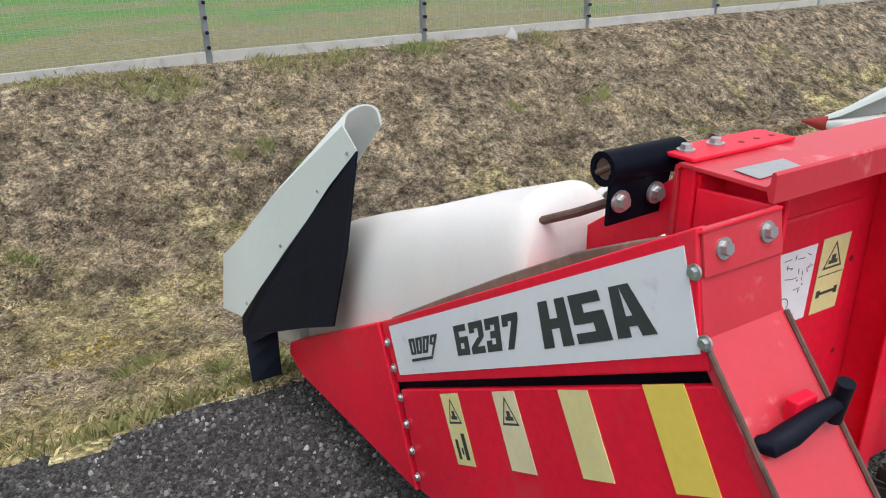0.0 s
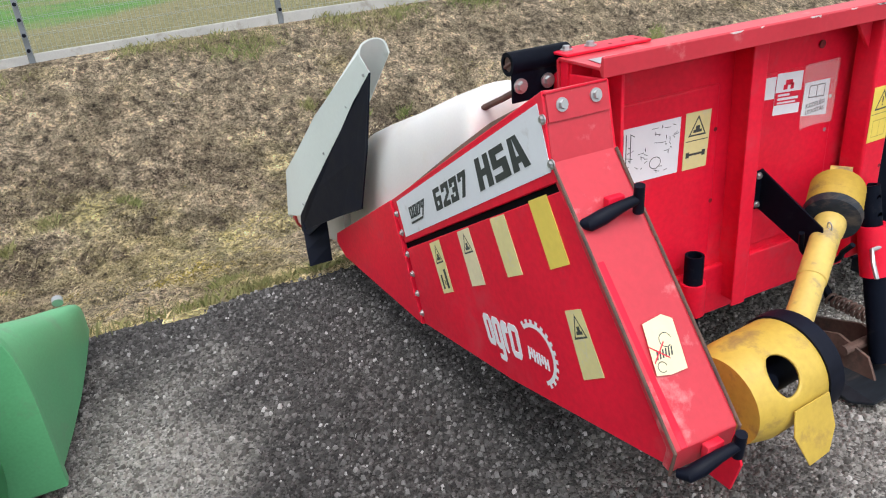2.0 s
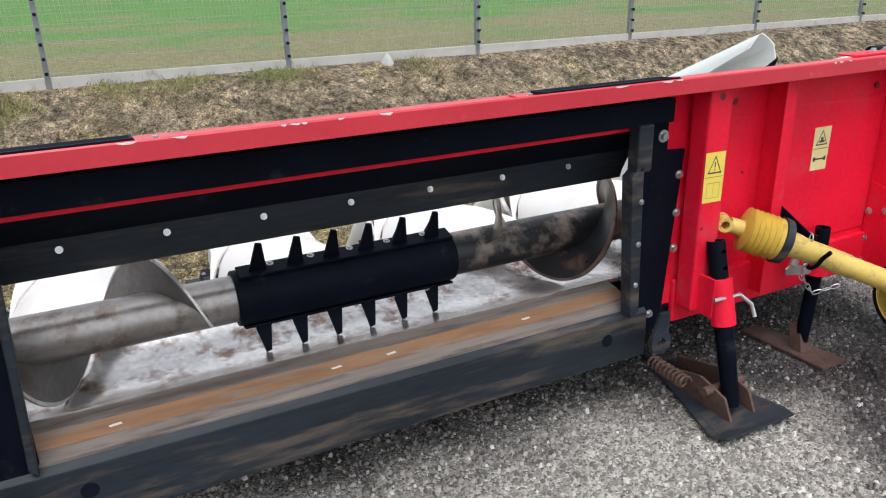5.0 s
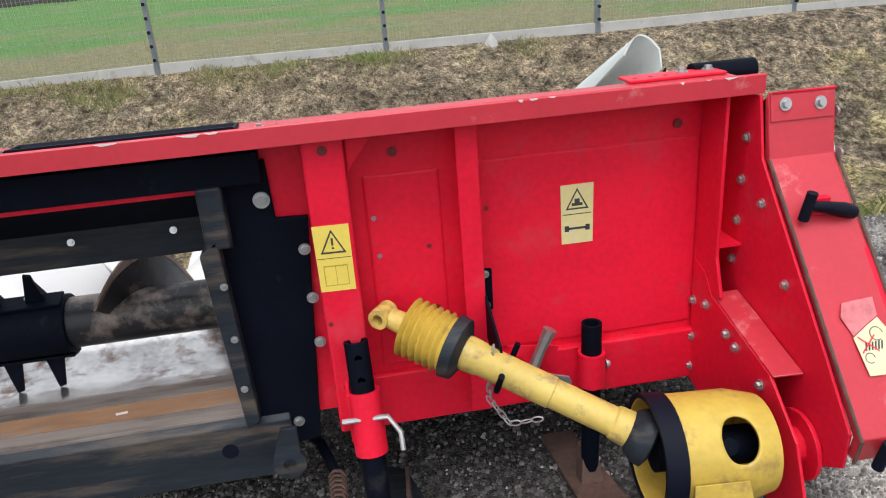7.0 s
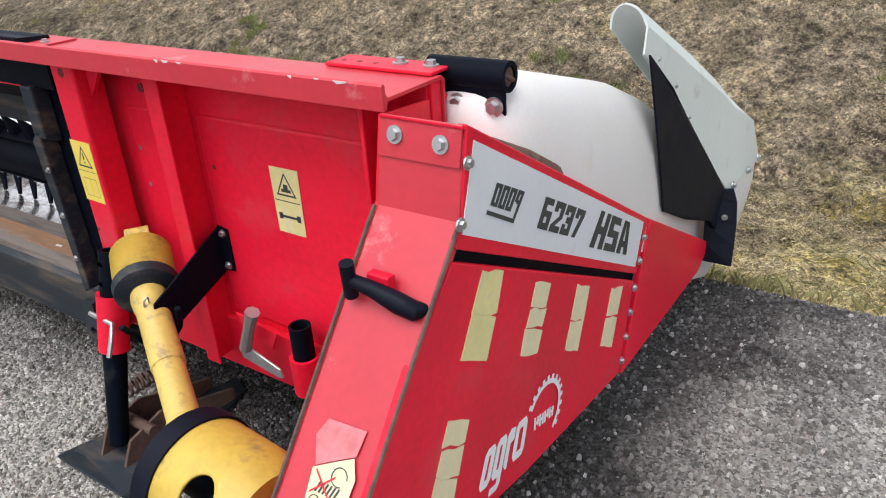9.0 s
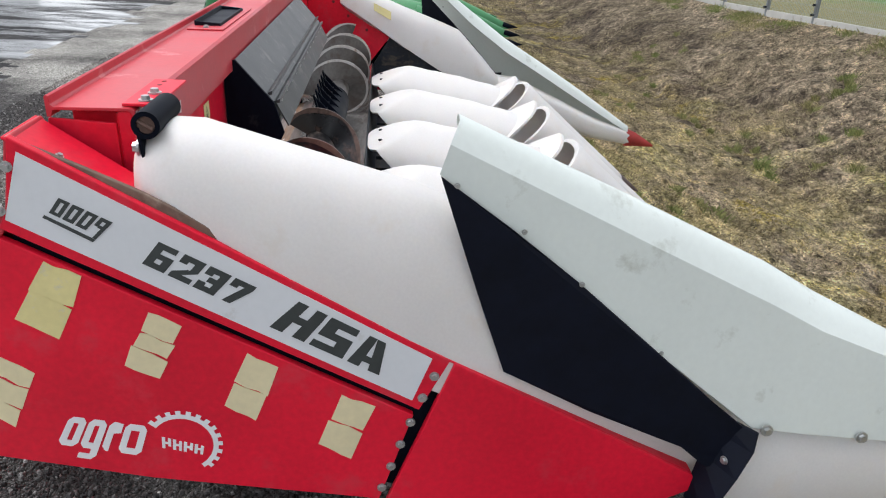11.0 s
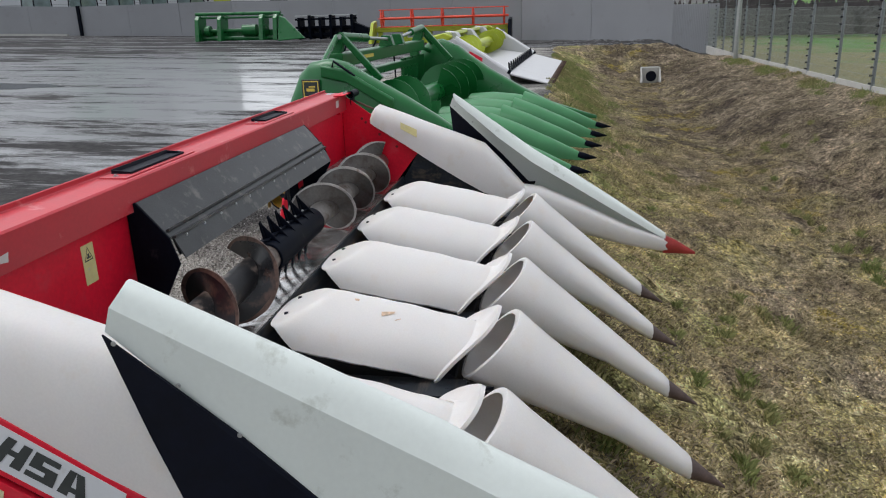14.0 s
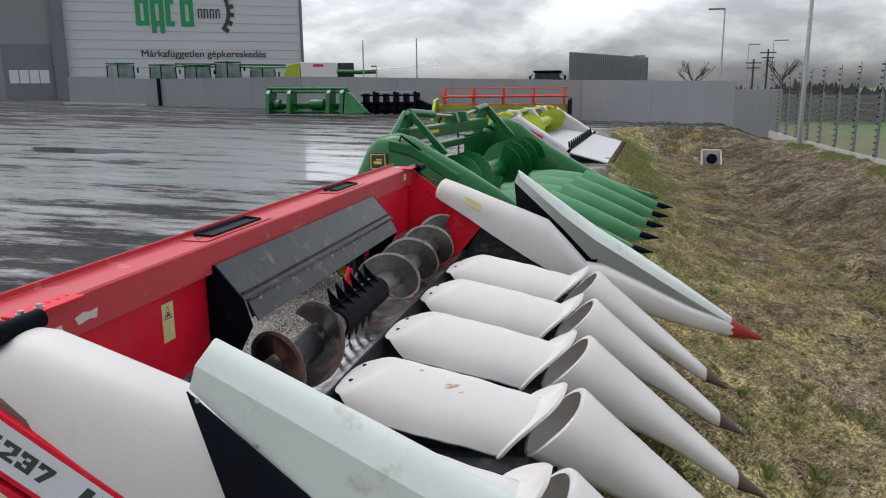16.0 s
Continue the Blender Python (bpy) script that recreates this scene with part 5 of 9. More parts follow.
# ---- top beam: folded channel with a raised rear lip
bm = bm_new()
prof = [(0.03, 1.113), (0.03, 1.156), (0.034, 1.160), (0.039, 1.157), (0.040, 1.140), (0.046, 1.135), (0.205, 1.135), (0.214, 1.128), (0.214, 1.003), (0.207, 1.003), (0.207, 1.122), (0.202, 1.128), (0.044, 1.128), (0.038, 1.113)]
side_prism(bm, prof, -W, W)
beam = part("top_beam", bm, RED_FADED, header, "faded red folded top beam with scuffed paint", 0.001)
for s in (-1, 1):
    # reinforcing flat with nuts, black pivot tube and its plate
    bm = bm_new()
    a, b = sorted((s * 1.90, s * 2.155))
    box(bm, a, b, 0.185, 0.262, 1.136, 1.143)
    fl = part("pivot_flat", bm, RED, beam, "", 0.002)
    for x in (2.126, 2.055):
        bolt((s * x, 0.228, 1.144), (0, 0, 1), fl, 1.0)
    for x in (2.005, 1.965, 1.925):
        bm = bm_new()
        cyl(bm, (s * x, 0.215, 1.1425), (s * x, 0.215, 1.1438), 0.006, 10)
        part("hole", bm, RED_HOLE, fl)
    bm = bm_new()
    pipe(bm, (s * 2.10, 0.266, 1.127), (s * 2.272, 0.266, 1.127), 0.029, 0.019, 22)
    pt_ = part("pivot_tube", bm, BLACK, beam, "black pivot tube", 0, True)
    bm = bm_new()
    cyl(bm, (s * 2.266, 0.25, 1.135), (s * 2.270, 0.28, 1.118), 0.005, 8)
    cyl(bm, (s * 2.262, 0.266, 1.127), (s * 2.268, 0.266, 1.127), 0.018, 14)
    part("pivot_pin", bm, RUST, pt_)
    bm = bm_new()
    prism(bm, [(s * 2.135, 0.244, 1.125), (s * 2.272, 0.244, 1.122), (s * 2.268, 0.252, 1.032), (s * 2.140, 0.252, 1.036)], (0, 0.008, 0))
    pl = part("pivot_plate", bm, BLACK, beam, "black bolted plate", 0.002)
    bolt((s * 2.250, 0.243, 1.075), (0, -1, 0), pl, 1.2)
    bolt((s * 2.172, 0.243, 1.076), (0, -1, 0), pl, 1.2)
    bm = bm_new()
    tube(bm, [(s * 2.205, 0.258, 1.075), (s * 2.235, 0.36, 1.02), (s * 2.252, 0.45, 0.978)], 0.0085, 8)
    part("stay_rod", bm, RUST, beam, "rusty threaded rod", 0, True)
    # closed side of the box section behind the beam end
    bm = bm_new()
    a, b = sorted((s * 1.98, s * 2.160))
    box(bm, a, b, 0.176, 0.206, 0.985, 1.127)
    part("beam_end_box", bm, RED, beam, "", 0.003)
    # black seal strips lying in the top of the beam
    bm = bm_new()
    a, b = ((-0.93, -0.55) if s < 0 else (0.50, 0.96))
    side_prism(bm, [(0.062, 1.1355), (0.062, 1.1400), (0.186, 1.1400), (0.186, 1.1355)], a - 0.06, b + 0.085)
    part("doubler_plate", bm, RED_FADED, beam, "", 0.001)
    bm = bm_new()
    side_prism(bm, [(0.07, 1.1385), (0.07, 1.158), (0.075, 1.158), (0.080, 1.143), (0.146, 1.143), (0.155, 1.149), (0.161, 1.149), (0.163, 1.1385)], a, b)
    for q in (a, b):
        side_prism(bm, [(0.07, 1.1385), (0.07, 1.156), (0.16, 1.149), (0.163, 1.1385)], q - 0.003, q + 0.003)
    part("hinge_pocket", bm, RUBBER, beam, "black hinge pocket on the beam", 0.001)
    for x in (a - 0.03, b + 0.05):
        bolt((x, 0.12, 1.141), (0, 0, 1), beam, 0.7)
decal("type_plate", [(-2.144, 0.072, 1.1362), (-2.136, 0.126, 1.1362), (-2.021, 0.122, 1.1362), (-2.036, 0.078, 1.1362)], ZINC, beam, "scuffed silver type plate", (0, 0, 0.001))
rs = random.Random(8)


def scuff(pts, off):
    q = [Vector(p) + Vector((rs.uniform(-0.004, 0.004), 0, rs.uniform(-0.004, 0.004))) for p in pts]
    return decal("paint_chip", q, SCUFF, beam, "", off, 0.0006)


scuff([(1.905, 0.2145, 1.058), (1.865, 0.2145, 1.070), (1.835, 0.2145, 1.066), (1.79, 0.2145, 1.070), (1.80, 0.2145, 1.036), (1.84, 0.2145, 1.042), (1.89, 0.2145, 1.032)], (0, 0.0008, 0))
scuff([(1.99, 0.2145, 1.06), (1.965, 0.2145, 1.06), (1.96, 0.2145, 1.04), (1.985, 0.2145, 1.038)], (0, 0.0008, 0))
scuff([(-1.93, 0.2145, 1.10), (-1.86, 0.2145, 1.10), (-1.86, 0.2145, 1.05), (-1.93, 0.2145, 1.05)], (0, 0.0008, 0))
for k in range(26):
    x = rs.uniform(-2.1, 2.1)
    w = rs.uniform(0.01, 0.05)
    decal("paint_chip", [(x, 0.0297, 1.158), (x + w, 0.0297, 1.158), (x + w * 0.8, 0.0297, 1.158 - rs.uniform(0.002, 0.007)), (x + w * 0.3, 0.0297, 1.158 - rs.uniform(0.002, 0.006))], SCUFF, beam)

# ---- intake opening
for s in (-1, 1):
    bm = bm_new()
    pts = [(0.872, 1.06), (1.005, 1.06), (1.01, 0.915), (1.085, 0.912), (1.035, 0.29), (0.92, 0.275), (0.90, 0.36), (0.872, 0.40)]
    prism(bm, [(s * x, 0.150, z) for x, z in pts], (0, 0.016, 0))
    fr = part("window_side_plate", bm, BLACK, header, "black steel plate beside the intake opening", 0.003)
    bolt((s * 0.985, 0.149, 0.965), (0, -1, 0), fr, 1.3)
    for x, z in ((1.066, 0.83), (1.068, 0.70), (1.07, 0.575), (0.985, 0.35)):
        bolt((s * x, 0.149, z), (0, -1, 0), fr, 0.95)
    bm = bm_new()
    ji = 0.0 if s > 0 else 0.026
    prism(bm, [(s * (0.83 + ji), 0.10 + ji, 0.86), (s * 0.875, 0.10 + ji, 0.90), (s * 0.895, 0.10 + ji, 0.40), (s * (0.86 + 0.6 * ji), 0.10 + ji, 0.38)], (0, 0.05 - ji, 0))
    jb = part("window_jamb", bm, BLACK_WORN, header, "", 0.004)
    for z in (0.78, 0.64, 0.50) if s > 0 else ():
        bolt((s * 0.872, 0.099, z), (0, -1, 0), jb, 0.6)
    bm = bm_new()
    side_prism(bm, [(0.10, 1.02), (0.15, 1.02), (0.15, 0.855), (0.10, 0.875)], s * (0.848 + 0.6 * ji), s * (0.905 - 0.4 * ji))
    part("corner_block", bm, BLACK_WORN, header, "", 0.006)
bm = bm_new()
box(bm, -0.95, 0.995, 0.115, 0.16, 1.014, 1.088)
part("window_head", bm, BLACK, header, "black top bar of the intake opening", 0.004)
bm = bm_new()
box(bm, -0.9, 0.9, 0.16, 0.168, 0.992, 1.010)
part("red_lip", bm, RED, header)
bm = bm_new()
prism(bm, [(-0.98, 0.20, 0.985), (0.98, 0.20, 0.985), (0.98, 0.30, 0.895), (-0.98, 0.30, 0.895)], (0, 0.01, 0.004))
part("hood_back", bm, BLACK, header, "", 0.002)
bm = bm_new()
prism(bm, [(-0.98, 0.300, 0.90), (0.98, 0.300, 0.90), (0.98, 0.335, 0.790), (-0.98, 0.335, 0.790)], (0, 0.012, 0.004))
strip = part("hood_strip", bm, BLACK_WORN, header, "black bolted rubber strip", 0.002)
for k in range(7):
    bolt((-0.740 + 0.247 * k, 0.306, 0.866), (0, -1, 0.3), strip, 0.6)
bm = bm_new()
prof = [(0.135, 0.205), (0.135, 0.37), (0.155, 0.385), (0.20, 0.392), (0.20, 0.205)]
side_prism(bm, prof, -0.965, 0.965)
sill = part("sill_beam", bm, BLACK_WORN, header, "rust-stained black sill beam", 0.004)
for x in (-0.78, 0.80):
    bm = bm_new()
    cyl(bm, (x, 0.1342, 0.30), (x, 0.137, 0.30), 0.022, 16)
    # black disc: shade of the hole put into its colour
    part("hole", bm, RUBBER, sill)
# stepped wear strips, then the trough
for k, (y0, y1, z0, z1, mt, nm) in enumerate(((0.155, 0.20, 0.393, 0.402, WEARGREY, "lower_strip"), (0.20, 0.255, 0.405, 0.417, BROWNEDGE, "wear_strip"), (0.255, 0.31, 0.419, 0.425, WEARGREY, "inner_strip"))):
    bm = bm_new()
    side_prism(bm, [(y0, z0 - 0.01), (y0, z0), (y1, z1), (y1, z1 - 0.012)], -0.93, 0.93)
    st = part(nm, bm, mt, header, "brown worn edge strip" if k == 1 else "", 0.001)
    if k == 1:
        for x in (-0.71, -0.12, 0.05, 0.52):
            bm = bm_new()
            bm.faces.new([bm.verts.new(p) for p in ((x, 0.215, 0.4105), (x + 0.03, 0.218, 0.411), (x + 0.026, 0.226, 0.413), (x - 0.004, 0.223, 0.4122))])
            part("paint_chip", bm, SCUFF, st)
bm = bm_new()
prof = [(0.31, 0.428), (0.36, 0.405), (0.42, 0.392), (0.50, 0.39), (0.57, 0.40), (0.63, 0.425), (0.66, 0.455)]
side_prism(bm, prof + [(y, z - 0.012) for y, z in prof][::-1], -2.138, 2.138)
part("auger_trough", bm, FLOORSTEEL, header, "wet scuffed steel auger trough", 0.0, True)
# added dark sheet: stands in for the shade in the row openings
bm = bm_new()
side_prism(bm, [(0.662, 0.452), (0.668, 0.454), (0.712, 0.20), (0.704, 0.20)], -2.13, 2.13)
part("gap_dark_sheet", bm, BLACK_WORN, header, "dark sheet added below the front edge of the trough", 0.001)
for s in (-1, 1):
    bm = bm_new()
    a, b = sorted((s * 0.97, s * 2.138))
    side_prism(bm, [(0.177, 0.62), (0.183, 0.62), (0.24, 0.50), (0.31, 0.43), (0.30, 0.42), (0.177, 0.46)], a, b)
    part("trough_back", bm, FLOORSTEEL, header, "", 0.0)

# eyelet lugs under the ends of the sill
for s in (-1, 1):
    bm = bm_new()
    pipe(bm, (s * 0.955, 0.045, 0.295), (s * 0.955, 0.065, 0.295), 0.042, 0.017, 16)
    lg = part("lug_eye", bm, BLACK_WORN, header, "rusty black eyelet lug", 0, True)
    bm = bm_new()
    prism(bm, [(s * 0.985, 0.047, 0.400), (s * 0.945, 0.047, 0.400), (s * 0.915, 0.047, 0.310), (s * 0.985, 0.047, 0.315)], (0, 0.014, 0))
    part("lug_plate", bm, BLACK_WORN, header, "", 0.002)

# ---- auger
AY, AZ, AR = 0.475, 0.575, 0.07
bm = bm_new()
cyl(bm, (-2.135, AY, AZ), (2.135, AY, AZ), AR, 24)
auger = part("auger_tube", bm, STEEL, header, "scratched steel auger tube", 0, True)


def flight(x0, x1, turns, hand, mat, label, r=0.178, start=0.0, root=0.065, half=0.0035, name="auger_flight"):
    bm = bm_new()
    n = int(abs(turns) * 72)
    rings = []
    for i in range(n + 1):
        k = i / n
        a = start + hand * 2 * math.pi * turns * k
        x = x0 + (x1 - x0) * k
        c, sn = math.cos(a), math.sin(a)
        rr = r + 0.0025 * noise.noise((i * 0.23, 0.2, 0.7))
        ro = root + (0.012 * noise.noise((i * 0.11, 0.5, 0.3)) if root > 0.1 else 0)
        rings.append([(x - half, AY + ro * c, AZ + ro * sn), (x - half * 0.75, AY + rr * c, AZ + rr * sn), (x + half * 0.75, AY + rr * c, AZ + rr * sn), (x + half, AY + ro * c, AZ + ro * sn)])
    loft(bm, rings)
    return part(name, bm, mat, auger, label, 0, True)


flight(-2.08, -0.42, 3.3, 1, FLIGHT, "dusty worn steel screw flight", r=0.184, start=1.2)
flight(-2.08, -0.42, 3.3, 1, RIM_PALE, "bright worn rim of the flight", r=0.1848, start=1.2, root=0.172, half=0.0046, name="flight_rim")
flight(0.50, 2.08, 3.4, -1, AUGER_FL, "black screw flight with rusty edges", start=2.6)
flight(0.50, 2.08, 3.4, -1, RIM, "rusty worn rim of the flight", r=0.1788, start=2.6, root=0.162, half=0.0046, name="flight_rim")
bm = bm_new()
lathe(bm, (0.385, AY, AZ), (1, 0, 0), [(0.0, 0.02), (0.0, 0.0725), (0.9, 0.0725), (1.74, 0.0725), (1.74, 0.02)], 24)
part("tube_paint", bm, AUGER_DK, auger, "flaking black paint on the tube", 0, True)
bm = bm_new()
cyl(bm, (-0.325, AY, AZ), (0.385, AY, AZ), 0.084, 24)
sl = part("paddle_sleeve", bm, BLACK, auger, "black painted centre sleeve", 0.004, True)
for side in (0, 1):
    a = radians(104 if side else -100)
    u = Vector((0, math.cos(a), math.sin(a)))
    w = Vector((0, -math.sin(a), math.cos(a)))
    for k in range(6):
        bm = bm_new()
        o = Vector((-0.25 + k * 0.113, AY, AZ)) + u * 0.08
        pts = [o + Vector((-0.03, 0, 0)), o + Vector((0.026, 0, 0)), o + Vector((0.014, 0, 0)) + u * 0.10, o + Vector((-0.004, 0, 0)) + u * 0.105]
        prism(bm, pts, w * 0.009)
        if side:
            # a broad gusset braces each thorn on the front
            prism(bm, [o + u * 0.095, o - w * 0.070 - u * 0.030, o - w * 0.004 - u * 0.002], (0.009, 0, 0))
        part("paddle", bm, BLACK, auger, "", 0.002)
    bm = bm_new()
    o = Vector((-0.31, AY, AZ)) + u * 0.084
    prism(bm, [o - w * 0.03, o + w * 0.03, o + w * 0.03 + Vector((0.69, 0, 0)), o - w * 0.03 + Vector((0.69, 0, 0))], u * 0.008)
    rl = part("paddle_rail", bm, BLACK, auger, "", 0.002)
    for k in range(5):
        bolt(tuple(o + u * 0.008 + w * -0.015 + Vector((0.10 + 0.125 * k, 0, 0))), tuple(u), rl, 0.7)

# ---- weathered hood over the opening, seen from the front
bm = bm_new()
side_prism(bm, [(0.216, 1.035), (0.345, 0.885), (0.352, 0.892), (0.222, 1.042)], -1.06, 1.06)
hood_f = part("intake_hood", bm, HOODGREY, header, "weathered grey-black sheet hood", 0.002)
for (a, b) in (((0.325, 0.912), (0.345, 0.930)), ((0.352, 0.885), (0.372, 0.900))):
    bm = bm_new()
    side_prism(bm, [a, (a[0] + 0.006, a[1] + 0.012), b, (b[0] - 0.002, b[1] - 0.014)], -1.05, 1.05)
    part("hood_bead", bm, HOODGREY, hood_f, "", 0.001)
bm = bm_new()
side_prism(bm, [(0.345, 0.892), (0.352, 0.892), (0.40, 0.80), (0.395, 0.797)], -1.04, 1.04)
ha = part("hood_apron", bm, HOODGREY, hood_f, "dark rubber apron", 0.001)
for k in range(12):
    bolt((-0.95 + 0.172 * k, 0.360, 0.874), (0, 0.85, 0.5), ha, 0.55)
for s in (-1, 1):
    bm = bm_new()
    side_prism(bm, [(0.18, 1.03), (0.222, 1.042), (0.352, 0.892), (0.385, 0.78), (0.30, 0.62), (0.18, 0.56)], s * 1.062, s * 1.072)
    part("hood_cheek", bm, BLACK, header, "", 0.002)


# ---- row hoods and snouts
def arch(x, y, w, z0, z1, n=16, p=0.62, q=0.8, tw=0.0):
    pts = []
    for k in range(n + 1):
        a = math.pi * k / n
        c = math.cos(a)
        cx = math.copysign(abs(c) ** q, c)
        pts.append((x + w * cx, y, z0 + (z1 - z0) * math.sin(a) ** p))
    return pts


CROWN = [(0.66, 0.585), (0.82, 0.572), (0.95, 0.553), (1.10, 0.525), (1.25, 0.498), (1.45, 0.452), (1.62, 0.412)]


def hood_fall(a):
    """How far a hood's section has fallen at a share a of its half width."""
    return 0.150 * ((a * a + 0.010) ** 0.62 - 0.010 ** 0.62) + 0.064 * a ** 6


def row_hood_mesh():
    """A shallow moulded hood: crowned on top, rolled down at the sides, cut off by a sloping pad at the rear."""
    bm = bm_new()
    nu, nv = 30, 40
    top, low = [], []
    for j in range(nv + 1):
        v = j / nv
        w = 0.246 + 0.028 * math.sin(math.pi * min(1, v * 0.8 + 0.12)) - 0.010 * v
        ra, rb = [], []
        for i in range(nu + 1):
            u = 2 * i / nu - 1
            a = abs(u)
            y0, y1 = 0.668 + 0.135 * a ** 5, 1.612 - 0.185 * a ** 2.4
            y = y0 + (y1 - y0) * v ** 1.15
            z = lerp_table(CROWN, y) - hood_fall(a)
            pad = 0.452 + 0.40 * (y - 0.668) - 0.02 * a ** 2
            z = min(z, pad)
            x = w * (u - 0.06 * u * a ** 4)
            ra.append((x, y, z))
            rb.append((x * 0.955, y + (0.006 if j == 0 else 0), z - 0.012))
        top.append([bm.verts.new(p) for p in ra])
        low.append([bm.verts.new(p) for p in rb])
    skin_grid(bm, top, low)
    return bm


def skin_grid(bm, top, low):
    """Two grids of vertices joined into a sheet with thickness."""
    n, m = len(top), len(top[0])
    for j in range(n - 1):
        for i in range(m - 1):
            bm.faces.new((top[j][i], top[j][i + 1], top[j + 1][i + 1], top[j + 1][i]))
            bm.faces.new((low[j][i + 1], low[j][i], low[j + 1][i], low[j + 1][i + 1]))
    rim = [(j, 0) for j in range(n)] + [(n - 1, i) for i in range(1, m)] + [(j, m - 1) for j in range(n - 2, -1, -1)] + [(0, i) for i in range(m - 2, 0, -1)]
    for (a, b), (c, d) in zip(rim, rim[1:] + rim[:1]):
        bm.faces.new((top[a][b], top[c][d], low[c][d], low[a][b]))


def hood_lip_mesh():
    """The flared collar round the front edge of a hood."""
    bm = bm_new()
    top, low = [], []
    nu = 30
    for v, dy, dz in ((0.0, -0.030, 0.009), (0.25, 0.004, 0.012), (0.5, 0.030, 0.036), (0.75, 0.052, 0.064), (1.0, 0.070, 0.088)):
        ra, rb = [], []
        for i in range(nu + 1):
            u = 2 * i / nu - 1
            a = abs(u)
            y = 1.612 - 0.185 * a ** 2.4
            z = lerp_table(CROWN, y) + 0.001 - hood_fall(a)
            x = 0.266 * (u - 0.06 * u * a ** 4) * (1 + 0.03 * v)
            k = 1 - 0.90 * a ** 3.2
            ra.append(bm.verts.new((x, y + dy * k, z + dz * k)))
            rb.append(bm.verts.new((x * 0.975, y + dy * k + 0.011 * v + 0.004, z + dz * k - 0.011 * (1 - 0.5 * v))))
        top.append(ra)
        low.append(rb)
    skin_grid(bm, top, low)
    return bm


def snout_mesh():
    bm = bm_new()
    rings = []
    st = ((1.768, 0.208, 0.206, 0.450, 0.25), (1.774, 0.214, 0.200, 0.457, 0.25), (1.786, 0.215, 0.195, 0.453, 0.243), (1.88, 0.201, 0.118, 0.364, 0.15), (2.0, 0.182, 0.035, 0.262, 0.07), (2.2, 0.141, -0.085, 0.090, 0.0), (2.376, 0.106, -0.200, -0.060, 0.0), (2.49, 0.080, -0.272, -0.158, 0.0), (2.54, 0.066, -0.300, -0.202, 0.0), (2.552, 0.052, -0.298, -0.215, 0.0))
    for y, w, z0, z1, sag in st:
        rg = []
        for k in range(28):
            a = 2 * math.pi * k / 28
            c, sn = math.cos(a), math.sin(a)
            # round on top, flatter below
            pz = (z0 + z1) / 2 + (z1 - z0) / 2 * math.copysign(abs(sn) ** (0.9 if sn > 0 else 0.6), sn)
            rg.append(Vector((w * math.copysign(abs(c) ** 0.85, c), y - sag * (1 - (pz - z0) / (z1 - z0)), pz)))
        rings.append(rg)
    inner = []
    for rg in rings:
        m = sum(rg, Vector()) / len(rg)
        inner.append([m + (p - m) * max(0.3, 1 - 0.017 / max(0.02, (p - m).length)) for p in rg])
    # a wall with thickness: outside to the point, round the rear rim and back inside
    loft(bm, [rings[-1]] + rings[-2::-1] + inner[:-1], True, True)
    bmesh.ops.recalc_face_normals(bm, faces=bm.faces[:])
    return bm


def tip_mesh():
    bm = bm_new()
    rings = []
    for y, w, z0, z1 in ((2.525, 0.064, -0.305, -0.198), (2.575, 0.050, -0.318, -0.232), (2.640, 0.026, -0.338, -0.285), (2.71, 0.005, -0.360, -0.348)):
        rings.append([(w * math.cos(a), y, (z0 + z1) / 2 + (z1 - z0) / 2 * math.sin(a)) for a in [2 * math.pi * k / 12 for k in range(12)]])
    loft(bm, rings)
    return bm


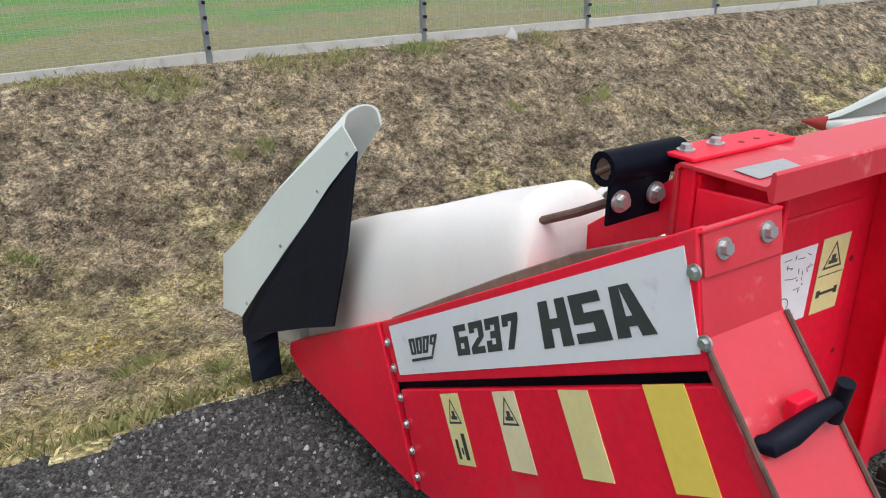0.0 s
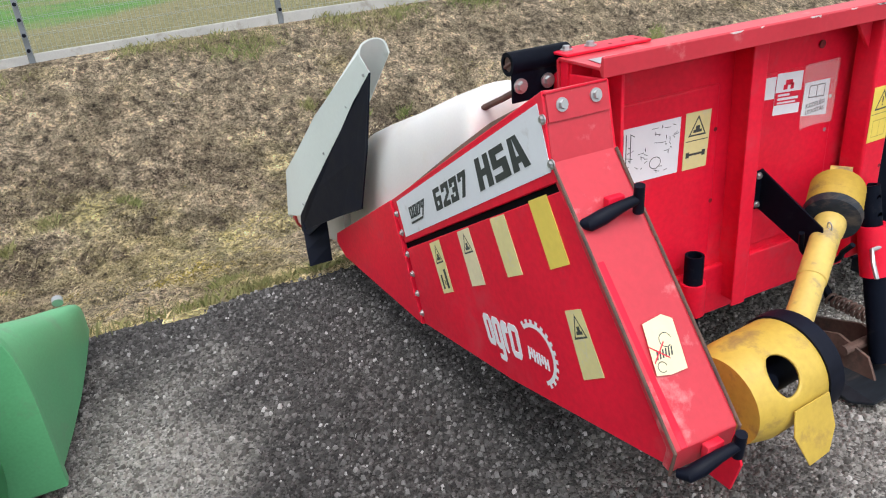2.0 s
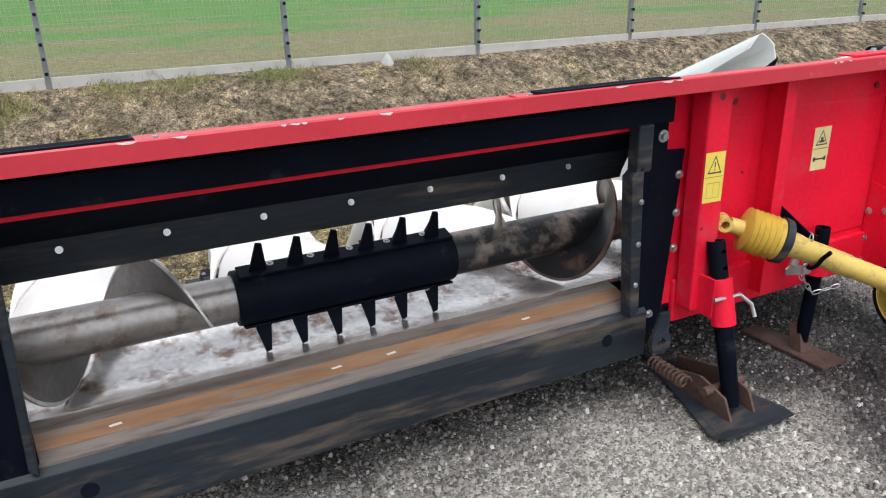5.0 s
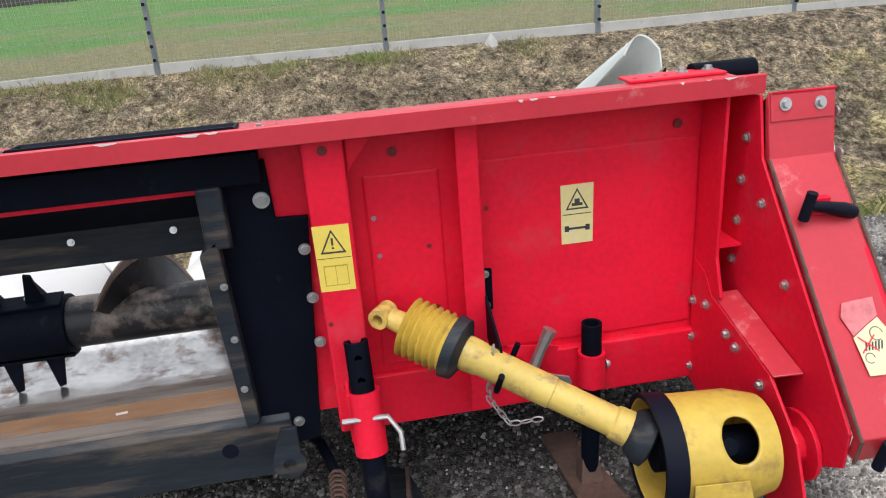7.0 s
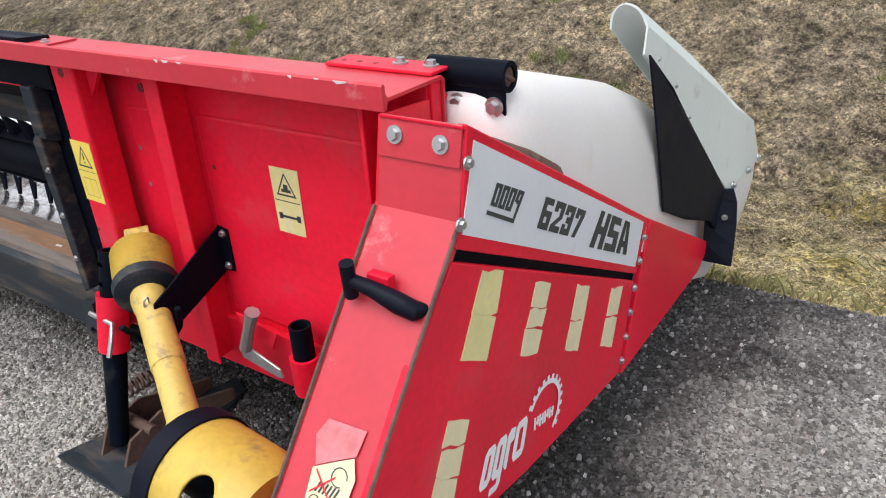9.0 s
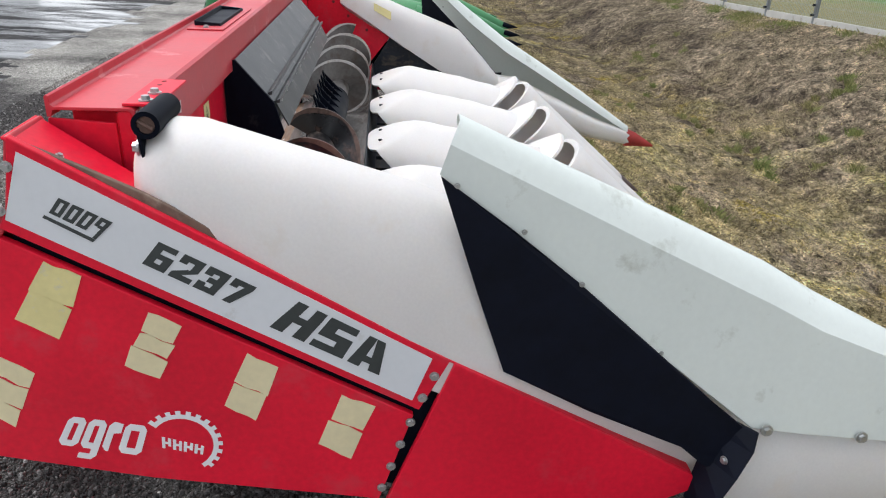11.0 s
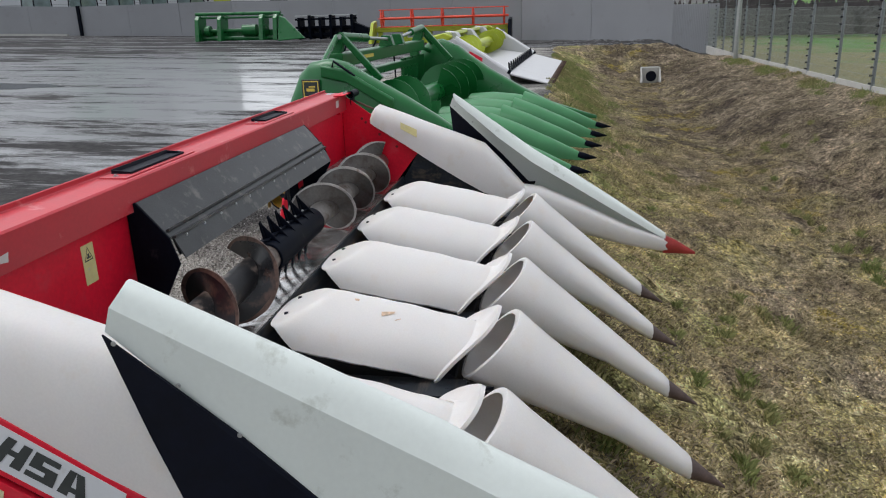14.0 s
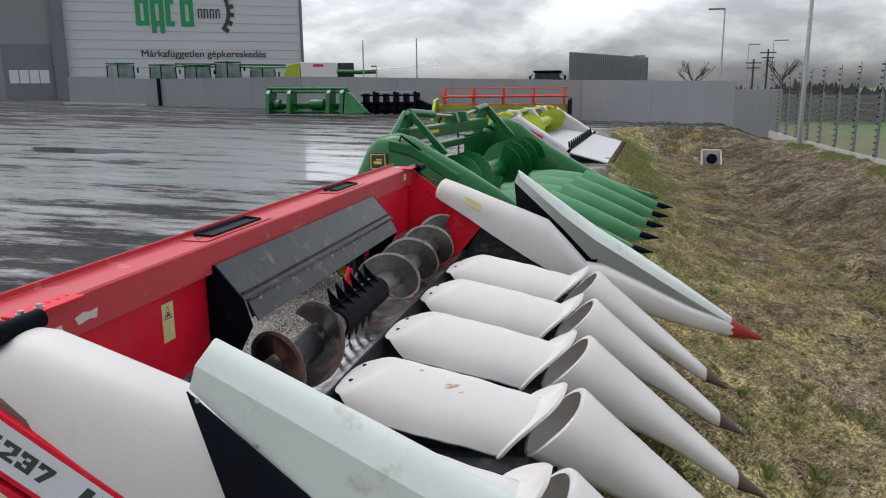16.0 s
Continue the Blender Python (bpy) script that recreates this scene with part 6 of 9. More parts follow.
proto = {}
for k in range(5):
    x = (k - 2) * 0.75 + 0.0
    mv = Matrix.Translation((x, 0, 0))
    h = part("row_hood", row_hood_mesh(), WHITE_PL, header, "white plastic row hood", 0, True)
    h.matrix_basis = mv
    part("hood_lip", hood_lip_mesh(), WHITE_PL, h, "flared front collar", 0, True)
    for hx in (-0.095, 0.095):
        bm = bm_new()
        cyl(bm, (hx, 0.735, 0.470), (hx, 0.734, 0.4815), 0.010, 10)
        # flat black disc, coloured for the shade inside the hole
        part("hole", bm, RUBBER, h)
    sn = part("snout", snout_mesh(), WHITE_PL, header, "white plastic crop snout with an open rear rim", 0, True)
    sn.matrix_basis = mv
    part("snout_tip", tip_mesh(), TIPSTEEL, sn, "dark worn steel point", 0, True)
    bm = bm_new()
    box(bm, -0.13, 0.13, 0.70, 1.50, 0.06, 0.19)
    fr = part("row_frame", bm, BLACK, header, "", 0.01)
    fr.matrix_basis = mv
    for e in (-1, 1):
        bm = bm_new()
        prism(bm, [(e * 0.10, 1.45, 0.225), (e * 0.275, 1.42, 0.232), (e * 0.285, 1.55, 0.240), (e * 0.262, 1.65, 0.236), (e * 0.225, 1.68, 0.226), (e * 0.20, 1.56, 0.220)], (0, 0, -0.012))
        d = part("deck_plate", bm, RUBBER, header, "black curved deck plate", 0.002)
        d.matrix_basis = mv
        bolt((e * 0.262, 1.58, 0.240), (0, 0, 1), d, 0.6)
        bm = bm_new()
        box(bm, min(e * 0.19, e * 0.345), max(e * 0.19, e * 0.345), 0.66, 1.56, 0.215, 0.235)
        d = part("deck_rail", bm, BLACK_WORN, header, "", 0.002)
        d.matrix_basis = mv
    if k == 3:
        bm = bm_new()
        for sx, sy, q in ((0.075, 1.17, ((0.0, 0.0), (0.022, 0.004), (-0.004, 0.055), (-0.016, 0.060), (-0.006, 0.02))), (0.03, 1.04, ((0.0, 0.0), (0.012, 0.002), (0.010, 0.022), (-0.002, 0.020))), (0.10, 1.235, ((0.0, 0.0), (0.006, 0.0), (-0.006, 0.026), (-0.010, 0.024)))):
            bm.faces.new([bm.verts.new((sx + a, sy + b, lerp_table(CROWN, sy + b) - hood_fall(abs(sx + a) / 0.27) + 0.0025)) for a, b in q])
        part("rust_stain", bm, STAIN, h, "faint orange rust stain")


# ---- end dividers
def rounded(ring):
    """Rounds a sheet's section between its first fold and its last edge."""
    p = [Vector(q) for q in ring]
    res = [p[0]]
    for i in range(1, len(p) - 1):
        a, b, c = p[i - 1] if i > 1 else 2 * p[1] - p[2], p[i], p[i + 1]
        d = p[i + 2] if i + 2 < len(p) else 2 * c - b
        res += [0.5 * (2 * b + (c - a) * t + (2 * a - 5 * b + 4 * c - d) * t * t + (3 * b - a - 3 * c + d) * t ** 3) for t in (0, 0.34, 0.67)]
    return [tuple(q) for q in res + [p[-1]]]


def divider(s):
    bm = bm_new()
    rings = []
    st = ((0.215, 2.18, 0.05, 0.97, 1.035), (0.225, 2.18, 0.085, 0.93, 1.070), (0.25, 2.182, 0.112, 0.885, 1.10), (0.30, 2.184, 0.128, 0.84, 1.120), (0.36, 2.186, 0.134, 0.80, 1.118), (0.55, 2.192, 0.138, 0.69, 1.062), (0.81, 2.198, 0.134, 0.545, 0.985), (1.05, 2.195, 0.126, 0.42, 0.885), (1.35, 2.190, 0.115, 0.29, 0.735), (1.66, 2.185, 0.095, 0.18, 0.54))
    if s < 0:
        # tapered rear end, higher inner edge, running down to a wedge at the front
        st = ((0.425, 2.183, 0.118, 0.86, 0.955), (0.435, 2.183, 0.126, 0.84, 0.99), (0.455, 2.184, 0.131, 0.81, 1.02), (0.48, 2.186, 0.134, 0.77, 1.036), (0.65, 2.192, 0.138, 0.66, 0.975), (0.90, 2.205, 0.140, 0.53, 0.875), (1.15, 2.21, 0.138, 0.40, 0.785), (1.337, 2.215, 0.13, 0.29, 0.712), (1.54, 2.215, 0.115, 0.19, 0.50), (1.72, 2.215, 0.08, 0.15, 0.30))
        inner = [(0.42, 0.905), (0.48, 0.87), (0.90, 0.595), (1.337, 0.33), (1.54, 0.25), (1.72, 0.22)]
    for y, cx, w, z0, z1 in st:
        rg = []
        for a, b, c in arch(cx, y, w, z0, z1, 20, 0.62, 0.75):
            if s < 0:
                c += (lerp_table(inner, y) - z0) * (1 - (a - cx) / w) / 2 * (1 - (c - z0) / (z1 - z0))
            rg.append((s * a, b, c))
        rings.append(rg)
    loft(bm, rings)
    sf = part("side_fairing", bm, WHITE_PL, header, "white plastic rounded side fairing", 0, True)
    if s < 0:
        # the sticker lies on the inner flank, between two sections
        ra, rb = (Vector(p) for p in rings[4][16:19:2]), (Vector(p) for p in rings[5][16:19:2])
        (a0, a1), (b0, b1) = ra, rb
        c = [a0.lerp(b0, 0.10), a0.lerp(b0, 0.62), a1.lerp(b1, 0.62), a1.lerp(b1, 0.10)]
        decal("warning_sticker", [tuple(p + Vector((0.006, 0, 0.004))) for p in c], STK_YEL, header, "small faded yellow sticker", (0.002, 0.0, 0.002))
    # folded sheet ridge running to the point
    bm = bm_new()
    st = [
        (0.905, [(2.306, 1.046), (2.304, 1.108), (2.275, 1.143), (2.236, 1.156), (2.202, 1.132), (2.190, 1.090)]),
        (1.36, [(2.335, 0.645), (2.312, 0.880), (2.275, 0.936), (2.235, 0.952), (2.185, 0.915), (2.165, 0.830)]),
        (1.66, [(2.352, 0.412), (2.318, 0.738), (2.278, 0.790), (2.233, 0.812), (2.180, 0.768), (2.160, 0.668)]),
        (1.80, [(2.358, 0.395), (2.316, 0.665), (2.278, 0.712), (2.232, 0.733), (2.180, 0.693), (2.160, 0.603)]),
        (2.21, [(2.338, 0.335), (2.302, 0.500), (2.265, 0.523), (2.225, 0.531), (2.185, 0.500), (2.168, 0.445)]),
        (2.52, [(2.285, 0.215), (2.268, 0.285), (2.245, 0.300), (2.222, 0.305), (2.200, 0.290), (2.185, 0.250)]),
        (2.66, [(2.250, 0.165), (2.244, 0.205), (2.232, 0.220), (2.218, 0.225), (2.205, 0.215), (2.195, 0.190)])]
    if s < 0:
        st = [
            (1.08, [(2.348, 1.003), (2.372, 1.065), (2.350, 1.092), (2.305, 1.105), (2.265, 1.090), (2.244, 1.045)]),
            (1.45, [(2.435, 0.600), (2.445, 0.790), (2.400, 0.825), (2.340, 0.835), (2.285, 0.815), (2.250, 0.745)]),
            (1.73, [(2.497, 0.291), (2.470, 0.585), (2.420, 0.622), (2.345, 0.635), (2.275, 0.615), (2.225, 0.545)]),
            (2.05, [(2.490, 0.190), (2.462, 0.405), (2.410, 0.435), (2.330, 0.445), (2.255, 0.428), (2.210, 0.360)]),
            (2.40, [(2.405, 0.030), (2.385, 0.195), (2.345, 0.222), (2.295, 0.230), (2.235, 0.210), (2.205, 0.150)]),
            (2.81, [(2.290, -0.100), (2.285, -0.055), (2.270, -0.045), (2.250, -0.040), (2.235, -0.050), (2.225, -0.090)])]
    back = (-0.040, -0.020, 0.0, 0.0, 0.0, 0.020)
    lag = lambda y, k: y + (back[k] if y < 1.1 else 0)
    outer = [[(s * x, lag(y, k), z) for k, (x, z) in enumerate(r)] for y, r in st]
    inn = [[(s * (x + (0.005 if k > 3 else -0.005)), lag(y, k), z - 0.004) for k, (x, z) in enumerate(r)][::-1] for y, r in st]
    outer, inn = [rounded(r) for r in outer], [rounded(r[::-1])[::-1] for r in inn]
    loft(bm, [a + b for a, b in zip(outer, inn)])
    ridge = part("divider_sheet", bm, GREY_SHEET, header, "pale grey-green folded sheet divider", 0.0, True)
    ridge.data.set_sharp_from_angle(angle=radians(24))
    if s > 0:
        for y, z in ((0.90, 1.028), (1.05, 0.925), (1.19, 0.80), (1.40, 0.62)):
            bolt((s * (2.335 - 0.012 * (z - 0.7)), y, z), (s, 0, 0), ridge, 0.42)
        for y, z, x in ((1.69, 0.415, 2.366), (1.95, 0.382, 2.357), (2.2, 0.35, 2.340)):
            bolt((s * x, y, z), (s, 0, 0.1), ridge, 1.0)
    else:
        for y, z in ((1.075, 0.99), (1.22, 0.86), (1.44, 0.64), (1.69, 0.36)):
            bolt((s * (2.352 + 0.10 * (y - 1.035) + 0.115 * (1.005 - z)), y, z), (s, 0, 0), ridge, 0.42)
    # rubber apron between sheet and fairing, with the loose flap at its foot
    bm = bm_new()
    pts = [(0.866, 1.044), (1.030, 0.925), (1.18, 0.805), (1.37, 0.642), (1.545, 0.490), (1.665, 0.392), (1.63, 0.30), (1.56, 0.295), (1.49, 0.355), (1.25, 0.455), (1.03, 0.570), (0.955, 0.78)]
    ra, rb_ = [], []
    if s < 0:
        pts = [(1.037, 1.003), (1.16, 0.885), (1.28, 0.765), (1.43, 0.615), (1.60, 0.435), (1.735, 0.295), (1.74, 0.22), (1.64, 0.235), (1.50, 0.33), (1.30, 0.425), (1.118, 0.505), (1.06, 0.74)]
    for i, (y, z) in enumerate(pts):
        wob = 0.004 * math.sin(i * 1.9)
        xa = 2.322 + 0.030 * (y - 0.88) + 0.012 * (1.04 - z) if s > 0 else 2.350 + 0.10 * (y - 1.035) + 0.115 * (1.005 - z)
        ra.append((s * (xa + wob), y, z))
        rb_.append((s * (xa - 0.006 + wob), y, z))
    loft(bm, [ra, rb_])
    ap = part("rubber_apron", bm, RUBBER, header, "black rubber apron sheet", 0.0)
    bm = bm_new()
    dx_, dy_, dz_ = (0.0, 0.0, 0.0) if s > 0 else (0.100, 0.075, -0.075)
    fold = []
    for xo_, yo_, xi_, yi_, z in ((2.378, 1.662, 2.300, 1.585, 0.415), (2.398, 1.650, 2.310, 1.580, 0.370), (2.412, 1.615, 2.316, 1.560, 0.300), (2.420, 1.580, 2.322, 1.545, 0.235), (2.424, 1.555, 2.326, 1.535, 0.165)):
        a, b = (s * (xo_ + dx_), yo_ + dy_, z + dz_), (s * (xi_ + dx_), yi_ + dy_, z + dz_ + 0.01)
        fold.append([a, (a[0] - s * 0.004, a[1] + 0.006, a[2]), (b[0] - s * 0.004, b[1] + 0.006, b[2]), b])
    loft(bm, fold)
    fb = part("rubber_flap", bm, RUBBER, header, "black folded rubber flap", 0.002)
    bolt((s * (2.372 + dx_), 1.596 + dy_, 0.33 + dz_), (s * 0.4, -0.9, 0), fb, 0.7)
    # white nose below the sheet and its coloured cap
    bm = bm_new()
    rings = []
    noses = ((1.62, 2.12, 2.345, 0.11, 0.37), (1.8, 2.12, 2.342, 0.06, 0.35), (2.1, 2.13, 2.325, -0.03, 0.22), (2.5, 2.17, 2.295, -0.14, 0.03), (2.78, 2.205, 2.285, -0.19, -0.07), (2.86, 2.225, 2.28, -0.20, -0.10))
    if s > 0:
        noses = ((1.62, 2.12, 2.350, 0.04, 0.40), (1.8, 2.12, 2.352, 0.035, 0.385), (2.1, 2.13, 2.330, 0.05, 0.35), (2.4, 2.15, 2.290, 0.09, 0.26), (2.6, 2.18, 2.252, 0.13, 0.205), (2.68, 2.195, 2.240, 0.14, 0.195))
    for y, w0, w1, z0, z1 in noses:
        cx, hw = (w0 + w1) / 2, (w1 - w0) / 2
        rings.append([(s * (cx + hw * math.copysign(abs(math.cos(a)) ** 0.7, math.cos(a))), y, (z0 + z1) / 2 + (z1 - z0) / 2 * math.copysign(abs(math.sin(a)) ** 0.7, math.sin(a))) for a in [2 * math.pi * k / 14 for k in range(14)]])
    loft(bm, rings)
    lowp = part("divider_point", bm, WHITE_PL, header, "white plastic divider nose", 0, True)
    bm = bm_new()
    rings = []
    caps, ccx = ((2.80, 0.044, -0.215, -0.055), (2.90, 0.032, -0.215, -0.10), (3.055, 0.005, -0.22, -0.20)), 2.255
    if s > 0:
        caps, ccx = ((2.62, 0.040, 0.10, 0.235), (2.70, 0.028, 0.115, 0.21), (2.84, 0.005, 0.145, 0.16)), 2.215
    for y, w, z0, z1 in caps:
        rings.append([(s * ccx + w * math.cos(a), y, (z0 + z1) / 2 + (z1 - z0) / 2 * math.sin(a)) for a in [2 * math.pi * k / 10 for k in range(10)]])
    loft(bm, rings)
    part("point_cap", bm, RED_CAP, lowp, "red pointed cap", 0, True)


for s in (-1, 1):
    divider(s)

# ---- drive shafts with their guards
for s in (-1, 1):
    a0 = Vector((s * 1.285, 0.062, 0.632))
    a1 = Vector((s * 1.395, -0.012, 0.590))
    a2 = Vector((s * 1.755, -0.215, 0.425))
    d = (a1 - a0).normalized()
    bm = bm_new()
    prof = [(0.0, 0.052)]
    for k in range(6):
        prof += [(0.008 + 0.0185 * k, 0.076), (0.0165 + 0.0185 * k, 0.060 + 0.001 * k)]
    prof += [(0.122, 0.074), (0.128, 0.055)]
    lathe(bm, a0, d, prof, 28)
    bt = part("bellows_guard", bm, YELLOW_PL, header, "ribbed yellow plastic guard", 0, True)
    bm = bm_new()
    lathe(bm, a0 + d * 0.118, d, [(0.0, 0.066), (0.004, 0.080), (0.03, 0.076), (0.042, 0.050), (0.042, 0.03)], 26)
    part("guard_ring", bm, BLACK_WORN, bt, "black plastic ring", 0, True)
    bm = bm_new()
    u, w = frame_of(d)
    o = a0 - d * 0.065
    pipe(bm, o - u * 0.03, o + u * 0.03, 0.026, 0.014, 14)
    cyl(bm, o + d * 0.02, a0 + d * 0.01, 0.026, 12, 0.03)
    part("yoke", bm, YELLOW_SHAFT, bt, "dirty yellow cast yoke", 0, True)
    d2 = (a2 - a1).normalized()
    ln = (a2 - a1).length
    bm = bm_new()
    lathe(bm, a1, d2, [(0.0, 0.04), (0.03, 0.044), (0.06, 0.042), (0.066, 0.039), (ln * 0.55, 0.039), (ln * 0.555, 0.036), (ln - 0.05, 0.036), (ln - 0.045, 0.041), (ln - 0.01, 0.043), (ln, 0.03)], 22)
    part("drive_shaft", bm, YELLOW_SHAFT, header, "scuffed yellow plastic shaft tube", 0, True)
    bm = bm_new()
    lathe(bm, a2 - d2 * 0.012, d2, [(0.0, 0.04), (0.01, 0.052), (0.03, 0.066), (0.052, 0.068), (0.06, 0.05)], 22)
    part("joint_collar", bm, BLACK_WORN, header, "dark grease-stained collar", 0, True)
    # cup-shaped guard: a tube with an oval window cut in its wall and a loose tongue
    ax = Vector((-s, 0.07, 0.03)).normalized()
    c0 = Vector((s * 2.040, -0.262, 0.372))
    bm = bm_new()
    uu = Vector((0, -math.cos(radians(35)), math.sin(radians(35))))
    vv_ = ax.cross(uu).normalized()
    uu = vv_.cross(ax).normalized()
    na, nl = 84, 44
    L = 0.262
    rad = lambda t: 0.112 + 0.016 * min(1, t / 0.25)
    cells, gone = {}, set()
    for i in range(nl + 1):
        for j in range(na):
            t = i / nl
            an = 2 * math.pi * j / na
            cells[i, j] = bm.verts.new(c0 + ax * (L * t) + rad(t) * (math.cos(an) * uu + math.sin(an) * vv_))
    for i in range(nl):
        for j in range(na):
            t, an = (i + 0.5) / nl, 2 * math.pi * (j + 0.5) / na
            an = (an + math.pi) % (2 * math.pi) - math.pi
            if ((t - 0.36) / 0.16) ** 2 + ((an - 0.12 * s) / 0.42) ** 2 < 1:
                gone.update(((i, j), (i, (j + 1) % na), (i + 1, j), (i + 1, (j + 1) % na)))
                continue
            j2 = (j + 1) % na
            bm.faces.new((cells[i, j], cells[i, j2], cells[i + 1, j2], cells[i + 1, j]))
    for i, j in gone:
        v = cells[i, j]
        if v.link_faces:
            t, an = i / nl - 0.36, (2 * math.pi * j / na + math.pi) % (2 * math.pi) - math.pi - 0.12 * s
            k = math.hypot(t / 0.16, an / 0.42)
            t, an = 0.36 + t / k, an / k + 0.12 * s
            v.co = c0 + ax * (L * t) + rad(t) * (math.cos(an) * uu + math.sin(an) * vv_)
        else:
            bm.verts.remove(v)
    bm.faces.new([cells[0, j] for j in range(na)][::-1])
    cup = part("cup_guard", bm, YELLOW_PL, header, "yellow plastic cup guard with an oval opening", 0, True)
    so = cup.modifiers.new("thickness", "SOLIDIFY")
    so.thickness = 0.006
    bm = bm_new()
    lathe(bm, c0 + ax * (L - 0.045), ax, [(0.0, 0.1285), (0.0, 0.1345), (0.05, 0.1345), (0.05, 0.124), (0.0, 0.124)], 36, False)
    part("cup_band", bm, RUBBER, cup, "black rubber band", 0, True)
    bm = bm_new()
    q0 = c0 + ax * (L * 0.62) + 0.133 * (math.cos(0.55) * uu + math.sin(-0.55 * s) * vv_)
    dn = Vector((0.0, -0.25, -0.97))
    pts = [q0 + ax * -0.075, q0 + ax * 0.045, q0 + ax * 0.055 + dn * 0.09, q0 + ax * 0.025 + dn * 0.145, q0 + ax * -0.045 + dn * 0.15, q0 + ax * -0.085 + dn * 0.06]
    prism(bm, pts, (0, -0.004, 0.001))
    part("loose_tongue", bm, YELLOW_PL, cup, "bent yellow flap", 0.001)
    bm = bm_new()
    cyl(bm, c0 + ax * 0.02, c0 + ax * 0.25, 0.045, 18)
    cyl(bm, c0 + ax * 0.10 + uu * 0.03, c0 + ax * 0.10 + uu * 0.075, 0.02, 10)
    part("shaft_joint", bm, BLACK, header, "black greasy joint", 0, True)
    # bracket carrying the shaft when parked
    bm = bm_new()
    side_prism(bm, [(0.164, 0.712), (0.164, 0.588), (-0.055, 0.500), (-0.075, 0.530), (-0.06, 0.600)], s * 1.488, s * 1.494)
    prism(bm, [(s * 1.488, 0.163, 0.712), (s * 1.525, 0.163, 0.708), (s * 1.525, 0.163, 0.592), (s * 1.488, 0.163, 0.588)], (0, -0.005, 0))
    br = part("shaft_bracket", bm, BLACK, header, "black angle bracket", 0.001)
    bolt((s * 1.507, 0.157, 0.695), (0, -1, 0), br, 0.7)
    bolt((s * 1.507, 0.157, 0.605), (0, -1, 0), br, 0.7)
    # chain hanging from the guard
    pts = [Vector((s * 1.47, -0.065, 0.60)), Vector((s * 1.455, -0.07, 0.53)), Vector((s * 1.46, -0.06, 0.46)), Vector((s * 1.50, -0.08, 0.40)), Vector((s * 1.58, -0.135, 0.44))]
    for i in range(14):
        k = i / 14 * (len(pts) - 1)
        p = pts[int(k)].lerp(pts[int(k) + 1], k - int(k))
        dd = (pts[int(k) + 1] - pts[int(k)]).normalized()
        e = frame_of(dd)[i % 2]
        bm = bm_new()
        ring = [p + dd * (0.016 * math.cos(a)) + e * (0.007 * math.sin(a)) for a in [2 * math.pi * q / 10 for q in range(11)]]
        tube(bm, ring, 0.0022, 5, False)
        part("chain_link", bm, ZINC, header)
    # hook at the bracket's end, curling under the shaft
    hu, hw_ = frame_of(d2)
    hc = a1 + d2 * (0.102 / abs(d2.x))
    if hw_.z > 0:
        hw_ = -hw_
    if hu.y < 0:
        hu = -hu
    bm = bm_new()
    tube(bm, [hc + hu * 0.052 - hw_ * 0.05] + [hc + 0.052 * (math.cos(radians(a)) * hu + math.sin(radians(a)) * hw_) for a in range(0, 200, 20)] + [hc - hu * 0.075 - hw_ * 0.035], 0.0075, 8)
    part("hook", bm, BLACK, header, "black steel hook", 0, True)
    # zinc latch on the lower rail
    if s > 0:
        bm = bm_new()
        prism(bm, [(1.548, 0.115, 0.500), (1.69, 0.115, 0.478), (1.665, 0.115, 0.425), (1.64, 0.115, 0.452), (1.60, 0.115, 0.440)], (0, 0.006, 0))
        part("latch_plate", bm, RED, header, "", 0.001)
        bm = bm_new()
        tube(bm, [(1.655, 0.085, 0.548), (1.632, 0.085, 0.500), (1.600, 0.085, 0.425)], [0.019, 0.014, 0.016], 8)
        part("zinc_latch", bm, ZINC, header, "zinc-plated latch lever", 0.0, True)
        bm = bm_new()
        prism(bm, [(1.572, 0.09, 0.412), (1.600, 0.09, 0.428), (1.708, 0.09, 0.394), (1.716, 0.09, 0.372), (1.700, 0.09, 0.366), (1.576, 0.09, 0.388)], (0, 0.007, 0))
        part("latch_strip", bm, ZINC, header, "", 0.002)

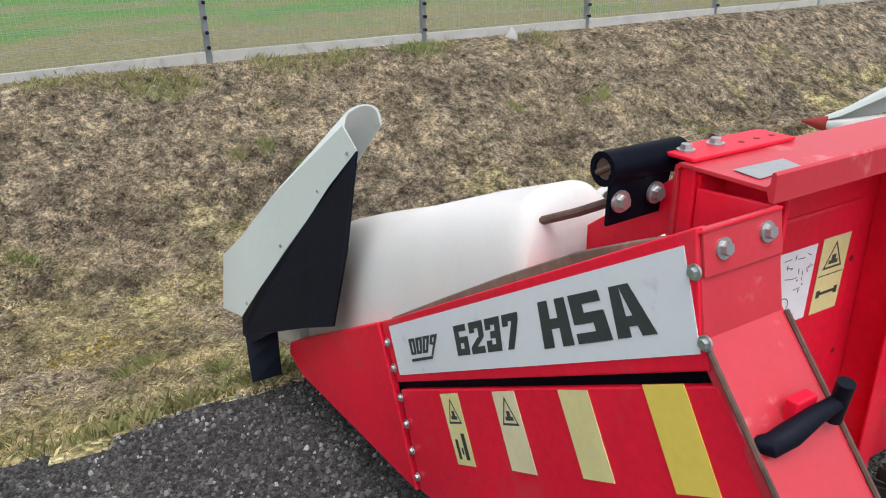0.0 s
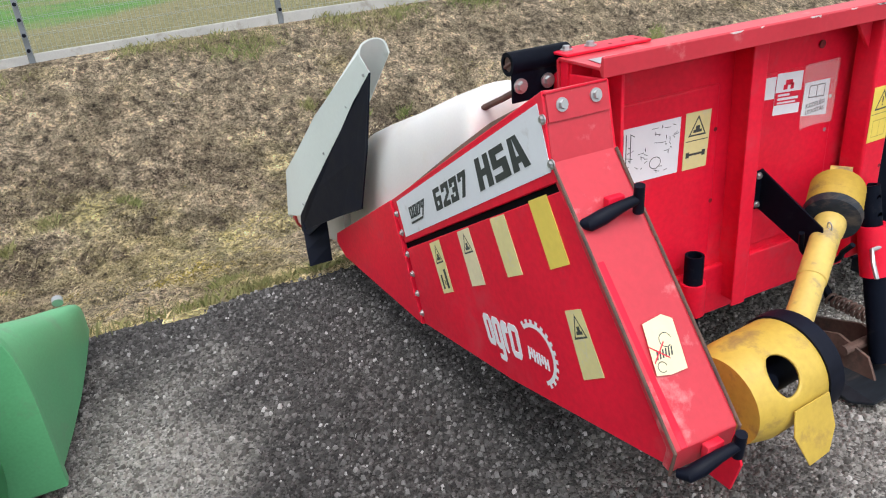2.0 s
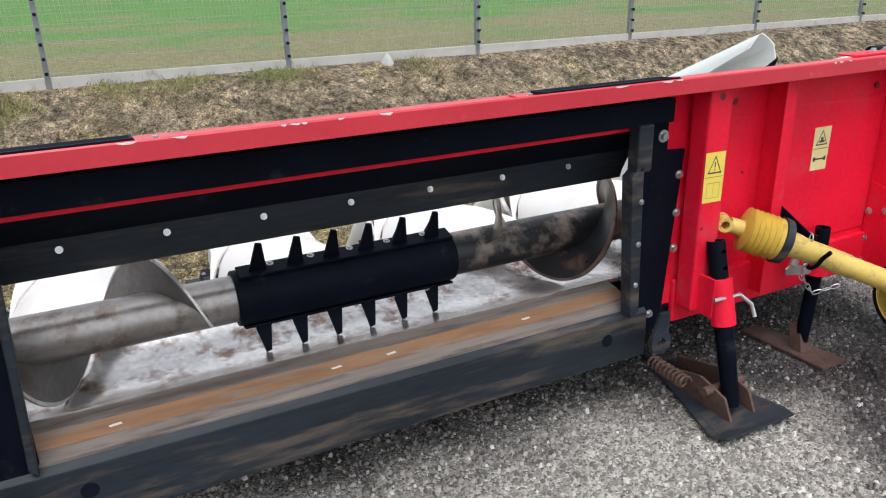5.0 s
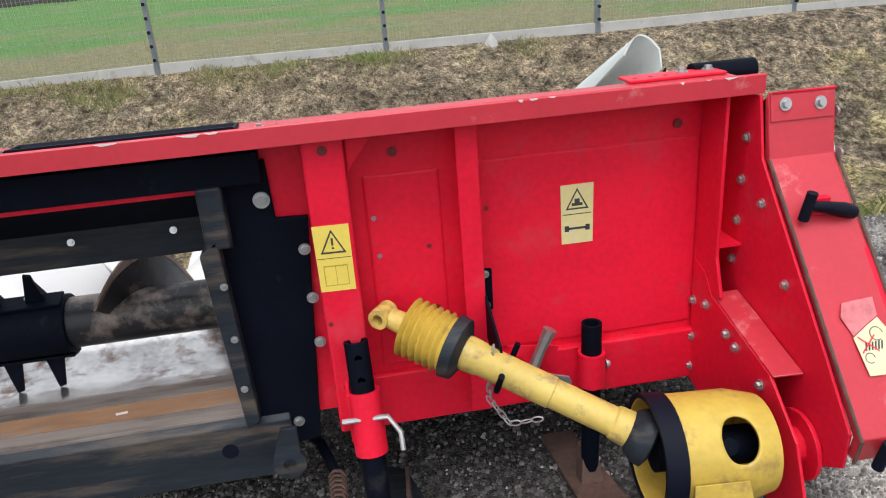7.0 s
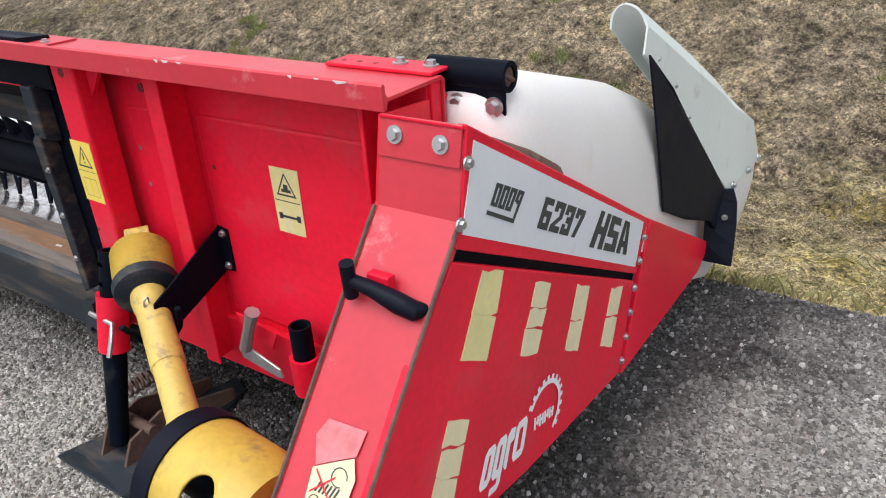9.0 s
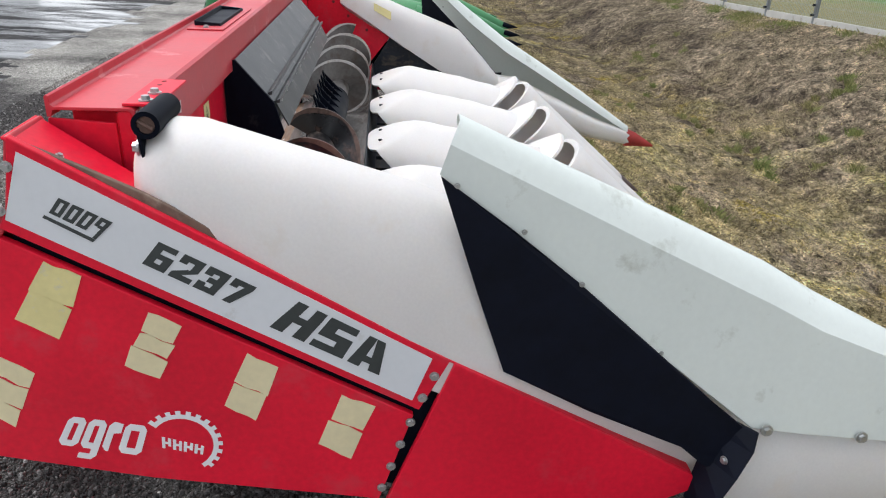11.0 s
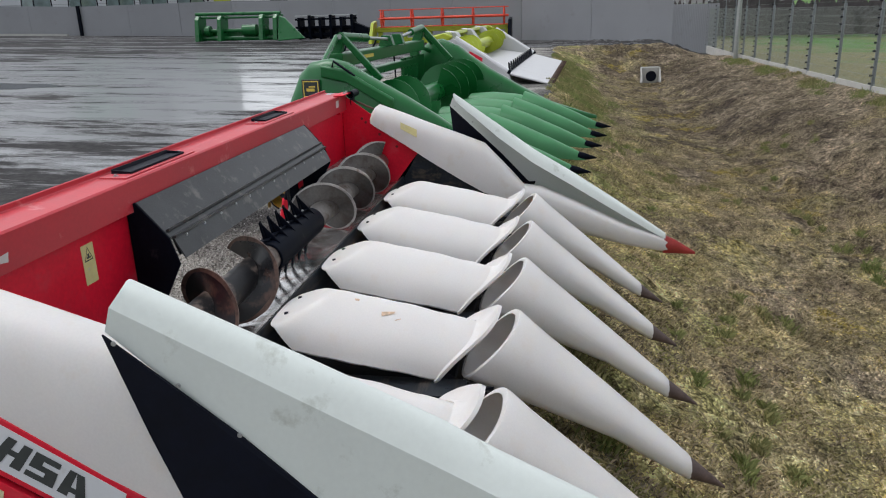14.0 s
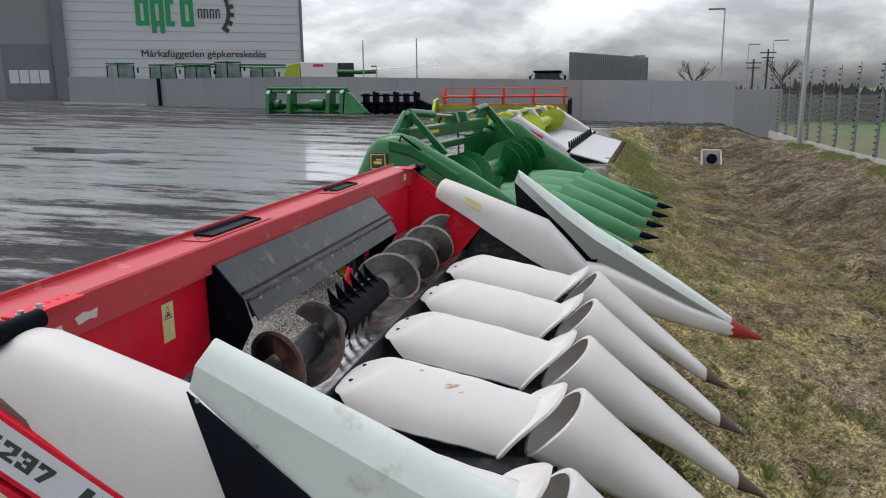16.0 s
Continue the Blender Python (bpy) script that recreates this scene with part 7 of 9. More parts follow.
# ---- parking stands
for s in (-1, 1):
    top, bot = Vector((s * 1.158, 0.052, 0.615)), Vector((s * 1.168, -0.085, 0.06))
    d = (bot - top).normalized()
    L = (bot - top).length
    bm = bm_new()
    pipe(bm, top, top + d * 0.30, 0.030, 0.022, 18)
    st = part("stand_tube", bm, BLACK, header, "black holed stand tube", 0, True)
    for k in (0.03, 0.085):
        for sg in (-1, 1):
            bm = bm_new()
            p = top + d * k + Vector((0.0, -0.0295, 0)) + Vector((sg * 0.0, 0, 0))
            cyl(bm, p, p + Vector((0, -0.0015, 0)), 0.009, 10)
            # the hole is a disc, its inner shade given as black
            part("hole", bm, RUBBER, st)
    bm = bm_new()
    pipe(bm, top + d * 0.125, top + d * 0.285, 0.041, 0.031, 20)
    part("stand_sleeve", bm, RED, header, "chipped red sleeve", 0, True)
    bm = bm_new()
    box(bm, min(s * 1.118, s * 1.128), max(s * 1.118, s * 1.128), 0.0, 0.075, 0.36, 0.50)
    part("sleeve_bracket", bm, RED, header, "", 0.003)
    bm = bm_new()
    cyl(bm, top + d * 0.285, bot, 0.033, 16, 0.027)
    part("stand_leg", bm, BLACK, header, "black stand leg", 0, True)
    bm = bm_new()
    tube(bm, [top + d * 0.18 + Vector((-s * 0.06, -0.03, 0)), top + d * 0.18 + Vector((s * 0.05, -0.035, 0.0)), top + d * 0.20 + Vector((s * 0.075, -0.06, -0.01)), top + d * 0.235 + Vector((s * 0.075, -0.07, -0.015))], 0.007, 8)
    part("stand_pin", bm, ZINC, header, "zinc locking pin", 0, True)
    # foot: skid plate with two ribs, a cross bar and a coil spring
    foot = bm_new()
    prism(foot, [(s * 1.18, 0.34, 0.012), (s * 1.02, -0.14, 0.012), (s * 1.03, -0.20, 0.03), (s * 1.34, -0.20, 0.03), (s * 1.37, -0.14, 0.012), (s * 1.26, 0.30, 0.012)], (0, 0, 0.010))
    ft = part("stand_foot", foot, BLACK_WORN, header, "dirty black skid plate", 0.002)
    for e in (-0.055, 0.055):
        bm = bm_new()
        prism(bm, [(s * 1.18 + e, -0.13, 0.022), (s * 1.20 + e, 0.26, 0.022), (s * 1.20 + e, 0.26, 0.06), (s * 1.18 + e, 0.02, 0.13), (s * 1.18 + e, -0.09, 0.10)], (0.010, 0, 0))
        part("foot_rib", bm, RUST, ft, "rusty steel rib", 0.001)
    bm = bm_new()
    cyl(bm, (s * 1.09, -0.03, 0.105), (s * 1.27, -0.03, 0.105), 0.016, 12)
    part("foot_bolt", bm, RUST, ft)
    bm = bm_new()
    coil = [(s * 1.10 + s * 0.0, 0.02 + 0.16 * k / 60, 0.13) for k in range(61)]
    pts = [(s * 1.06 + 0.022 * math.cos(k * 0.9), 0.02 + 0.17 * k / 60, 0.125 + 0.022 * math.sin(k * 0.9)) for k in range(61)]
    tube(bm, pts, 0.005, 5)
    part("spring", bm, RUST, ft, "rusty coil spring", 0, True)
    bm = bm_new()
    tube(bm, [(s * 1.06, 0.19, 0.125), (s * 1.02, 0.28, 0.18), (s * 0.98, 0.20, 0.30)], 0.016, 8)
    part("foot_arm", bm, BLACK, ft, "", 0, True)
    # outer leg
    bm = bm_new()
    pipe(bm, (s * 1.778, 0.115, 0.532), (s * 1.778, 0.115, 0.36), 0.027, 0.021, 16)
    cyl(bm, (s * 1.778, 0.115, 0.38), (s * 1.782, 0.135, 0.05), 0.026, 16)
    part("leg_tube", bm, BLACK, header, "black leg tube", 0, True)
    bm = bm_new()
    pipe(bm, (s * 1.778, 0.115, 0.445), (s * 1.778, 0.115, 0.345), 0.037, 0.028, 18)
    box(bm, s * 1.778 - 0.012, s * 1.778 + 0.012, 0.148, 0.152, 0.35, 0.44)
    part("leg_sleeve", bm, RED, header, "", 0, True)
    bolt((s * 1.82, 0.115, 0.40), (s, 0, 0), header, 0.9)
    bm = bm_new()
    prism(bm, [(s * 1.70, 0.36, 0.004), (s * 1.80, 0.36, 0.004), (s * 1.86, -0.02, 0.004), (s * 1.72, -0.02, 0.004)], (0, 0, 0.012))
    prism(bm, [(s * 1.745, 0.10, 0.016), (s * 1.815, 0.10, 0.016), (s * 1.80, 0.13, 0.11), (s * 1.76, 0.13, 0.11)], (0, 0.05, 0))
    part("leg_foot", bm, RUST, header, "brown rusty foot plate", 0.002)

# ---------------------------------------------------------------- fence on its kerb


def fence_z(x):
    return 0.26 - 0.40 * min(1, max(0, -x - 2) / 11) - 0.10 * min(1, max(0, -x - 13) / 14)


fence = thing("mesh_fence", "zinc mesh fence with electric wires on a pale concrete kerb", "fence")
FY = 8.38
px0 = -0.82
xs = [-32.0, -30.2, -28.5, -26.7, -25.0, -23.3, -21.4, -19.5, -17.55, -15.35, -13.2, -11.2] + [px0 + 2.87 * k for k in range(-3, 8)]
for x0, x1 in zip(xs, xs[1:]):
    bm = bm_new()
    loft(bm, [[(x, FY - 0.035, fence_z(x) - 0.25), (x, FY + 0.035, fence_z(x) - 0.25), (x, FY + 0.03, fence_z(x) + 0.11), (x, FY - 0.03, fence_z(x) + 0.11)] for x in (x0 + 0.035, x1 - 0.035)])
    part("kerb_board", bm, CONCRETE, fence, "pale concrete kerb board", 0.004)
bm = bm_new()
box(bm, -0.03, 0.03, -0.03, 0.03, -0.25, 1.78)
box(bm, -0.013, 0.013, -0.02, 0.0, 1.76, 2.6)
post_me = part("post", bm, FENCE_M, fence, "zinc-grey fence post", 0.003)
post_me.matrix_basis = Matrix.Translation((xs[0], FY, fence_z(xs[0])))
for x in xs[1:]:
    share("post", post_me.data, Matrix.Translation((x, FY, fence_z(x))), fence)
bm = bm_new()
cyl(bm, (0, -0.03, 0), (0, -0.085, 0), 0.017, 8, 0.022)
ins = None
for x in xs:
    for k in range(15):
        mv = Matrix.Translation((x, FY, fence_z(x) + 0.16 + 0.165 * k))
        if ins is None:
            ins = part("insulator", bm, RUBBER, fence, "black wire insulator")
            ins.matrix_basis = mv
        else:
            share("insulator", ins.data, mv, fence)
verts, faces = [], []


def wire_box(x0, x1, y0, y1, z0a, z0b, z1a, z1b):
    k = len(verts)
    verts.extend([(x0, y0, z0a), (x1, y0, z0b), (x1, y1, z0b), (x0, y1, z0a), (x0, y0, z1a), (x1, y0, z1b), (x1, y1, z1b), (x0, y1, z1a)])
    faces.extend([(k + a, k + b, k + c, k + d) for a, b, c, d in ((0, 1, 5, 4), (1, 2, 6, 5), (2, 3, 7, 6), (3, 0, 4, 7), (4, 5, 6, 7))])


x = -33.0
while x < xs[-1]:
    z = fence_z(x)
    wire_box(x, x + 0.0036, FY - 0.002, FY + 0.002, z + 0.08, z + 0.08, z + 1.70, z + 1.70)
    x += 0.05
for k in range(9):
    h = 0.10 + 0.2 * k
    for x0, x1 in zip(xs, xs[1:]):
        wire_box(x0, x1, FY - 0.0055, FY - 0.002, fence_z(x0) + h, fence_z(x1) + h, fence_z(x0) + h + 0.004, fence_z(x1) + h + 0.004)
for k in range(13):
    h = 0.16 + 0.165 * k
    for x0, x1 in zip(xs, xs[1:]):
        wire_box(x0, x1, FY - 0.082, FY - 0.079, fence_z(x0) + h, fence_z(x1) + h, fence_z(x0) + h + 0.003, fence_z(x1) + h + 0.003)
me = bpy.data.meshes.new("mesh_wire")
me.from_pydata(verts, [], faces)
me.materials.append(WIRE)
mw = new("mesh_wire", me)
mw.parent = fence
tagged(mw, "fine zinc mesh and fence wires", kind="stuff")
# small weathered heap of white concrete at the kerb
bm = bm_new()
lathe(bm, (3.42, 8.25, 0.19), (0, 0, 1), [(0.0, 0.10), (0.06, 0.085), (0.13, 0.05), (0.17, 0.01)], 9)
for v in bm.verts:
    v.co += Vector((noise.noise(v.co * 9), noise.noise(v.co * 9 + Vector((4, 0, 0))), 0)) * 0.03
tagged(part("concrete_lump", bm, CONCRETE, None, "", 0, True), "small pale concrete lump beside the fence kerb", "rubble")

# concrete culvert mouth at the ditch's end
culvert = thing("culvert", "grey concrete culvert mouth with a dark pipe", "culvert")
bm = bm_new()
cz = -1.09
prism(bm, [(-26.0, 5.00, cz - 0.25), (-26.0, 5.66, cz - 0.25), (-26.0, 5.65, cz + 0.53), (-26.0, 4.96, cz + 0.53)], (-0.3, 0, 0))
part("headwall", bm, CONCRETE, culvert, "", 0.01)
bm = bm_new()
pipe(bm, (-25.96, 5.34, cz + 0.20), (-26.1, 5.34, cz + 0.20), 0.24, 0.20, 20)
part("pipe_rim", bm, CONCRETE, culvert, "", 0, True)
bm = bm_new()
cyl(bm, (-25.985, 5.34, cz + 0.20), (-25.99, 5.34, cz + 0.20), 0.20, 20)
# black disc puts the pipe's inner shade into colour
part("pipe_bore", bm, RUBBER, culvert, "dark pipe opening")
for y in (4.94, 5.62):
    bm = bm_new()
    prism(bm, [(-26.0, y, cz - 0.25), (-25.5, y, cz - 0.25), (-25.5, y, cz + 0.05), (-26.0, y, cz + 0.53)], (0, 0.05, 0))
    part("wing_wall", bm, CONCRETE, culvert, "", 0.006)

# ---------------------------------------------------------------- yard wall
WL = [(-48.1, -40.6, 0.9, 3.02), (-47.8, -32.3, 0.75, 2.72), (-46.4, -20.1, 0.35, 2.74), (-39.0, -0.2, -0.15, 2.21), (-33.7, 7.1, -0.2, 2.03)]
wall_far = thing("wall_far", "long grey concrete panel wall round the yard", "wall")
wall_far["kind"] = "structure"
for (xa, ya, a0, a1), (xb, yb, b0, b1) in zip(WL, WL[1:]):
    n = max(1, round(math.hypot(xb - xa, yb - ya) / 4.0))
    for k in range(n):
        f = lambda t: (xa + (xb - xa) * t, ya + (yb - ya) * t, a0 + (b0 - a0) * t, a1 + (b1 - a1) * t)
        p, q = f(k / n), f((k + 1 - 0.004) / n)
        bm = bm_new()
        loft(bm, [[(x, y, z0 - 0.6), (x - 0.16, y + 0.02, z0 - 0.6), (x - 0.16, y + 0.02, z1), (x, y, z1)] for x, y, z0, z1 in (p, q)])
        part("panel", bm, WALLPANEL, wall_far)
bm = bm_new()
for k in range(26):
    t0, t1 = k / 26, (k + 0.62) / 26
    loft(bm, [[(-33.7 + 2.3 * t, 7.1 + 1.6 * t, -0.8), (-33.85 + 2.3 * t, 7.1 + 1.6 * t, -0.8), (-33.85 + 2.3 * t, 7.1 + 1.6 * t, 1.66), (-33.7 + 2.3 * t, 7.1 + 1.6 * t, 1.66)] for t in (t0, t1)])
loft(bm, [[(-33.76 + 2.3 * t, 7.1 + 1.6 * t, -0.8), (-33.9 + 2.3 * t, 7.1 + 1.6 * t, -0.8), (-33.9 + 2.3 * t, 7.1 + 1.6 * t, 1.65), (-33.76 + 2.3 * t, 7.1 + 1.6 * t, 1.65)] for t in (0, 1)])
part("ribbed_panel", bm, WALLPANEL, wall_far, "ribbed grey metal panel")
bm = bm_new()
loft(bm, [[(x + 0.5, y, z - 0.2), (x + 0.2, y, z - 0.2), (x + 0.2, y, z + 0.12), (x + 0.5, y, z + 0.12)] for x, y, z in ((-47.7, -40.5, 0.95), (-47.4, -33.0, 0.75))])
part("footing", bm, CONCRETE, wall_far)
bm = bm_new()
box(bm, -47.84, -47.62, -32.42, -32.22, 0.2, 2.78)
part("joint_post", bm, BLACK, wall_far, "dark joint post")

# ---------------------------------------------------------------- dealer's hall
hall = thing("dealer_hall", "large white metal-clad machinery hall with grey doors", "building")
A, B = Vector((-78.6, -33.9, 0)), Vector((-65.6, -55.3, 0))
T = (A - B).normalized()
N = T.cross(Vector((0, 0, 1)))
if N.x < 0:
    N = -N
HL = (A - B).length


def on_hall(u, z, out=0.0):
    p = B + T * u + N * out
    return Vector((p.x, p.y, z))


bm = bm_new()
prism(bm, [on_hall(0, -1), on_hall(HL, -1), on_hall(HL, 15), on_hall(0, 15)], tuple(-N * 25))
hw = part("wall", bm, CLAD, hall, "white horizontal metal cladding")
for k in range(15):
    bm = bm_new()
    z = 1.5 + 0.95 * k
    prism(bm, [on_hall(0.1, z, 0.01), on_hall(HL - 0.1, z, 0.01), on_hall(HL - 0.1, z + 0.03, 0.01), on_hall(0.1, z + 0.03, 0.01)], tuple(N * 0.02))
    part("cladding_joint", bm, WALLPANEL, hw)
bm = bm_new()
prism(bm, [on_hall(HL - 0.15, -1, 0.05), on_hall(HL + 0.15, -1, 0.05), on_hall(HL + 0.15, 15, 0.05), on_hall(HL - 0.15, 15, 0.05)], tuple(N * 0.1))
part("corner_trim", bm, CLAD_DK, hall)
bm = bm_new()
prism(bm, [on_hall(-0.6, -1, 0.2), on_hall(0.5, -1, 0.2), on_hall(0.5, 15, 0.2), on_hall(-0.6, 15, 0.2)], tuple(N * 0.6))
part("corner_pillar", bm, CLAD_DK, hall, "grey corner pillar")
bm = bm_new()
prism(bm, [on_hall(-25, -1), on_hall(-0.6, -1), on_hall(-0.6, 15), on_hall(-25, 15)], tuple(-N * 20))
part("side_wall", bm, WALLPANEL, hall)
for k in range(4):
    u = -5.6 - 6.2 * k
    bm = bm_new()
    prism(bm, [on_hall(u, 0.9, 0.03), on_hall(u + 4.6, 0.9, 0.03), on_hall(u + 4.6, 6.7, 0.03), on_hall(u, 6.7, 0.03)], tuple(N * 0.08))
    dr = part("door", bm, CLAD_DK, hall, "grey sectional door")
    # opaque pale panes: the light seen in the glass is put into colour
    for q in range(4):
        bm = bm_new()
        a = u + 0.5 + 0.95 * q
        prism(bm, [on_hall(a, 2.75, 0.12), on_hall(a + 0.85, 2.75, 0.12), on_hall(a + 0.85, 4.1, 0.12), on_hall(a, 4.1, 0.12)], tuple(N * 0.02))
        part("window", bm, LABEL, dr, "door window, bright light put into its pale colour")
mh = Matrix((T, Vector((0, 0, 1)), N)).transposed().to_4x4()
tx = text_mesh("Márkafüggetlen gépkereskedés", 1.0, INK, hall, Matrix(), bold=0.0, heavy=0.016)
wid = max(v.co.x for v in tx.data.vertices)
t0 = 7.75
mt = mh.copy()
mt.translation = on_hall(t0, 5.50, 0.06)
tx.matrix_basis = mt @ Matrix.Diagonal((13.2 / wid, 1.02, 1, 1))
# the dealer's sign: plain green blocks under a dark toothed arc
for k in range(4):
    bm = bm_new()
    a = 7.55 + 1.52 * k
    z0 = 8.0 if k == 1 else 8.75
    for (p, q, r, s_) in ((a, a + 0.5, z0, 11.6), (a + 0.85, a + 1.35, z0, 11.6), (a + 0.5, a + 0.85, 11.05, 11.6), (a + 0.5, a + 0.85, 8.75, 9.25)):
        if k == 2 and q > a + 1.3:
            continue
        prism(bm, [on_hall(p, r, 0.05), on_hall(q, r, 0.05), on_hall(q, s_, 0.05), on_hall(p, s_, 0.05)], tuple(N * 0.03))
    part("sign_block", bm, INK_GREEN, hall, "green sign block")
for k in range(4):
    bm = bm_new()
    a = 13.9 + 0.62 * k
    for (p, q, r, s_) in ((a, a + 0.14, 9.6, 10.6), (a + 0.14, a + 0.46, 10.45, 10.6), (a + 0.34, a + 0.46, 9.6, 10.45)):
        prism(bm, [on_hall(p, r, 0.05), on_hall(q, r, 0.05), on_hall(q, s_, 0.05), on_hall(p, s_, 0.05)], tuple(N * 0.03))
    part("sign_bar", bm, INK, hall)
bm = bm_new()
for k in range(20):
    a0, a1 = radians(110 - 7.5 * k), radians(110 - 7.5 * (k + 1))
    ro = 3.65 if k % 2 else 3.25
    prism(bm, [on_hall(14.1 + r * math.cos(q), 10.4 + r * math.sin(q), 0.05) for r, q in ((2.85, a0), (ro, a0), (ro, a1), (2.85, a1))], tuple(N * 0.03))
part("sign_arc", bm, INK, hall, "dark toothed sign arc")


# ---------------------------------------------------------------- machines
def wheel(name, parent, c, ax, r, w, mat=RUBBER, rim=None):
    bm = bm_new()
    c = Vector(c)
    ax = Vector(ax).normalized()
    lathe(bm, c - ax * w / 2, ax, [(0, r * 0.55), (0, r * 0.9), (w * 0.2, r), (w * 0.8, r), (w, r * 0.9), (w, r * 0.55)], 20)
    o = part(name, bm, mat, parent, "", 0, True)
    bm = bm_new()
    lathe(bm, c - ax * w * 0.45, ax, [(0, r * 0.2), (w * 0.1, r * 0.56), (w * 0.8, r * 0.56), (w * 0.9, r * 0.2)], 16)
    part("rim", bm, rim or STK_YEL2, o, "", 0, True)


def tractor(x, y, z, h, paint=GREEN):
    t = thing("tractor", "green tractor with a glazed cab behind the wall", "tractor", "tractors behind the wall", Matrix.Translation((x, y, z)) @ pose(0, 0, 0, 0, 0, 250))
    bm = bm_new()
    box(bm, -0.55, 0.55, -2.6, 0.3, 0.9, 1.75)
    part("bonnet", bm, paint, t, "", 0.06)
    c = h
    for px, py in ((-0.8, -0.75), (0.8, -0.75), (-0.8, 0.85), (0.8, 0.85), (0.8, 0.05)):
        bm = bm_new()
        cyl(bm, (px, py, 1.5), (px * 0.94, py * 0.94, c - 0.2), 0.05, 8)
        part("cab_pillar", bm, BLACK, t)
    bm = bm_new()
    box(bm, -0.74, 0.74, -0.68, 0.78, 1.55, c - 0.2)
    part("cab_glass", bm, mat_glass(), t, "pale reflecting cab glass", 0.02)
    bm = bm_new()
    box(bm, -0.85, 0.85, -0.85, 0.95, c - 0.13, c)
    part("roof", bm, paint, t, "", 0.07)
    for s_ in (-1, 1):
        wheel("rear_wheel", t, (s_ * 1.0, 0.5, 0.85), (1, 0, 0), 0.85, 0.45)
        wheel("front_wheel", t, (s_ * 0.9, -2.0, 0.6), (1, 0, 0), 0.6, 0.35)
        bm = bm_new()
        box(bm, s_ * 1.05 - 0.08, s_ * 1.05 + 0.08, -0.95, -0.9, c - 0.85, c - 0.45)
        part("mirror", bm, BLACK, t)
    return t


_g = []


def mat_glass():
    if not _g:
        _g.append(mat_paint("reflecting_cab_glass", (0.20, 0.26, 0.26), 0.08, var=0.35, scale=1.2, bump=0.0))
    return _g[0]


for x, y, top_z in ((-54.4, -40.3, 4.08), (-56.4, -37.5, 3.98), (-57.9, -35.0, 3.95), (-59.2, -32.7, 4.22), (-60.6, -30.0, 3.72)):
    tractor(x, y, 0.95, top_z - 0.78)

combine = thing("combine_harvester", "lime and white combine harvester behind the wall", "combine harvester", "", Matrix.Translation((-60.7, -24.7, 1.07)) @ pose(0, 0, 0, 0, 0, 22))
bm = bm_new()
loft(bm, [[(-1.4, y, 1.2), (1.4, y, 1.2), (1.4, y, z1), (-1.4, y, z1)] for y, z1 in ((-2.9, 2.2), (-2.6, 2.9), (-1.6, 3.1), (-1.55, 3.1))])
part("rear_hood", bm, LIME, combine, "", 0.08)
bm = bm_new()
box(bm, -1.45, 1.45, -1.5, 1.7, 1.3, 3.15)
part("body", bm, STK_WHITE, combine, "white side panels", 0.08)
bm = bm_new()
box(bm, 1.46, 1.47, -0.4, 0.5, 2.75, 2.95)
part("name_bar", bm, INK_RED, combine)
bm = bm_new()
box(bm, -1.0, 1.0, 1.75, 3.2, 1.6, 3.1)
part("cab", bm, GLASS_DK, combine, "dark glazed cab", 0.1)
bm = bm_new()
tube(bm, [(1.3, 1.7, 2.3), (1.9, 3.6, 2.25), (2.0, 5.2, 2.3)], 0.2, 10)
part("unload_pipe", bm, GREEN, combine, "", 0, True)
for s_ in (-1, 1):
    wheel("wheel", combine, (s_ * 1.5, 1.6, 0.9), (1, 0, 0), 0.9, 0.6)
    wheel("wheel", combine, (s_ * 1.3, -2.0, 0.6), (1, 0, 0), 0.6, 0.4)
bm = bm_new()
for k in range(16):
    a = -25.5 + 0.45 * k
    prism(bm, [(-61.0 + 0.1 * k, a + 5.0, 3.45 + 0.02 * k), (-61.0 + 0.1 * k, a + 5.38, 3.45 + 0.02 * k), (-61.6 + 0.1 * k, a + 5.38, 3.65 + 0.02 * k), (-61.6 + 0.1 * k, a + 5.0, 3.65 + 0.02 * k)], (-0.02, 0, 0.04))
tagged(part("folded_boom", bm, ZINC, None), "pale folded sheet boom behind the wall", "implement")
boom = thing("sprayer_boom", "green folded sprayer boom above the wall", "implement")
bm = bm_new()
tube(bm, [(-57.8, -37.2, 4.22), (-62.0, -28.4, 4.08)], 0.09, 6)
part("boom_arm", bm, GREEN, boom)
bm = bm_new()
tube(bm, [(-57.9, -37.2, 4.0), (-62.1, -28.0, 3.85)], 0.06, 6)
part("boom_arm", bm, GREEN, boom)

# far green header in front of the wall
fg = thing("green_grain_header", "green grain header parked before the wall", "harvest header")
z0 = 0.45
for y in (-17.9, -16.6, -14.2, -13.4):
    bm = bm_new()
    loft(bm, [[(-36.4 + dx, y - 0.12, z0 + za), (-36.4 + dx, y + 0.12, z0 + za), (-37.4 + dx, y + 0.12, z0 + za), (-37.4 + dx, y - 0.12, z0 + za)] for dx, za in ((0.1, 0.0), (0.0, 0.6), (-0.1, 1.15), (-0.3, 1.35))])
    part("frame_post", bm, GREEN, fg, "", 0.03)
for z, r in ((1.45, 0.09), (1.25, 0.06), (0.15, 0.12)):
    bm = bm_new()
    tube(bm, [(-36.9, -18.1, z0 + z), (-37.0, -13.2, z0 + z - 0.05)], r, 8)
    part("rail", bm, GREEN, fg)
bm = bm_new()
box(bm, -37.5, -37.3, -18.0, -13.3, z0 + 0.05, z0 + 0.55)
part("back_panel", bm, GREEN, fg)
bm = bm_new()
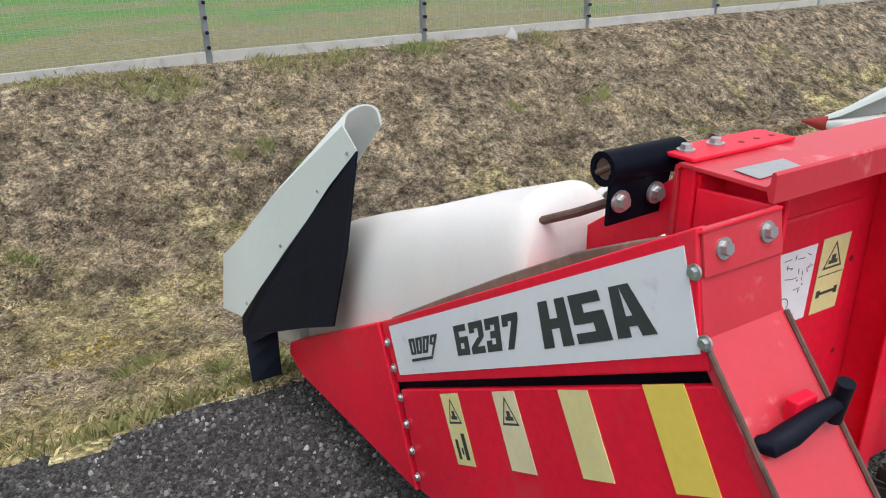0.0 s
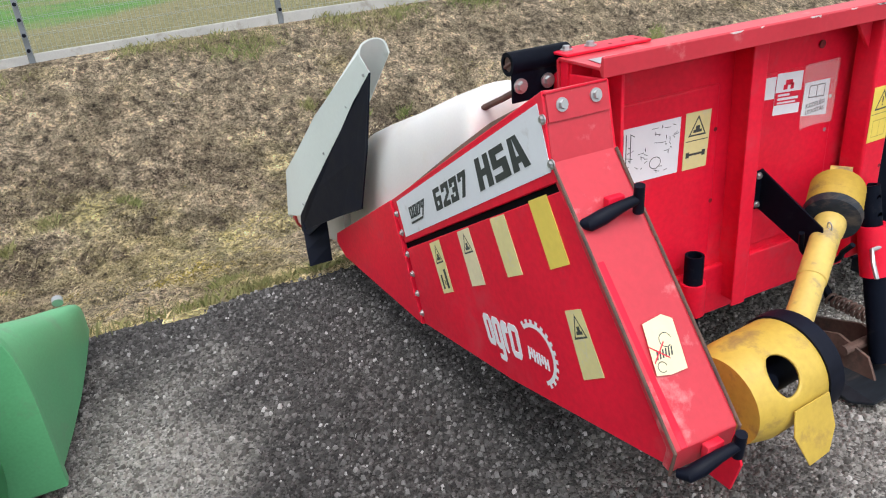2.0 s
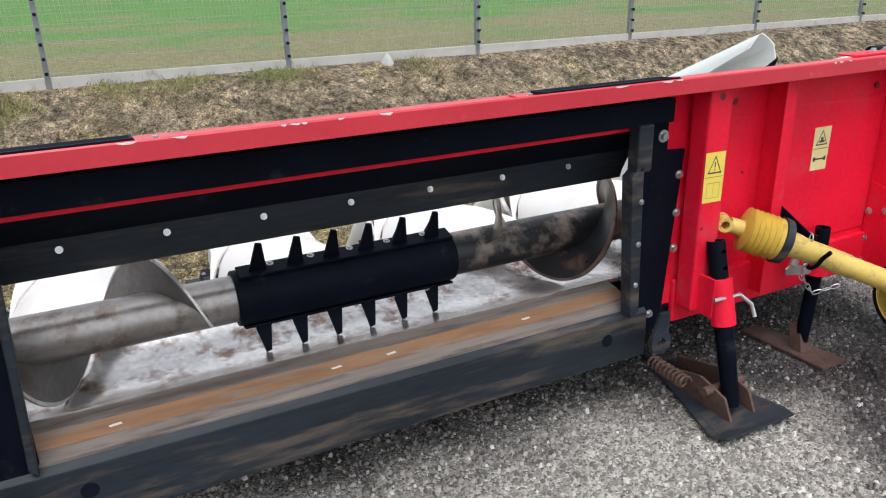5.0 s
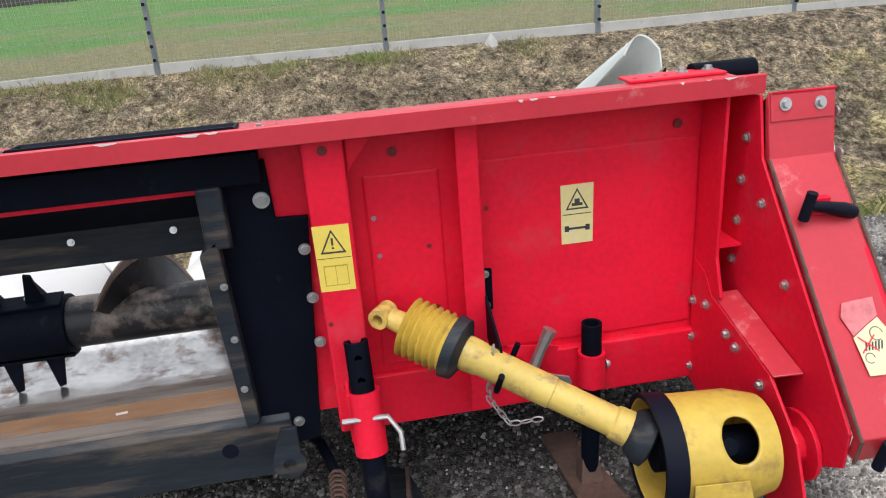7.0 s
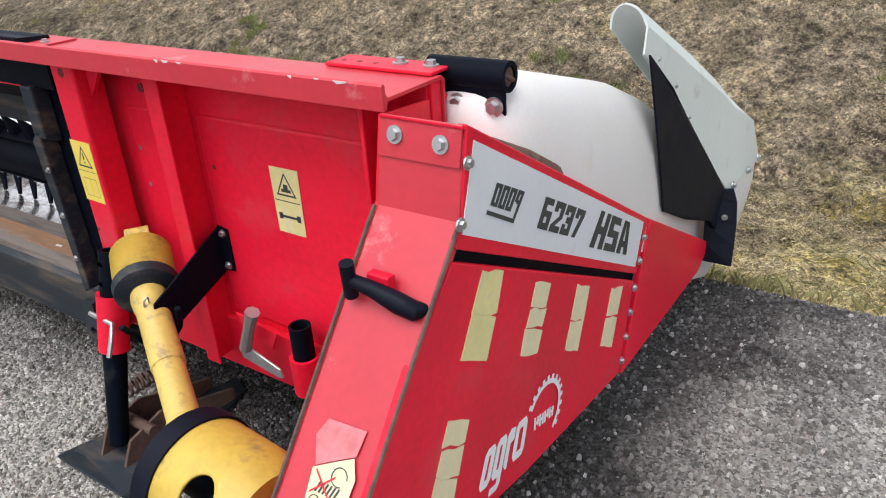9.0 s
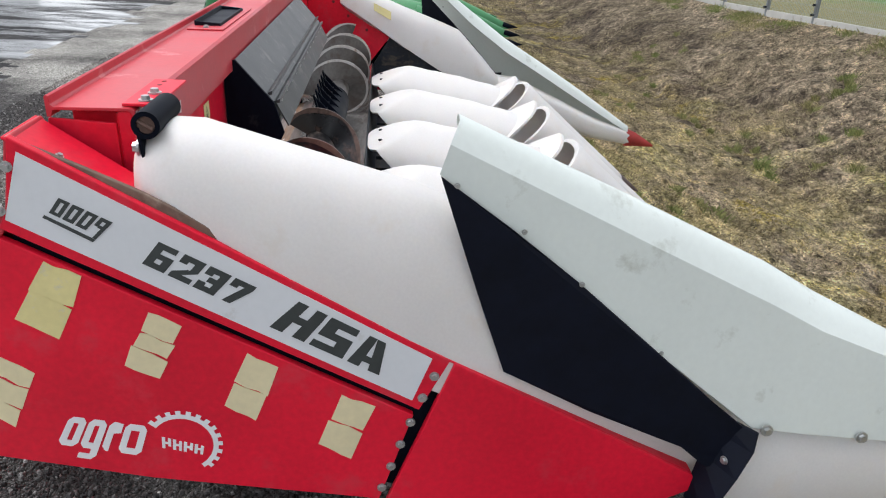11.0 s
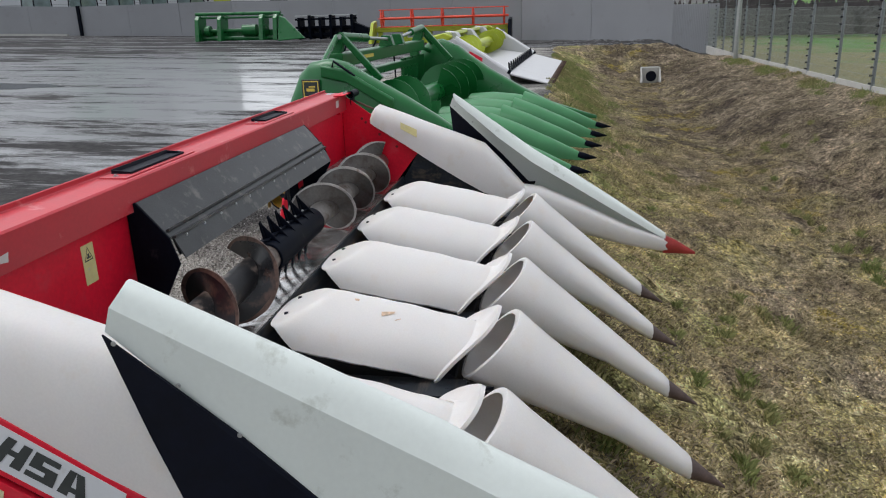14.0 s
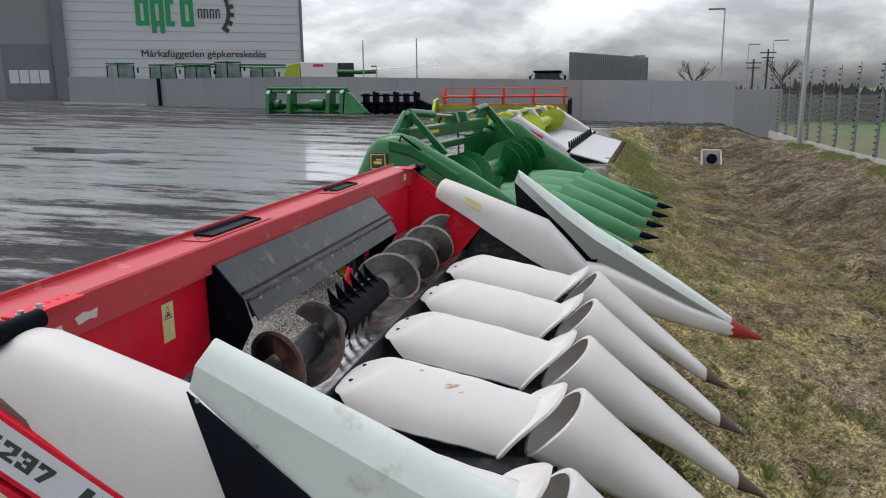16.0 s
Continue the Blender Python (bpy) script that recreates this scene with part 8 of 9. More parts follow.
prism(bm, [(-36.6, -13.2, z0 + 1.25), (-36.6, -12.9, z0 + 1.15), (-36.2, -11.7, z0 + 0.05), (-36.2, -13.2, z0 - 0.05)], (-0.25, 0, 0))
part("divider", bm, GREEN, fg, "", 0.04)
bm = bm_new()
lathe(bm, (-36.9, -17.6, z0 + 0.55), (0, 1, 0), [(0, 0.05), (0, 0.28), (0.3, 0.28), (0.3, 0.1), (2.2, 0.1), (2.2, 0.3), (3.0, 0.3), (3.0, 0.05)], 14)
part("auger", bm, GREEN, fg, "", 0, True)
# black header
bh = thing("black_header", "black folded header frame on the yard", "harvest header")
for k in range(6):
    bm = bm_new()
    y = -12.9 + 0.62 * k
    box(bm, -39.6, -38.7, y, y + 0.14, 0.35, 1.55 + 0.12 * (k % 2))
    part("frame_post", bm, BLACK, bh, "", 0.02)
for z, d in ((0.5, 0.2), (0.95, 0.12), (1.4, 0.1), (1.62, 0.05)):
    bm = bm_new()
    box(bm, -39.2, -38.9, -13.1, -9.5, z, z + d)
    part("rail", bm, BLACK if z < 1.6 else ZINC, bh, "", 0.01)
bm = bm_new()
prism(bm, [(-38.9, -9.8, 1.3), (-38.8, -8.8, 0.9), (-38.8, -8.7, 0.3), (-38.9, -9.8, 0.3)], (-0.5, 0, 0))
part("divider", bm, BLACK, bh)
bm = bm_new()
prism(bm, [(-39.25, -13.0, 0.4), (-39.25, -9.6, 0.4), (-39.35, -9.6, 1.05), (-39.35, -13.0, 1.05)], (-0.06, 0, 0))
part("back_panel", bm, BLACK_WORN, bh)
# reel header
rh = thing("reel_header", "lime grain header with an orange-red reel", "harvest header")
rh.location = (3.7, 0.72, -0.22)
bm = bm_new()
box(bm, -40.9, -40.5, -8.6, -1.6, 0.9, 1.15)
part("top_rail", bm, LIME, rh, "", 0.03)
bm = bm_new()
box(bm, -40.9, -40.6, -8.6, -1.6, 0.3, 0.6)
part("lower_rail", bm, LIME, rh, "", 0.03)
for k in range(6):
    bm = bm_new()
    y = -8.5 + 1.36 * k
    box(bm, -40.85, -40.55, y, y + 0.2, 0.3, 1.2)
    part("frame_post", bm, LIME, rh, "", 0.02)
for k in range(5):
    y = -8.2 + 1.62 * k
    bm = bm_new()
    for q in range(6):
        a, b = radians(60 * q), radians(60 * q + 60)
        ca, sa, cb, sb = math.cos(a), math.sin(a), math.cos(b), math.sin(b)
        tube(bm, [(-40.4, y, 1.6), (-40.4 + 0.52 * ca, y, 1.6 + 0.52 * sa)], 0.035, 6)
        tube(bm, [(-40.4 + 0.50 * ca, y, 1.6 + 0.50 * sa), (-40.4 + 0.50 * cb, y, 1.6 + 0.50 * sb)], 0.03, 6)
        tube(bm, [(-40.4 + 0.26 * ca, y, 1.6 + 0.26 * sa), (-40.4 + 0.26 * cb, y, 1.6 + 0.26 * sb)], 0.025, 6)
    part("reel_spider", bm, ORANGE, rh)
bm = bm_new()
cyl(bm, (-40.4, -8.3, 1.6), (-40.4, -1.5, 1.6), 0.07, 10)
part("reel_shaft", bm, ORANGE, rh, "", 0, True)
for q in range(6):
    a = radians(60 * q)
    bm = bm_new()
    tube(bm, [(-40.4 + 0.5 * math.cos(a), -8.3, 1.6 + 0.5 * math.sin(a)), (-40.4 + 0.5 * math.cos(a), -1.5, 1.6 + 0.5 * math.sin(a))], 0.03, 6)
    part("reel_bar", bm, ORANGE, rh)
for y in (-8.8, -1.5):
    bm = bm_new()
    prism(bm, [(-40.9, y, 0.2), (-39.4, y, 0.2), (-39.6, y, 0.6), (-40.2, y, 1.4), (-40.9, y, 1.5)], (0, 0.18, 0))
    part("side_panel", bm, LIME if y < -5 else BLACK, rh, "", 0.02)

# lime pick-up header with a white apron
pk = thing("pickup_header", "lime and white header with a pale sloping apron", "harvest header")
PX0, PX1 = -21.9, -14.4
pk.matrix_world = Matrix.Translation((PX1, 0, 0)) @ pose(0, 0, 0, 0, 0, -2.6) @ Matrix.Translation((-PX1, 0, 0))
n = 10
for k in range(n):
    # the apron is laid in strips with folded seams
    xa, xb = PX1 + (PX0 - PX1) * k / n, PX1 + (PX0 - PX1) * (k + 0.985) / n
    bm = bm_new()
    prism(bm, [(xa, 1.66, 0.03), (xb, 1.66, 0.03), (xb, 0.72, 0.27), (xa, 0.72, 0.27)], (0, 0, -0.04))
    part("apron", bm, DULL_WHITE, pk, "pale sheet apron", 0.012)
bm = bm_new()
prism(bm, [(PX1, 0.70, 0.275), (PX0, 0.70, 0.275), (PX0, -0.45, 0.44), (PX1, -0.45, 0.44)], (0, 0, -0.05))
part("table", bm, DULL_WHITE, pk, "pale sheet table", 0.01)
for x in (PX1, PX0):
    bm = bm_new()
    side_prism(bm, [(0.80, 0.02), (0.1, 0.05), (-0.85, 0.28), (-0.92, 0.70), (-0.78, 1.02), (-0.60, 1.10), (-0.48, 1.04), (0.12, 0.70), (0.74, 0.24)], x - 0.07, x + 0.07)
    sp = part("side_panel", bm, DULL_WHITE, pk, "white sloping side panel", 0.025)
    bm = bm_new()
    cyl(bm, (x, -0.55, 1.10), (x, 0.70, 0.31), 0.062, 10)
    part("edge_tube", bm, STK_WHITE, sp, "", 0, True)
    bm = bm_new()
    cyl(bm, (x, 0.70, 0.31), (x, 0.76, 0.27), 0.066, 10)
    part("tube_cap", bm, BLACK, sp, "", 0, True)
    bm = bm_new()
    side_prism(bm, [(-1.30, 0.35), (-1.32, 0.85), (-1.15, 1.14), (-0.82, 1.22), (-0.60, 1.14), (-0.74, 1.02), (-0.90, 0.70), (-0.85, 0.35)], x - 0.065, x + 0.065)
    part("lime_cheek", bm, LIME, sp, "lime rear cheek", 0.03)
bm = bm_new()
prism(bm, [(PX1 + 0.072, -0.22, 0.72), (PX1 + 0.072, 0.10, 0.55), (PX1 + 0.072, 0.11, 0.63), (PX1 + 0.072, -0.20, 0.80)], (0.006, 0, 0))
part("name_bar", bm, INK_RED, pk)
bm = bm_new()
side_prism(bm, [(-1.15, 0.35), (-1.18, 1.16), (-0.85, 1.22), (-0.80, 1.14), (-1.02, 1.06), (-1.0, 0.35)], PX0 + 0.1, PX1 - 0.1)
part("back_wall", bm, LIME, pk, "lime sheet back wall", 0.02)
for x in (-15.6, -18.0, -20.4):
    bm = bm_new()
    side_prism(bm, [(-1.0, 1.24), (-0.72, 1.20), (-0.52, 0.92), (-0.66, 0.90), (-0.86, 1.08)], x - 0.22, x + 0.22)
    part("cover_flap", bm, DULL_WHITE, pk, "white sheet flap", 0.02)
bm = bm_new()
cyl(bm, (PX0 + 0.1, -0.52, 0.78), (PX1 - 0.1, -0.52, 0.78), 0.15, 16)
pa = part("auger_tube", bm, LIME, pk, "", 0, True)
for x0, hd in ((PX0 + 0.2, 1), (-16.9, -1)):
    bm = bm_new()
    rings = []
    for i in range(61):
        a = hd * 2 * math.pi * 4 * i / 60
        x = x0 + 2.3 * i / 60
        rings.append([(x + e, -0.52 + r * math.cos(a), 0.78 + r * math.sin(a)) for e, r in ((-0.008, 0.12), (-0.008, 0.33), (0.008, 0.33), (0.008, 0.12))])
    loft(bm, rings)
    part("auger_flight", bm, LIME, pa, "lime screw flight", 0, True)
for k in range(36):
    bm = bm_new()
    x = PX1 - 0.1 - 0.207 * k
    prism(bm, [(x, 1.65, 0.02), (x - 0.1, 1.65, 0.02), (x - 0.05, 1.80, 0.0)], (0, 0, 0.02))
    part("knife_tooth", bm, RUST, pk)
for k in range(13):
    bm = bm_new()
    x = PX1 - 0.35 - 0.52 * k
    prism(bm, [(x, 0.70, 0.28), (x - 0.30, 0.70, 0.28), (x - 0.24, 0.66, 0.44), (x - 0.15, 0.65, 0.49), (x - 0.08, 0.66, 0.40)], (0, 0.03, 0))
    part("finger_plate", bm, BLACK, pk)

# ---------------------------------------------------------------- green maize header beside
gh = thing("green_maize_header", "green six-row maize header with plastic snouts and a tubular frame", "harvest header")
GX0, GX1 = -8.45, -3.80
gh.matrix_world = Matrix.Translation((-3.6, 0, 0)) @ pose(0, 0, 0, 0, 0, -5.6) @ Matrix.Translation((3.6, 0, 0))


NEAR_COVER = ((-1.0, 0.35, 0.62, 0.08), (-0.90, 0.28, 0.86, 0.16), (-0.74, 0.25, 1.18, 0.20), (-0.62, 0.25, 1.285, 0.205), (-0.42, 0.25, 1.315, 0.21), (-0.25, 0.25, 1.27, 0.21), (0.0, 0.24, 1.12, 0.20), (0.35, 0.22, 0.925, 0.18), (0.65, 0.18, 0.74, 0.14), (0.85, 0.14, 0.60, 0.10), (1.0, 0.10, 0.46, 0.05))


def gpanel(x, t):
    """moulded end cover: a curved hull over the row end"""
    bm = bm_new()
    rings = []
    for y, z0, z1, w in ((-1.0, 0.35, 0.62, 0.08), (-0.90, 0.28, 0.86, 0.16), (-0.74, 0.25, 1.18, 0.20), (-0.62, 0.25, 1.285, 0.205), (-0.42, 0.25, 1.315, 0.21), (-0.15, 0.25, 1.20, 0.21), (0.0, 0.24, 1.08, 0.205), (0.35, 0.22, 0.84, 0.20), (0.85, 0.18, 0.56, 0.18), (1.3, 0.14, 0.33, 0.13), (1.75, 0.08, 0.19, 0.07), (2.05, 0.05, 0.10, 0.02)) if t < 0 else NEAR_COVER:
        rg = [(x - max(0, t) * 0.10 * max(0, min(1, y)) + a, b, c) for a, b, c in arch(0, y, w, z0, z1, 16, 0.45, 0.6)]
        rings.append(rg)
    loft(bm, rings)
    return part("end_cover", bm, GREEN, gh, "glossy green moulded end cover", 0, True)


ec = gpanel(GX1, 1)
gpanel(GX0, -1)
bm = bm_new()
rings = [[(GX1 + 0.19 + o, y, z + dz) for o, dz in ((0.0, -0.07), (0.035, -0.05), (0.035, 0.05), (0.0, 0.07))] for y, z in ((-0.46, 1.20), (-0.20, 1.15), (0.0, 1.03), (0.30, 0.86))]
loft(bm, rings)
part("cover_rib", bm, GREEN, ec, "", 0.01, True)
# maker's badge as plain shapes
bm = bm_new()
n = 18
box(bm, GX1 + 0.205, GX1 + 0.215, -0.68, -0.48, 0.93, 1.12)
bd = part("badge", bm, INK, ec, "black badge with yellow shapes", 0.03)
bm = bm_new()
for y0, y1, za, zb in ((-0.665, -0.495, 0.945, 0.955), (-0.665, -0.495, 1.095, 1.105), (-0.665, -0.655, 0.955, 1.095), (-0.505, -0.495, 0.955, 1.095), (-0.63, -0.54, 1.0, 1.03), (-0.60, -0.53, 1.04, 1.055)):
    box(bm, GX1 + 0.2152, GX1 + 0.2175, y0, y1, za, zb)
part("badge_mark", bm, STK_YEL2, bd)
# back frame and top tubes
for z, yy, r, inset in ((1.25, -0.90, 0.075, 0.62), (1.02, -1.0, 0.05, 0.62), (0.40, -1.2, 0.12, 0.1)):
    bm = bm_new()
    box(bm, GX0 + inset, GX1 - inset, yy - r, yy + r, z - r, z + r)
    part("frame_beam", bm, GREEN, gh, "", 0.015)
for x in (-4.60, -7.95):
    # side frames: a bent plate with a raised knee
    bm = bm_new()
    side_prism(bm, [(-1.06, 0.35), (-1.10, 1.20), (-1.00, 1.46), (-0.92, 1.53), (-0.85, 1.50), (-0.88, 1.38), (-0.96, 1.20), (-0.96, 0.35)], x - 0.05, x + 0.05)
    part("side_frame", bm, GREEN, gh, "", 0.012)
    bm = bm_new()
    side_prism(bm, [(-0.93, 1.50), (-0.88, 1.54), (-0.42, 1.05), (-0.48, 1.00)], x - 0.035, x + 0.035)
    part("frame_strut", bm, GREEN, gh, "", 0.01)
for xa, xb in ((-4.60, -3.95), (-7.95, -8.35)):
    # outward stays from the knees to the row ends
    for za, zb in ((1.50, 1.26), (1.22, 1.12)):
        bm = bm_new()
        tube(bm, [(xa, -0.95, za), (xb, -0.86, zb)], 0.032, 8)
        part("frame_stay", bm, GREEN, gh, "", 0, True)
for xa, xb in ((-4.60, -6.05), (-7.95, -6.50)):
    xm = (xa + xb) / 2
    bm = bm_new()
    cyl(bm, (xa, -0.90, 1.50), (xm, -0.86, 1.455), 0.05, 14)
    ram = part("hydraulic_ram", bm, GREEN, gh, "", 0, True)
    bm = bm_new()
    cyl(bm, (xm, -0.86, 1.455), (xb, -0.82, 1.41), 0.022, 10)
    part("ram_rod", bm, ZINC, ram, "", 0, True)
    bm = bm_new()
    side_prism(bm, [(-0.95, 1.30), (-0.90, 1.46), (-0.78, 1.46), (-0.74, 1.33)], xb - 0.05, xb + 0.05)
    part("knee_plate", bm, GREEN, gh, "", 0.008)
    bm = bm_new()
    cyl(bm, (xa - 0.06, -0.90, 1.50), (xa + 0.06, -0.90, 1.50), 0.028, 12)
    part("pin", bm, ZINC, ram, "", 0, True)
bm = bm_new()
box(bm, -5.45, -4.95, -0.8225, -0.8205, 1.23, 1.27)
part("name_bar", bm, STK_YEL2, gh)
for x in (-5.0, -6.05, -7.1):
    bm = bm_new()
    tube(bm, [(x, -0.99, 1.40), (x + 0.05, -1.08, 1.2), (x - 0.05, -1.1, 0.9), (x + 0.1, -1.04, 0.5)], 0.013, 6)
    part("hose", bm, RUBBER, gh, "", 0, True)
for o in gh.children:
    if o.name.split(".")[0] in ("frame_beam", "side_frame", "frame_strut", "frame_stay", "hydraulic_ram", "knee_plate", "name_bar", "hose"):
        o.location.y += 0.28
for xa, xb in ((GX0 + 0.2, -7.1), (-4.95, GX1 - 0.2)):
    bm = bm_new()
    box(bm, xa, xb, -0.72, -0.68, 0.35, 1.10)
    part("back_wall", bm, GREEN, gh, "", 0.01)
bm = bm_new()
cyl(bm, (GX0 + 0.1, -0.05, 0.68), (GX1 - 0.1, -0.05, 0.68), 0.13, 18)
ga = part("auger_tube", bm, GREEN, gh, "", 0, True)
for x0, x1, hd in ((GX0 + 0.2, -6.5, 1), (-5.5, GX1 - 0.2, -1)):
    bm = bm_new()
    rings = []
    n = 90
    for i in range(n + 1):
        a = hd * 2 * math.pi * 3.2 * i / n
        x = x0 + (x1 - x0) * i / n
        rings.append([(x + e, -0.05 + r * math.cos(a), 0.68 + r * math.sin(a)) for e, r in ((-0.004, 0.1), (-0.004, 0.34), (0.004, 0.34), (0.004, 0.1))])
    loft(bm, rings)
    part("auger_flight", bm, GREEN, ga, "glossy green screw flight", 0, True)
bm = bm_new()
prof = [(-0.66, 0.40), (-0.5, 0.30), (-0.25, 0.27), (0.0, 0.30), (0.15, 0.36)]
side_prism(bm, prof + [(y, z - 0.02) for y, z in prof][::-1], GX0 + 0.1, GX1 - 0.1)
part("trough", bm, GREEN, gh, "", 0, True)


def gsnout():
    bm = bm_new()
    rings = []
    for y, w, z0, z1 in ((0.10, 0.16, 0.34, 0.46), (0.18, 0.235, 0.30, 0.53), (0.5, 0.255, 0.25, 0.55), (0.85, 0.25, 0.20, 0.52), (0.95, 0.25, 0.19, 0.50), (0.97, 0.24, 0.18, 0.56), (1.3, 0.19, 0.13, 0.44), (1.7, 0.115, 0.07, 0.27), (2.0, 0.05, 0.03, 0.13), (2.08, 0.03, 0.03, 0.08)):
        rings.append(arch(0, y, w, z0, z1, 14, 0.6, 0.75))
    loft(bm, rings)
    return bm


gs = None
for k in range(5):
    x = -4.26 - 0.784 * k
    mv = Matrix.Translation((x, 0.0 + 0.022 * k, 0.03))
    if gs is None:
        gs = part("snout", gsnout(), GREEN_PL, gh, "dull green plastic crop snout", 0, True)
        gs.matrix_basis = mv
        bm = bm_new()
        lathe(bm, (0, 2.0, 0.075), (0, 1, -0.1), [(0, 0.052), (0.08, 0.04), (0.22, 0.005)], 10)
        gt = part("snout_tip", bm, BLACK, gs, "black steel point", 0, True)
    else:
        o = share("snout", gs.data, mv, gh)
        o["label"] = gs["label"]
        share("snout_tip", gt.data, Matrix(), o)
bm = bm_new()
rings = []
for y, xa, xb, z0, z1 in ((0.74, -3.93, -3.575, 0.06, 0.575), (0.76, -3.94, -3.555, 0.05, 0.60), (0.80, -3.94, -3.555, 0.05, 0.575), (1.0, -3.90, -3.518, 0.05, 0.485), (1.2, -3.82, -3.487, 0.05, 0.395), (1.4, -3.70, -3.460, 0.06, 0.305), (1.52, -3.62, -3.442, 0.08, 0.255), (1.60, -3.57, -3.432, 0.095, 0.222), (1.64, -3.53, -3.445, 0.12, 0.20)):
    rings.append(arch((xa + xb) / 2, y, (xb - xa) / 2, z0, z1, 18, 0.34, 0.5))
loft(bm, rings)
osn = part("outer_snout", bm, GREEN_FADED_LIT, gh, "faded green plastic outer snout, colour raised for light", 0, True)
bm = bm_new()
loft(bm, [arch(-3.745 + dx, y, w, 0.045, z1, 18, 0.34, 0.5) for y, w, z1, dx in ((0.735, 0.17, 0.56, 0), (0.735, 0.205, 0.615, 0), (0.775, 0.207, 0.612, 0), (0.775, 0.18, 0.57, 0))])
part("rear_flange", bm, GREEN_FADED_LIT, osn, "", 0.004, True)
bm = bm_new()
cyl(bm, (-3.50, 1.55, 0.262), (-3.50, 1.57, 0.270), 0.020, 12)
part("cap", bm, ZINC, osn, "grey end cap", 0, True)
osn.matrix_basis = gh.matrix_world.inverted()
bm = bm_new()
tube(bm, [(-3.62, -0.35, 1.22), (-3.55, -0.3, 1.3), (-3.6, -0.1, 1.15)], 0.012, 6)
part("hose", bm, RUBBER, gh, "", 0, True)

# ---------------------------------------------------------------- poles, shed, trees
def lamp_pole(x, y, z0, h, arm, d):
    t = thing("street_lamp", "grey steel lamp pole at the edge of the yard", "street lamp", "lamp poles")
    bm = bm_new()
    cyl(bm, (x, y, z0 - 1), (x, y, z0 + h), 0.09, 10, 0.05)
    part("pole", bm, ZINC, t, "", 0, True)
    if arm:
        bm = bm_new()
        box(bm, x - 0.1, x + 0.1, min(y, y + arm), max(y, y + arm), z0 + h - 0.05, z0 + h + 0.06)
        part("lamp_head", bm, FENCE_M, t, "", 0.02)


lamp_pole(-25.4, 8.22, 0.0, 9.5, 0, 0)
lamp_pole(-54.6, 8.9, -0.5, 7.7, -1.1, 0)
lamp_pole(-55.9, 3.6, -0.5, 4.6, -0.8, 0)
lamp_pole(-53.5, -17.9, 0.0, 5.6, 0, 0)
lamp_pole(-54.8, -13.9, 0.0, 5.7, 0, 0)
lamp_pole(-54.0, -17.0, 0.0, 3.6, -0.4, 0)
lamp_pole(-90.0, 16.0, -1.0, 7.5, 1.2, 0)
lamp_pole(-92.0, 19.0, -1.0, 8.0, 1.6, 0)
shed = thing("ribbed_shed", "grey ribbed metal shed behind the wall", "building")
bm = bm_new()
prism(bm, [(-54.0, -1.93, 0), (-54.2, 3.78, 0), (-54.2, 3.78, 3.92), (-54.0, -1.93, 4.42)], (-9, 0, 0))
part("wall", bm, CLAD_DK, shed)
for k in range(40):
    y = -1.9 + 0.14 * k
    bm = bm_new()
    box(bm, -54.0, -53.94, y, y + 0.07, 0.2, 4.40 - 0.088 * (y + 1.93))
    part("rib", bm, WALLPANEL, shed)
dk = thing("dark_truck", "dark truck body behind the wall", "truck")
bm = bm_new()
box(bm, -57.0, -55.2, -4.75, -2.55, 0.6, 2.55)
part("body", bm, BLACK, dk, "", 0.1)
bm = bm_new()
box(bm, -56.9, -55.1, -4.6, -2.7, 2.3, 2.95)
part("windscreen", bm, GLASS_DK, dk, "dark windscreen", 0.08)
bm = bm_new()
box(bm, -57.0, -55.0, -4.7, -2.6, 2.95, 3.12)
part("roof", bm, BLACK, dk, "", 0.05)
for y in (-5.02, -2.36):
    bm = bm_new()
    box(bm, -55.2, -55.1, y, y + 0.16, 2.25, 2.75)
    mi = part("mirror", bm, BLACK, dk, "", 0.03)
    bm = bm_new()
    tube(bm, [(-55.15, y + 0.08, 2.7), (-55.15, y + (0.3 if y < -4 else -0.25), 2.85)], 0.025, 6)
    part("mirror_arm", bm, BLACK, mi)

rt = random.Random(21)


def bare_tree(x, y, z, h):
    t = thing("bare_tree", "leafless tree beyond the wall", "tree", "bare trees")
    bm = bm_new()
    tube(bm, [(x, y, z - 1), (x + 0.1, y, z + h * 0.3), (x, y + 0.1, z + h * 0.55)], [0.22, 0.16, 0.09], 8)
    part("trunk", bm, BARK, t, "", 0, True)
    bm = bm_new()

    def grow(p, d, ln, r, depth):
        q = p + d * ln
        tube(bm, [p, p.lerp(q, 0.5) + Vector((rt.uniform(-1, 1), rt.uniform(-1, 1), rt.uniform(-1, 1))) * ln * 0.06, q], [r, r * 0.8, r * 0.55], 4, False)
        if depth:
            for _ in range(3):
                dd = (d + Vector((rt.uniform(-1, 1), rt.uniform(-1, 1), rt.uniform(-0.4, 0.9))) * 0.75).normalized()
                grow(p.lerp(q, rt.uniform(0.55, 1.0)), dd, ln * rt.uniform(0.55, 0.75), r * 0.55, depth - 1)
    for k in range(7):
        a = k * 0.9
        grow(Vector((x, y, z + h * rt.uniform(0.25, 0.55))), Vector((math.cos(a), math.sin(a), rt.uniform(0.5, 1.4))).normalized(), h * 0.28, 0.07, 3)
    part("crown", bm, BARK, t, "thin bare branches")


bare_tree(-85.7, 9.8, -0.5, 5.2)
bare_tree(-84.5, 18.7, -0.5, 6.0)


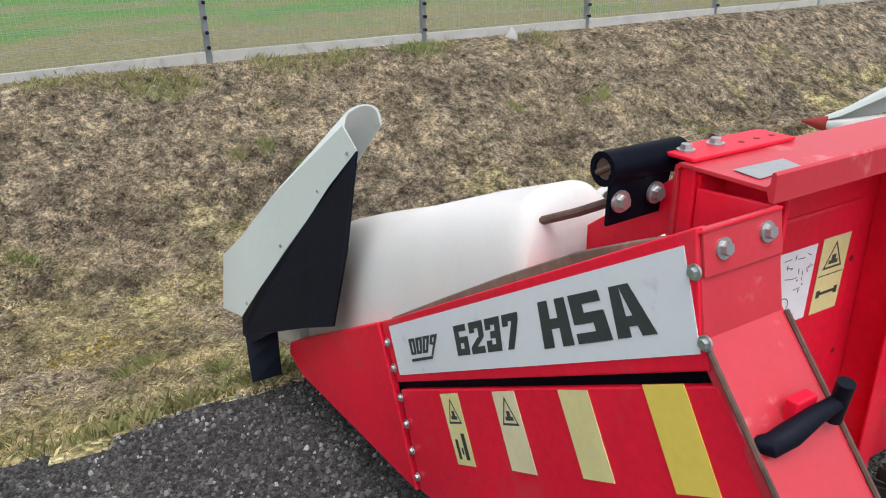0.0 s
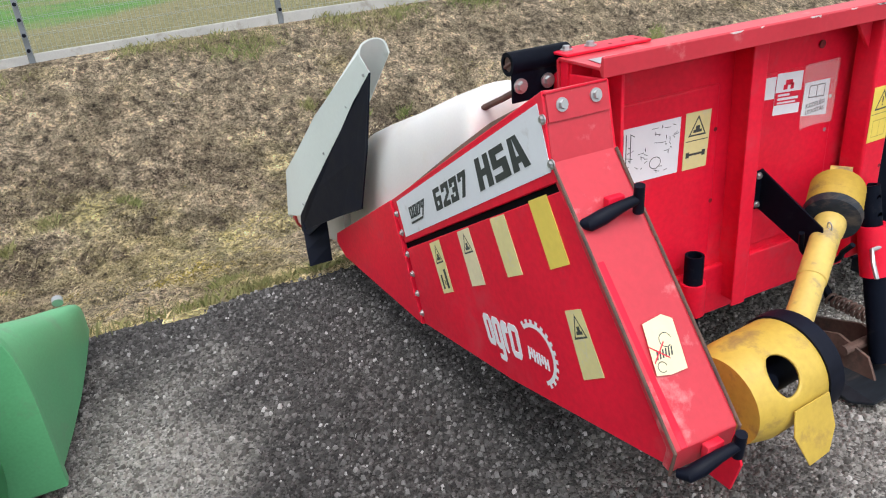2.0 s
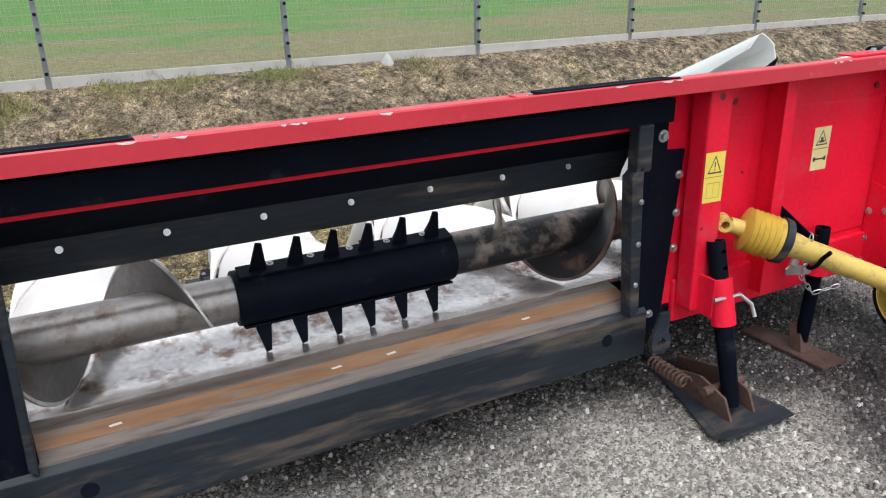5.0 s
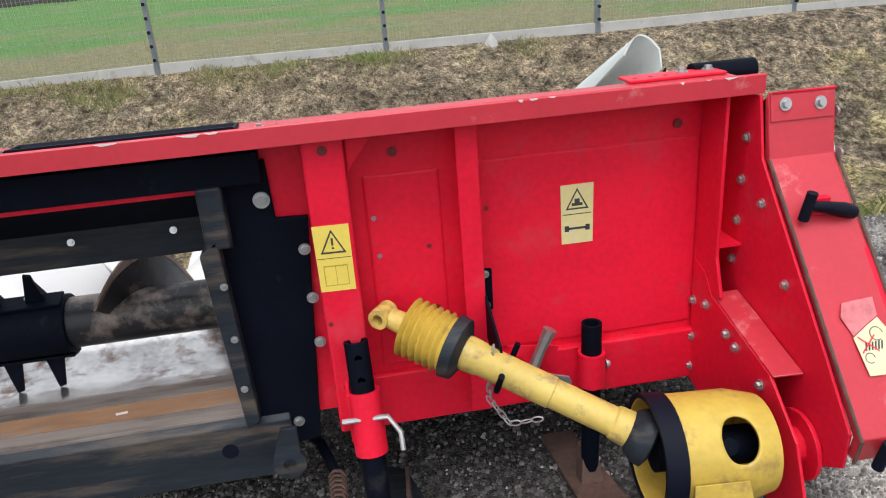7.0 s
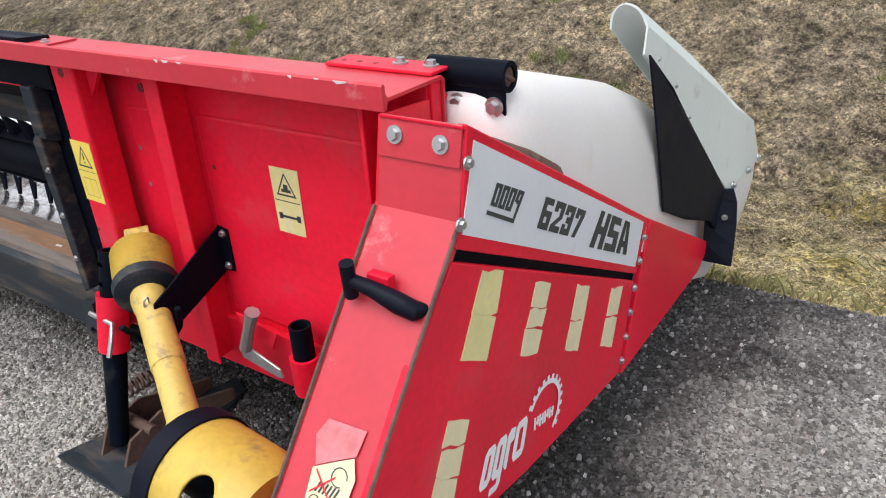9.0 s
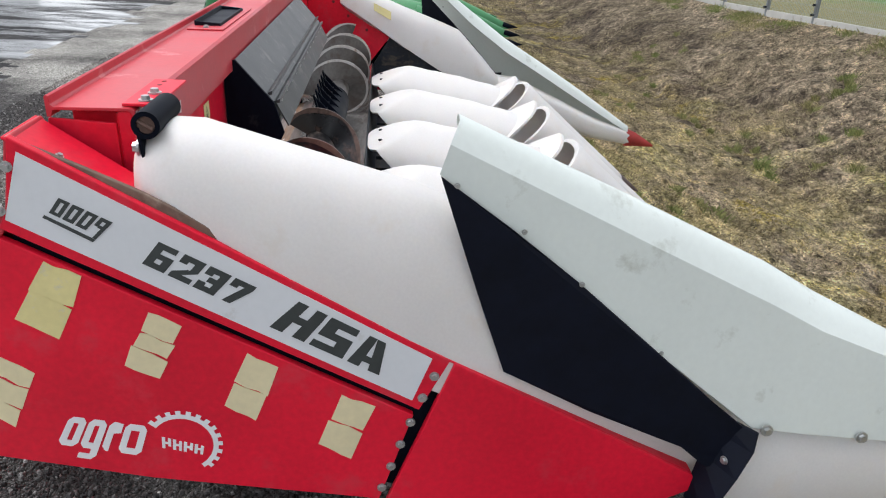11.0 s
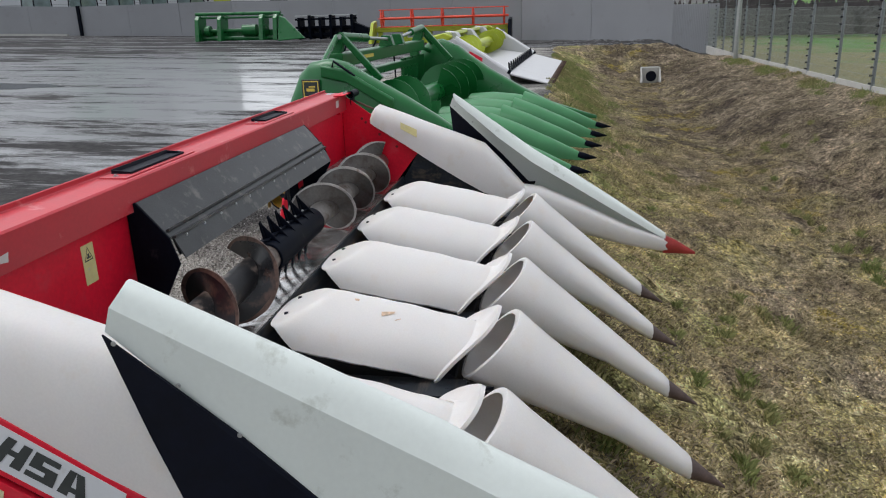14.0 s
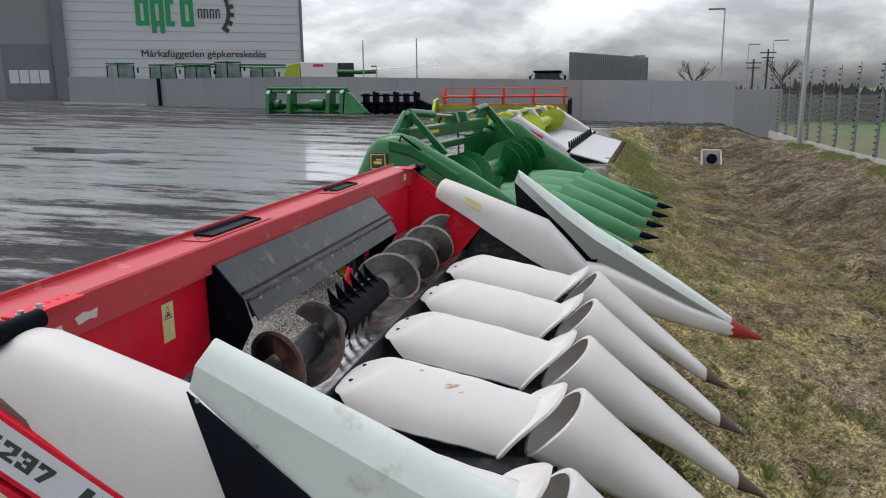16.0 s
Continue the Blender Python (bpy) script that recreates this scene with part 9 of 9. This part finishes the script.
def wire_pole(x, y, top):
    t = thing("utility_pole", "dark wooden utility pole with crossbars", "utility pole", "utility poles")
    bm = bm_new()
    cyl(bm, (x, y, -2), (x, y, top), 0.09, 8, 0.06)
    part("pole", bm, BARK, t)
    for dz, w in ((0.25, 0.55), (0.6, 0.42)):
        bm = bm_new()
        box(bm, x - 0.04, x + 0.04, y - w, y + w, top - dz - 0.04, top - dz + 0.04)
        part("crossbar", bm, BARK, t)


wire_pole(-55.4, 11.2, 3.7)
wire_pole(-55.2, 12.1, 4.4)
# distant bare woods and hedges on the horizon
verts, faces = [], []
for i in range(5200):
    u = i / 5200
    ang = radians(176 - 92 * u + rt.uniform(-0.3, 0.3))
    d = 82 + rt.uniform(-8, 14)
    x, y = 3.9 + d * math.cos(ang), 1.9 + d * math.sin(ang)
    h = (2.3 + 1.6 * abs(noise.noise((u * 14, 0.5, 0))) + 1.3 * rt.random() ** 3) * (0.85 + 0.45 * u)
    w = rt.uniform(0.12, 0.5)
    tx_, ty_ = -math.sin(ang), math.cos(ang)
    k = len(verts)
    n = 4
    for j in range(n + 1):
        f = j / n - 0.5
        verts.append((x + tx_ * w * f * 2.4, y + ty_ * w * f * 2.4, -2.5))
        verts.append((x + tx_ * w * f * 2, y + ty_ * w * f * 2, -1.2 + h * (0.45 + 0.55 * math.cos(f * 2.6)) * rt.uniform(0.72, 1.0)))
    for j in range(n):
        a = k + 2 * j
        faces.append((a, a + 2, a + 3, a + 1))
for i in range(2800):
    # low scrub along the far side of the field
    ang = radians(174 - 70 * i / 2800 + rt.uniform(-0.3, 0.3))
    d = 53 + rt.uniform(-3, 5)
    x, y = 3.9 + d * math.cos(ang), 1.9 + d * math.sin(ang)
    h, w = rt.uniform(0.7, 1.25) + 0.7 * abs(noise.noise((i * 0.011, 3.0, 0))), rt.uniform(0.1, 0.4)
    tx_, ty_ = -math.sin(ang), math.cos(ang)
    k = len(verts)
    for j in range(4):
        f = j / 3 - 0.5
        verts.append((x + tx_ * w * f * 2.2, y + ty_ * w * f * 2.2, -0.3))
        verts.append((x + tx_ * w * f * 2, y + ty_ * w * f * 2, h * (0.5 + 0.5 * math.cos(f * 2.6)) * rt.uniform(0.7, 1.0) + 0.2))
    for j in range(3):
        a = k + 2 * j
        faces.append((a, a + 2, a + 3, a + 1))
me = bpy.data.meshes.new("far_woods")
me.from_pydata(verts, [], faces)
me.materials.append(WOOD_FAR)
tagged(new("far_woods", me), "grey-brown leafless woods on the horizon", "woods", kind="stuff")
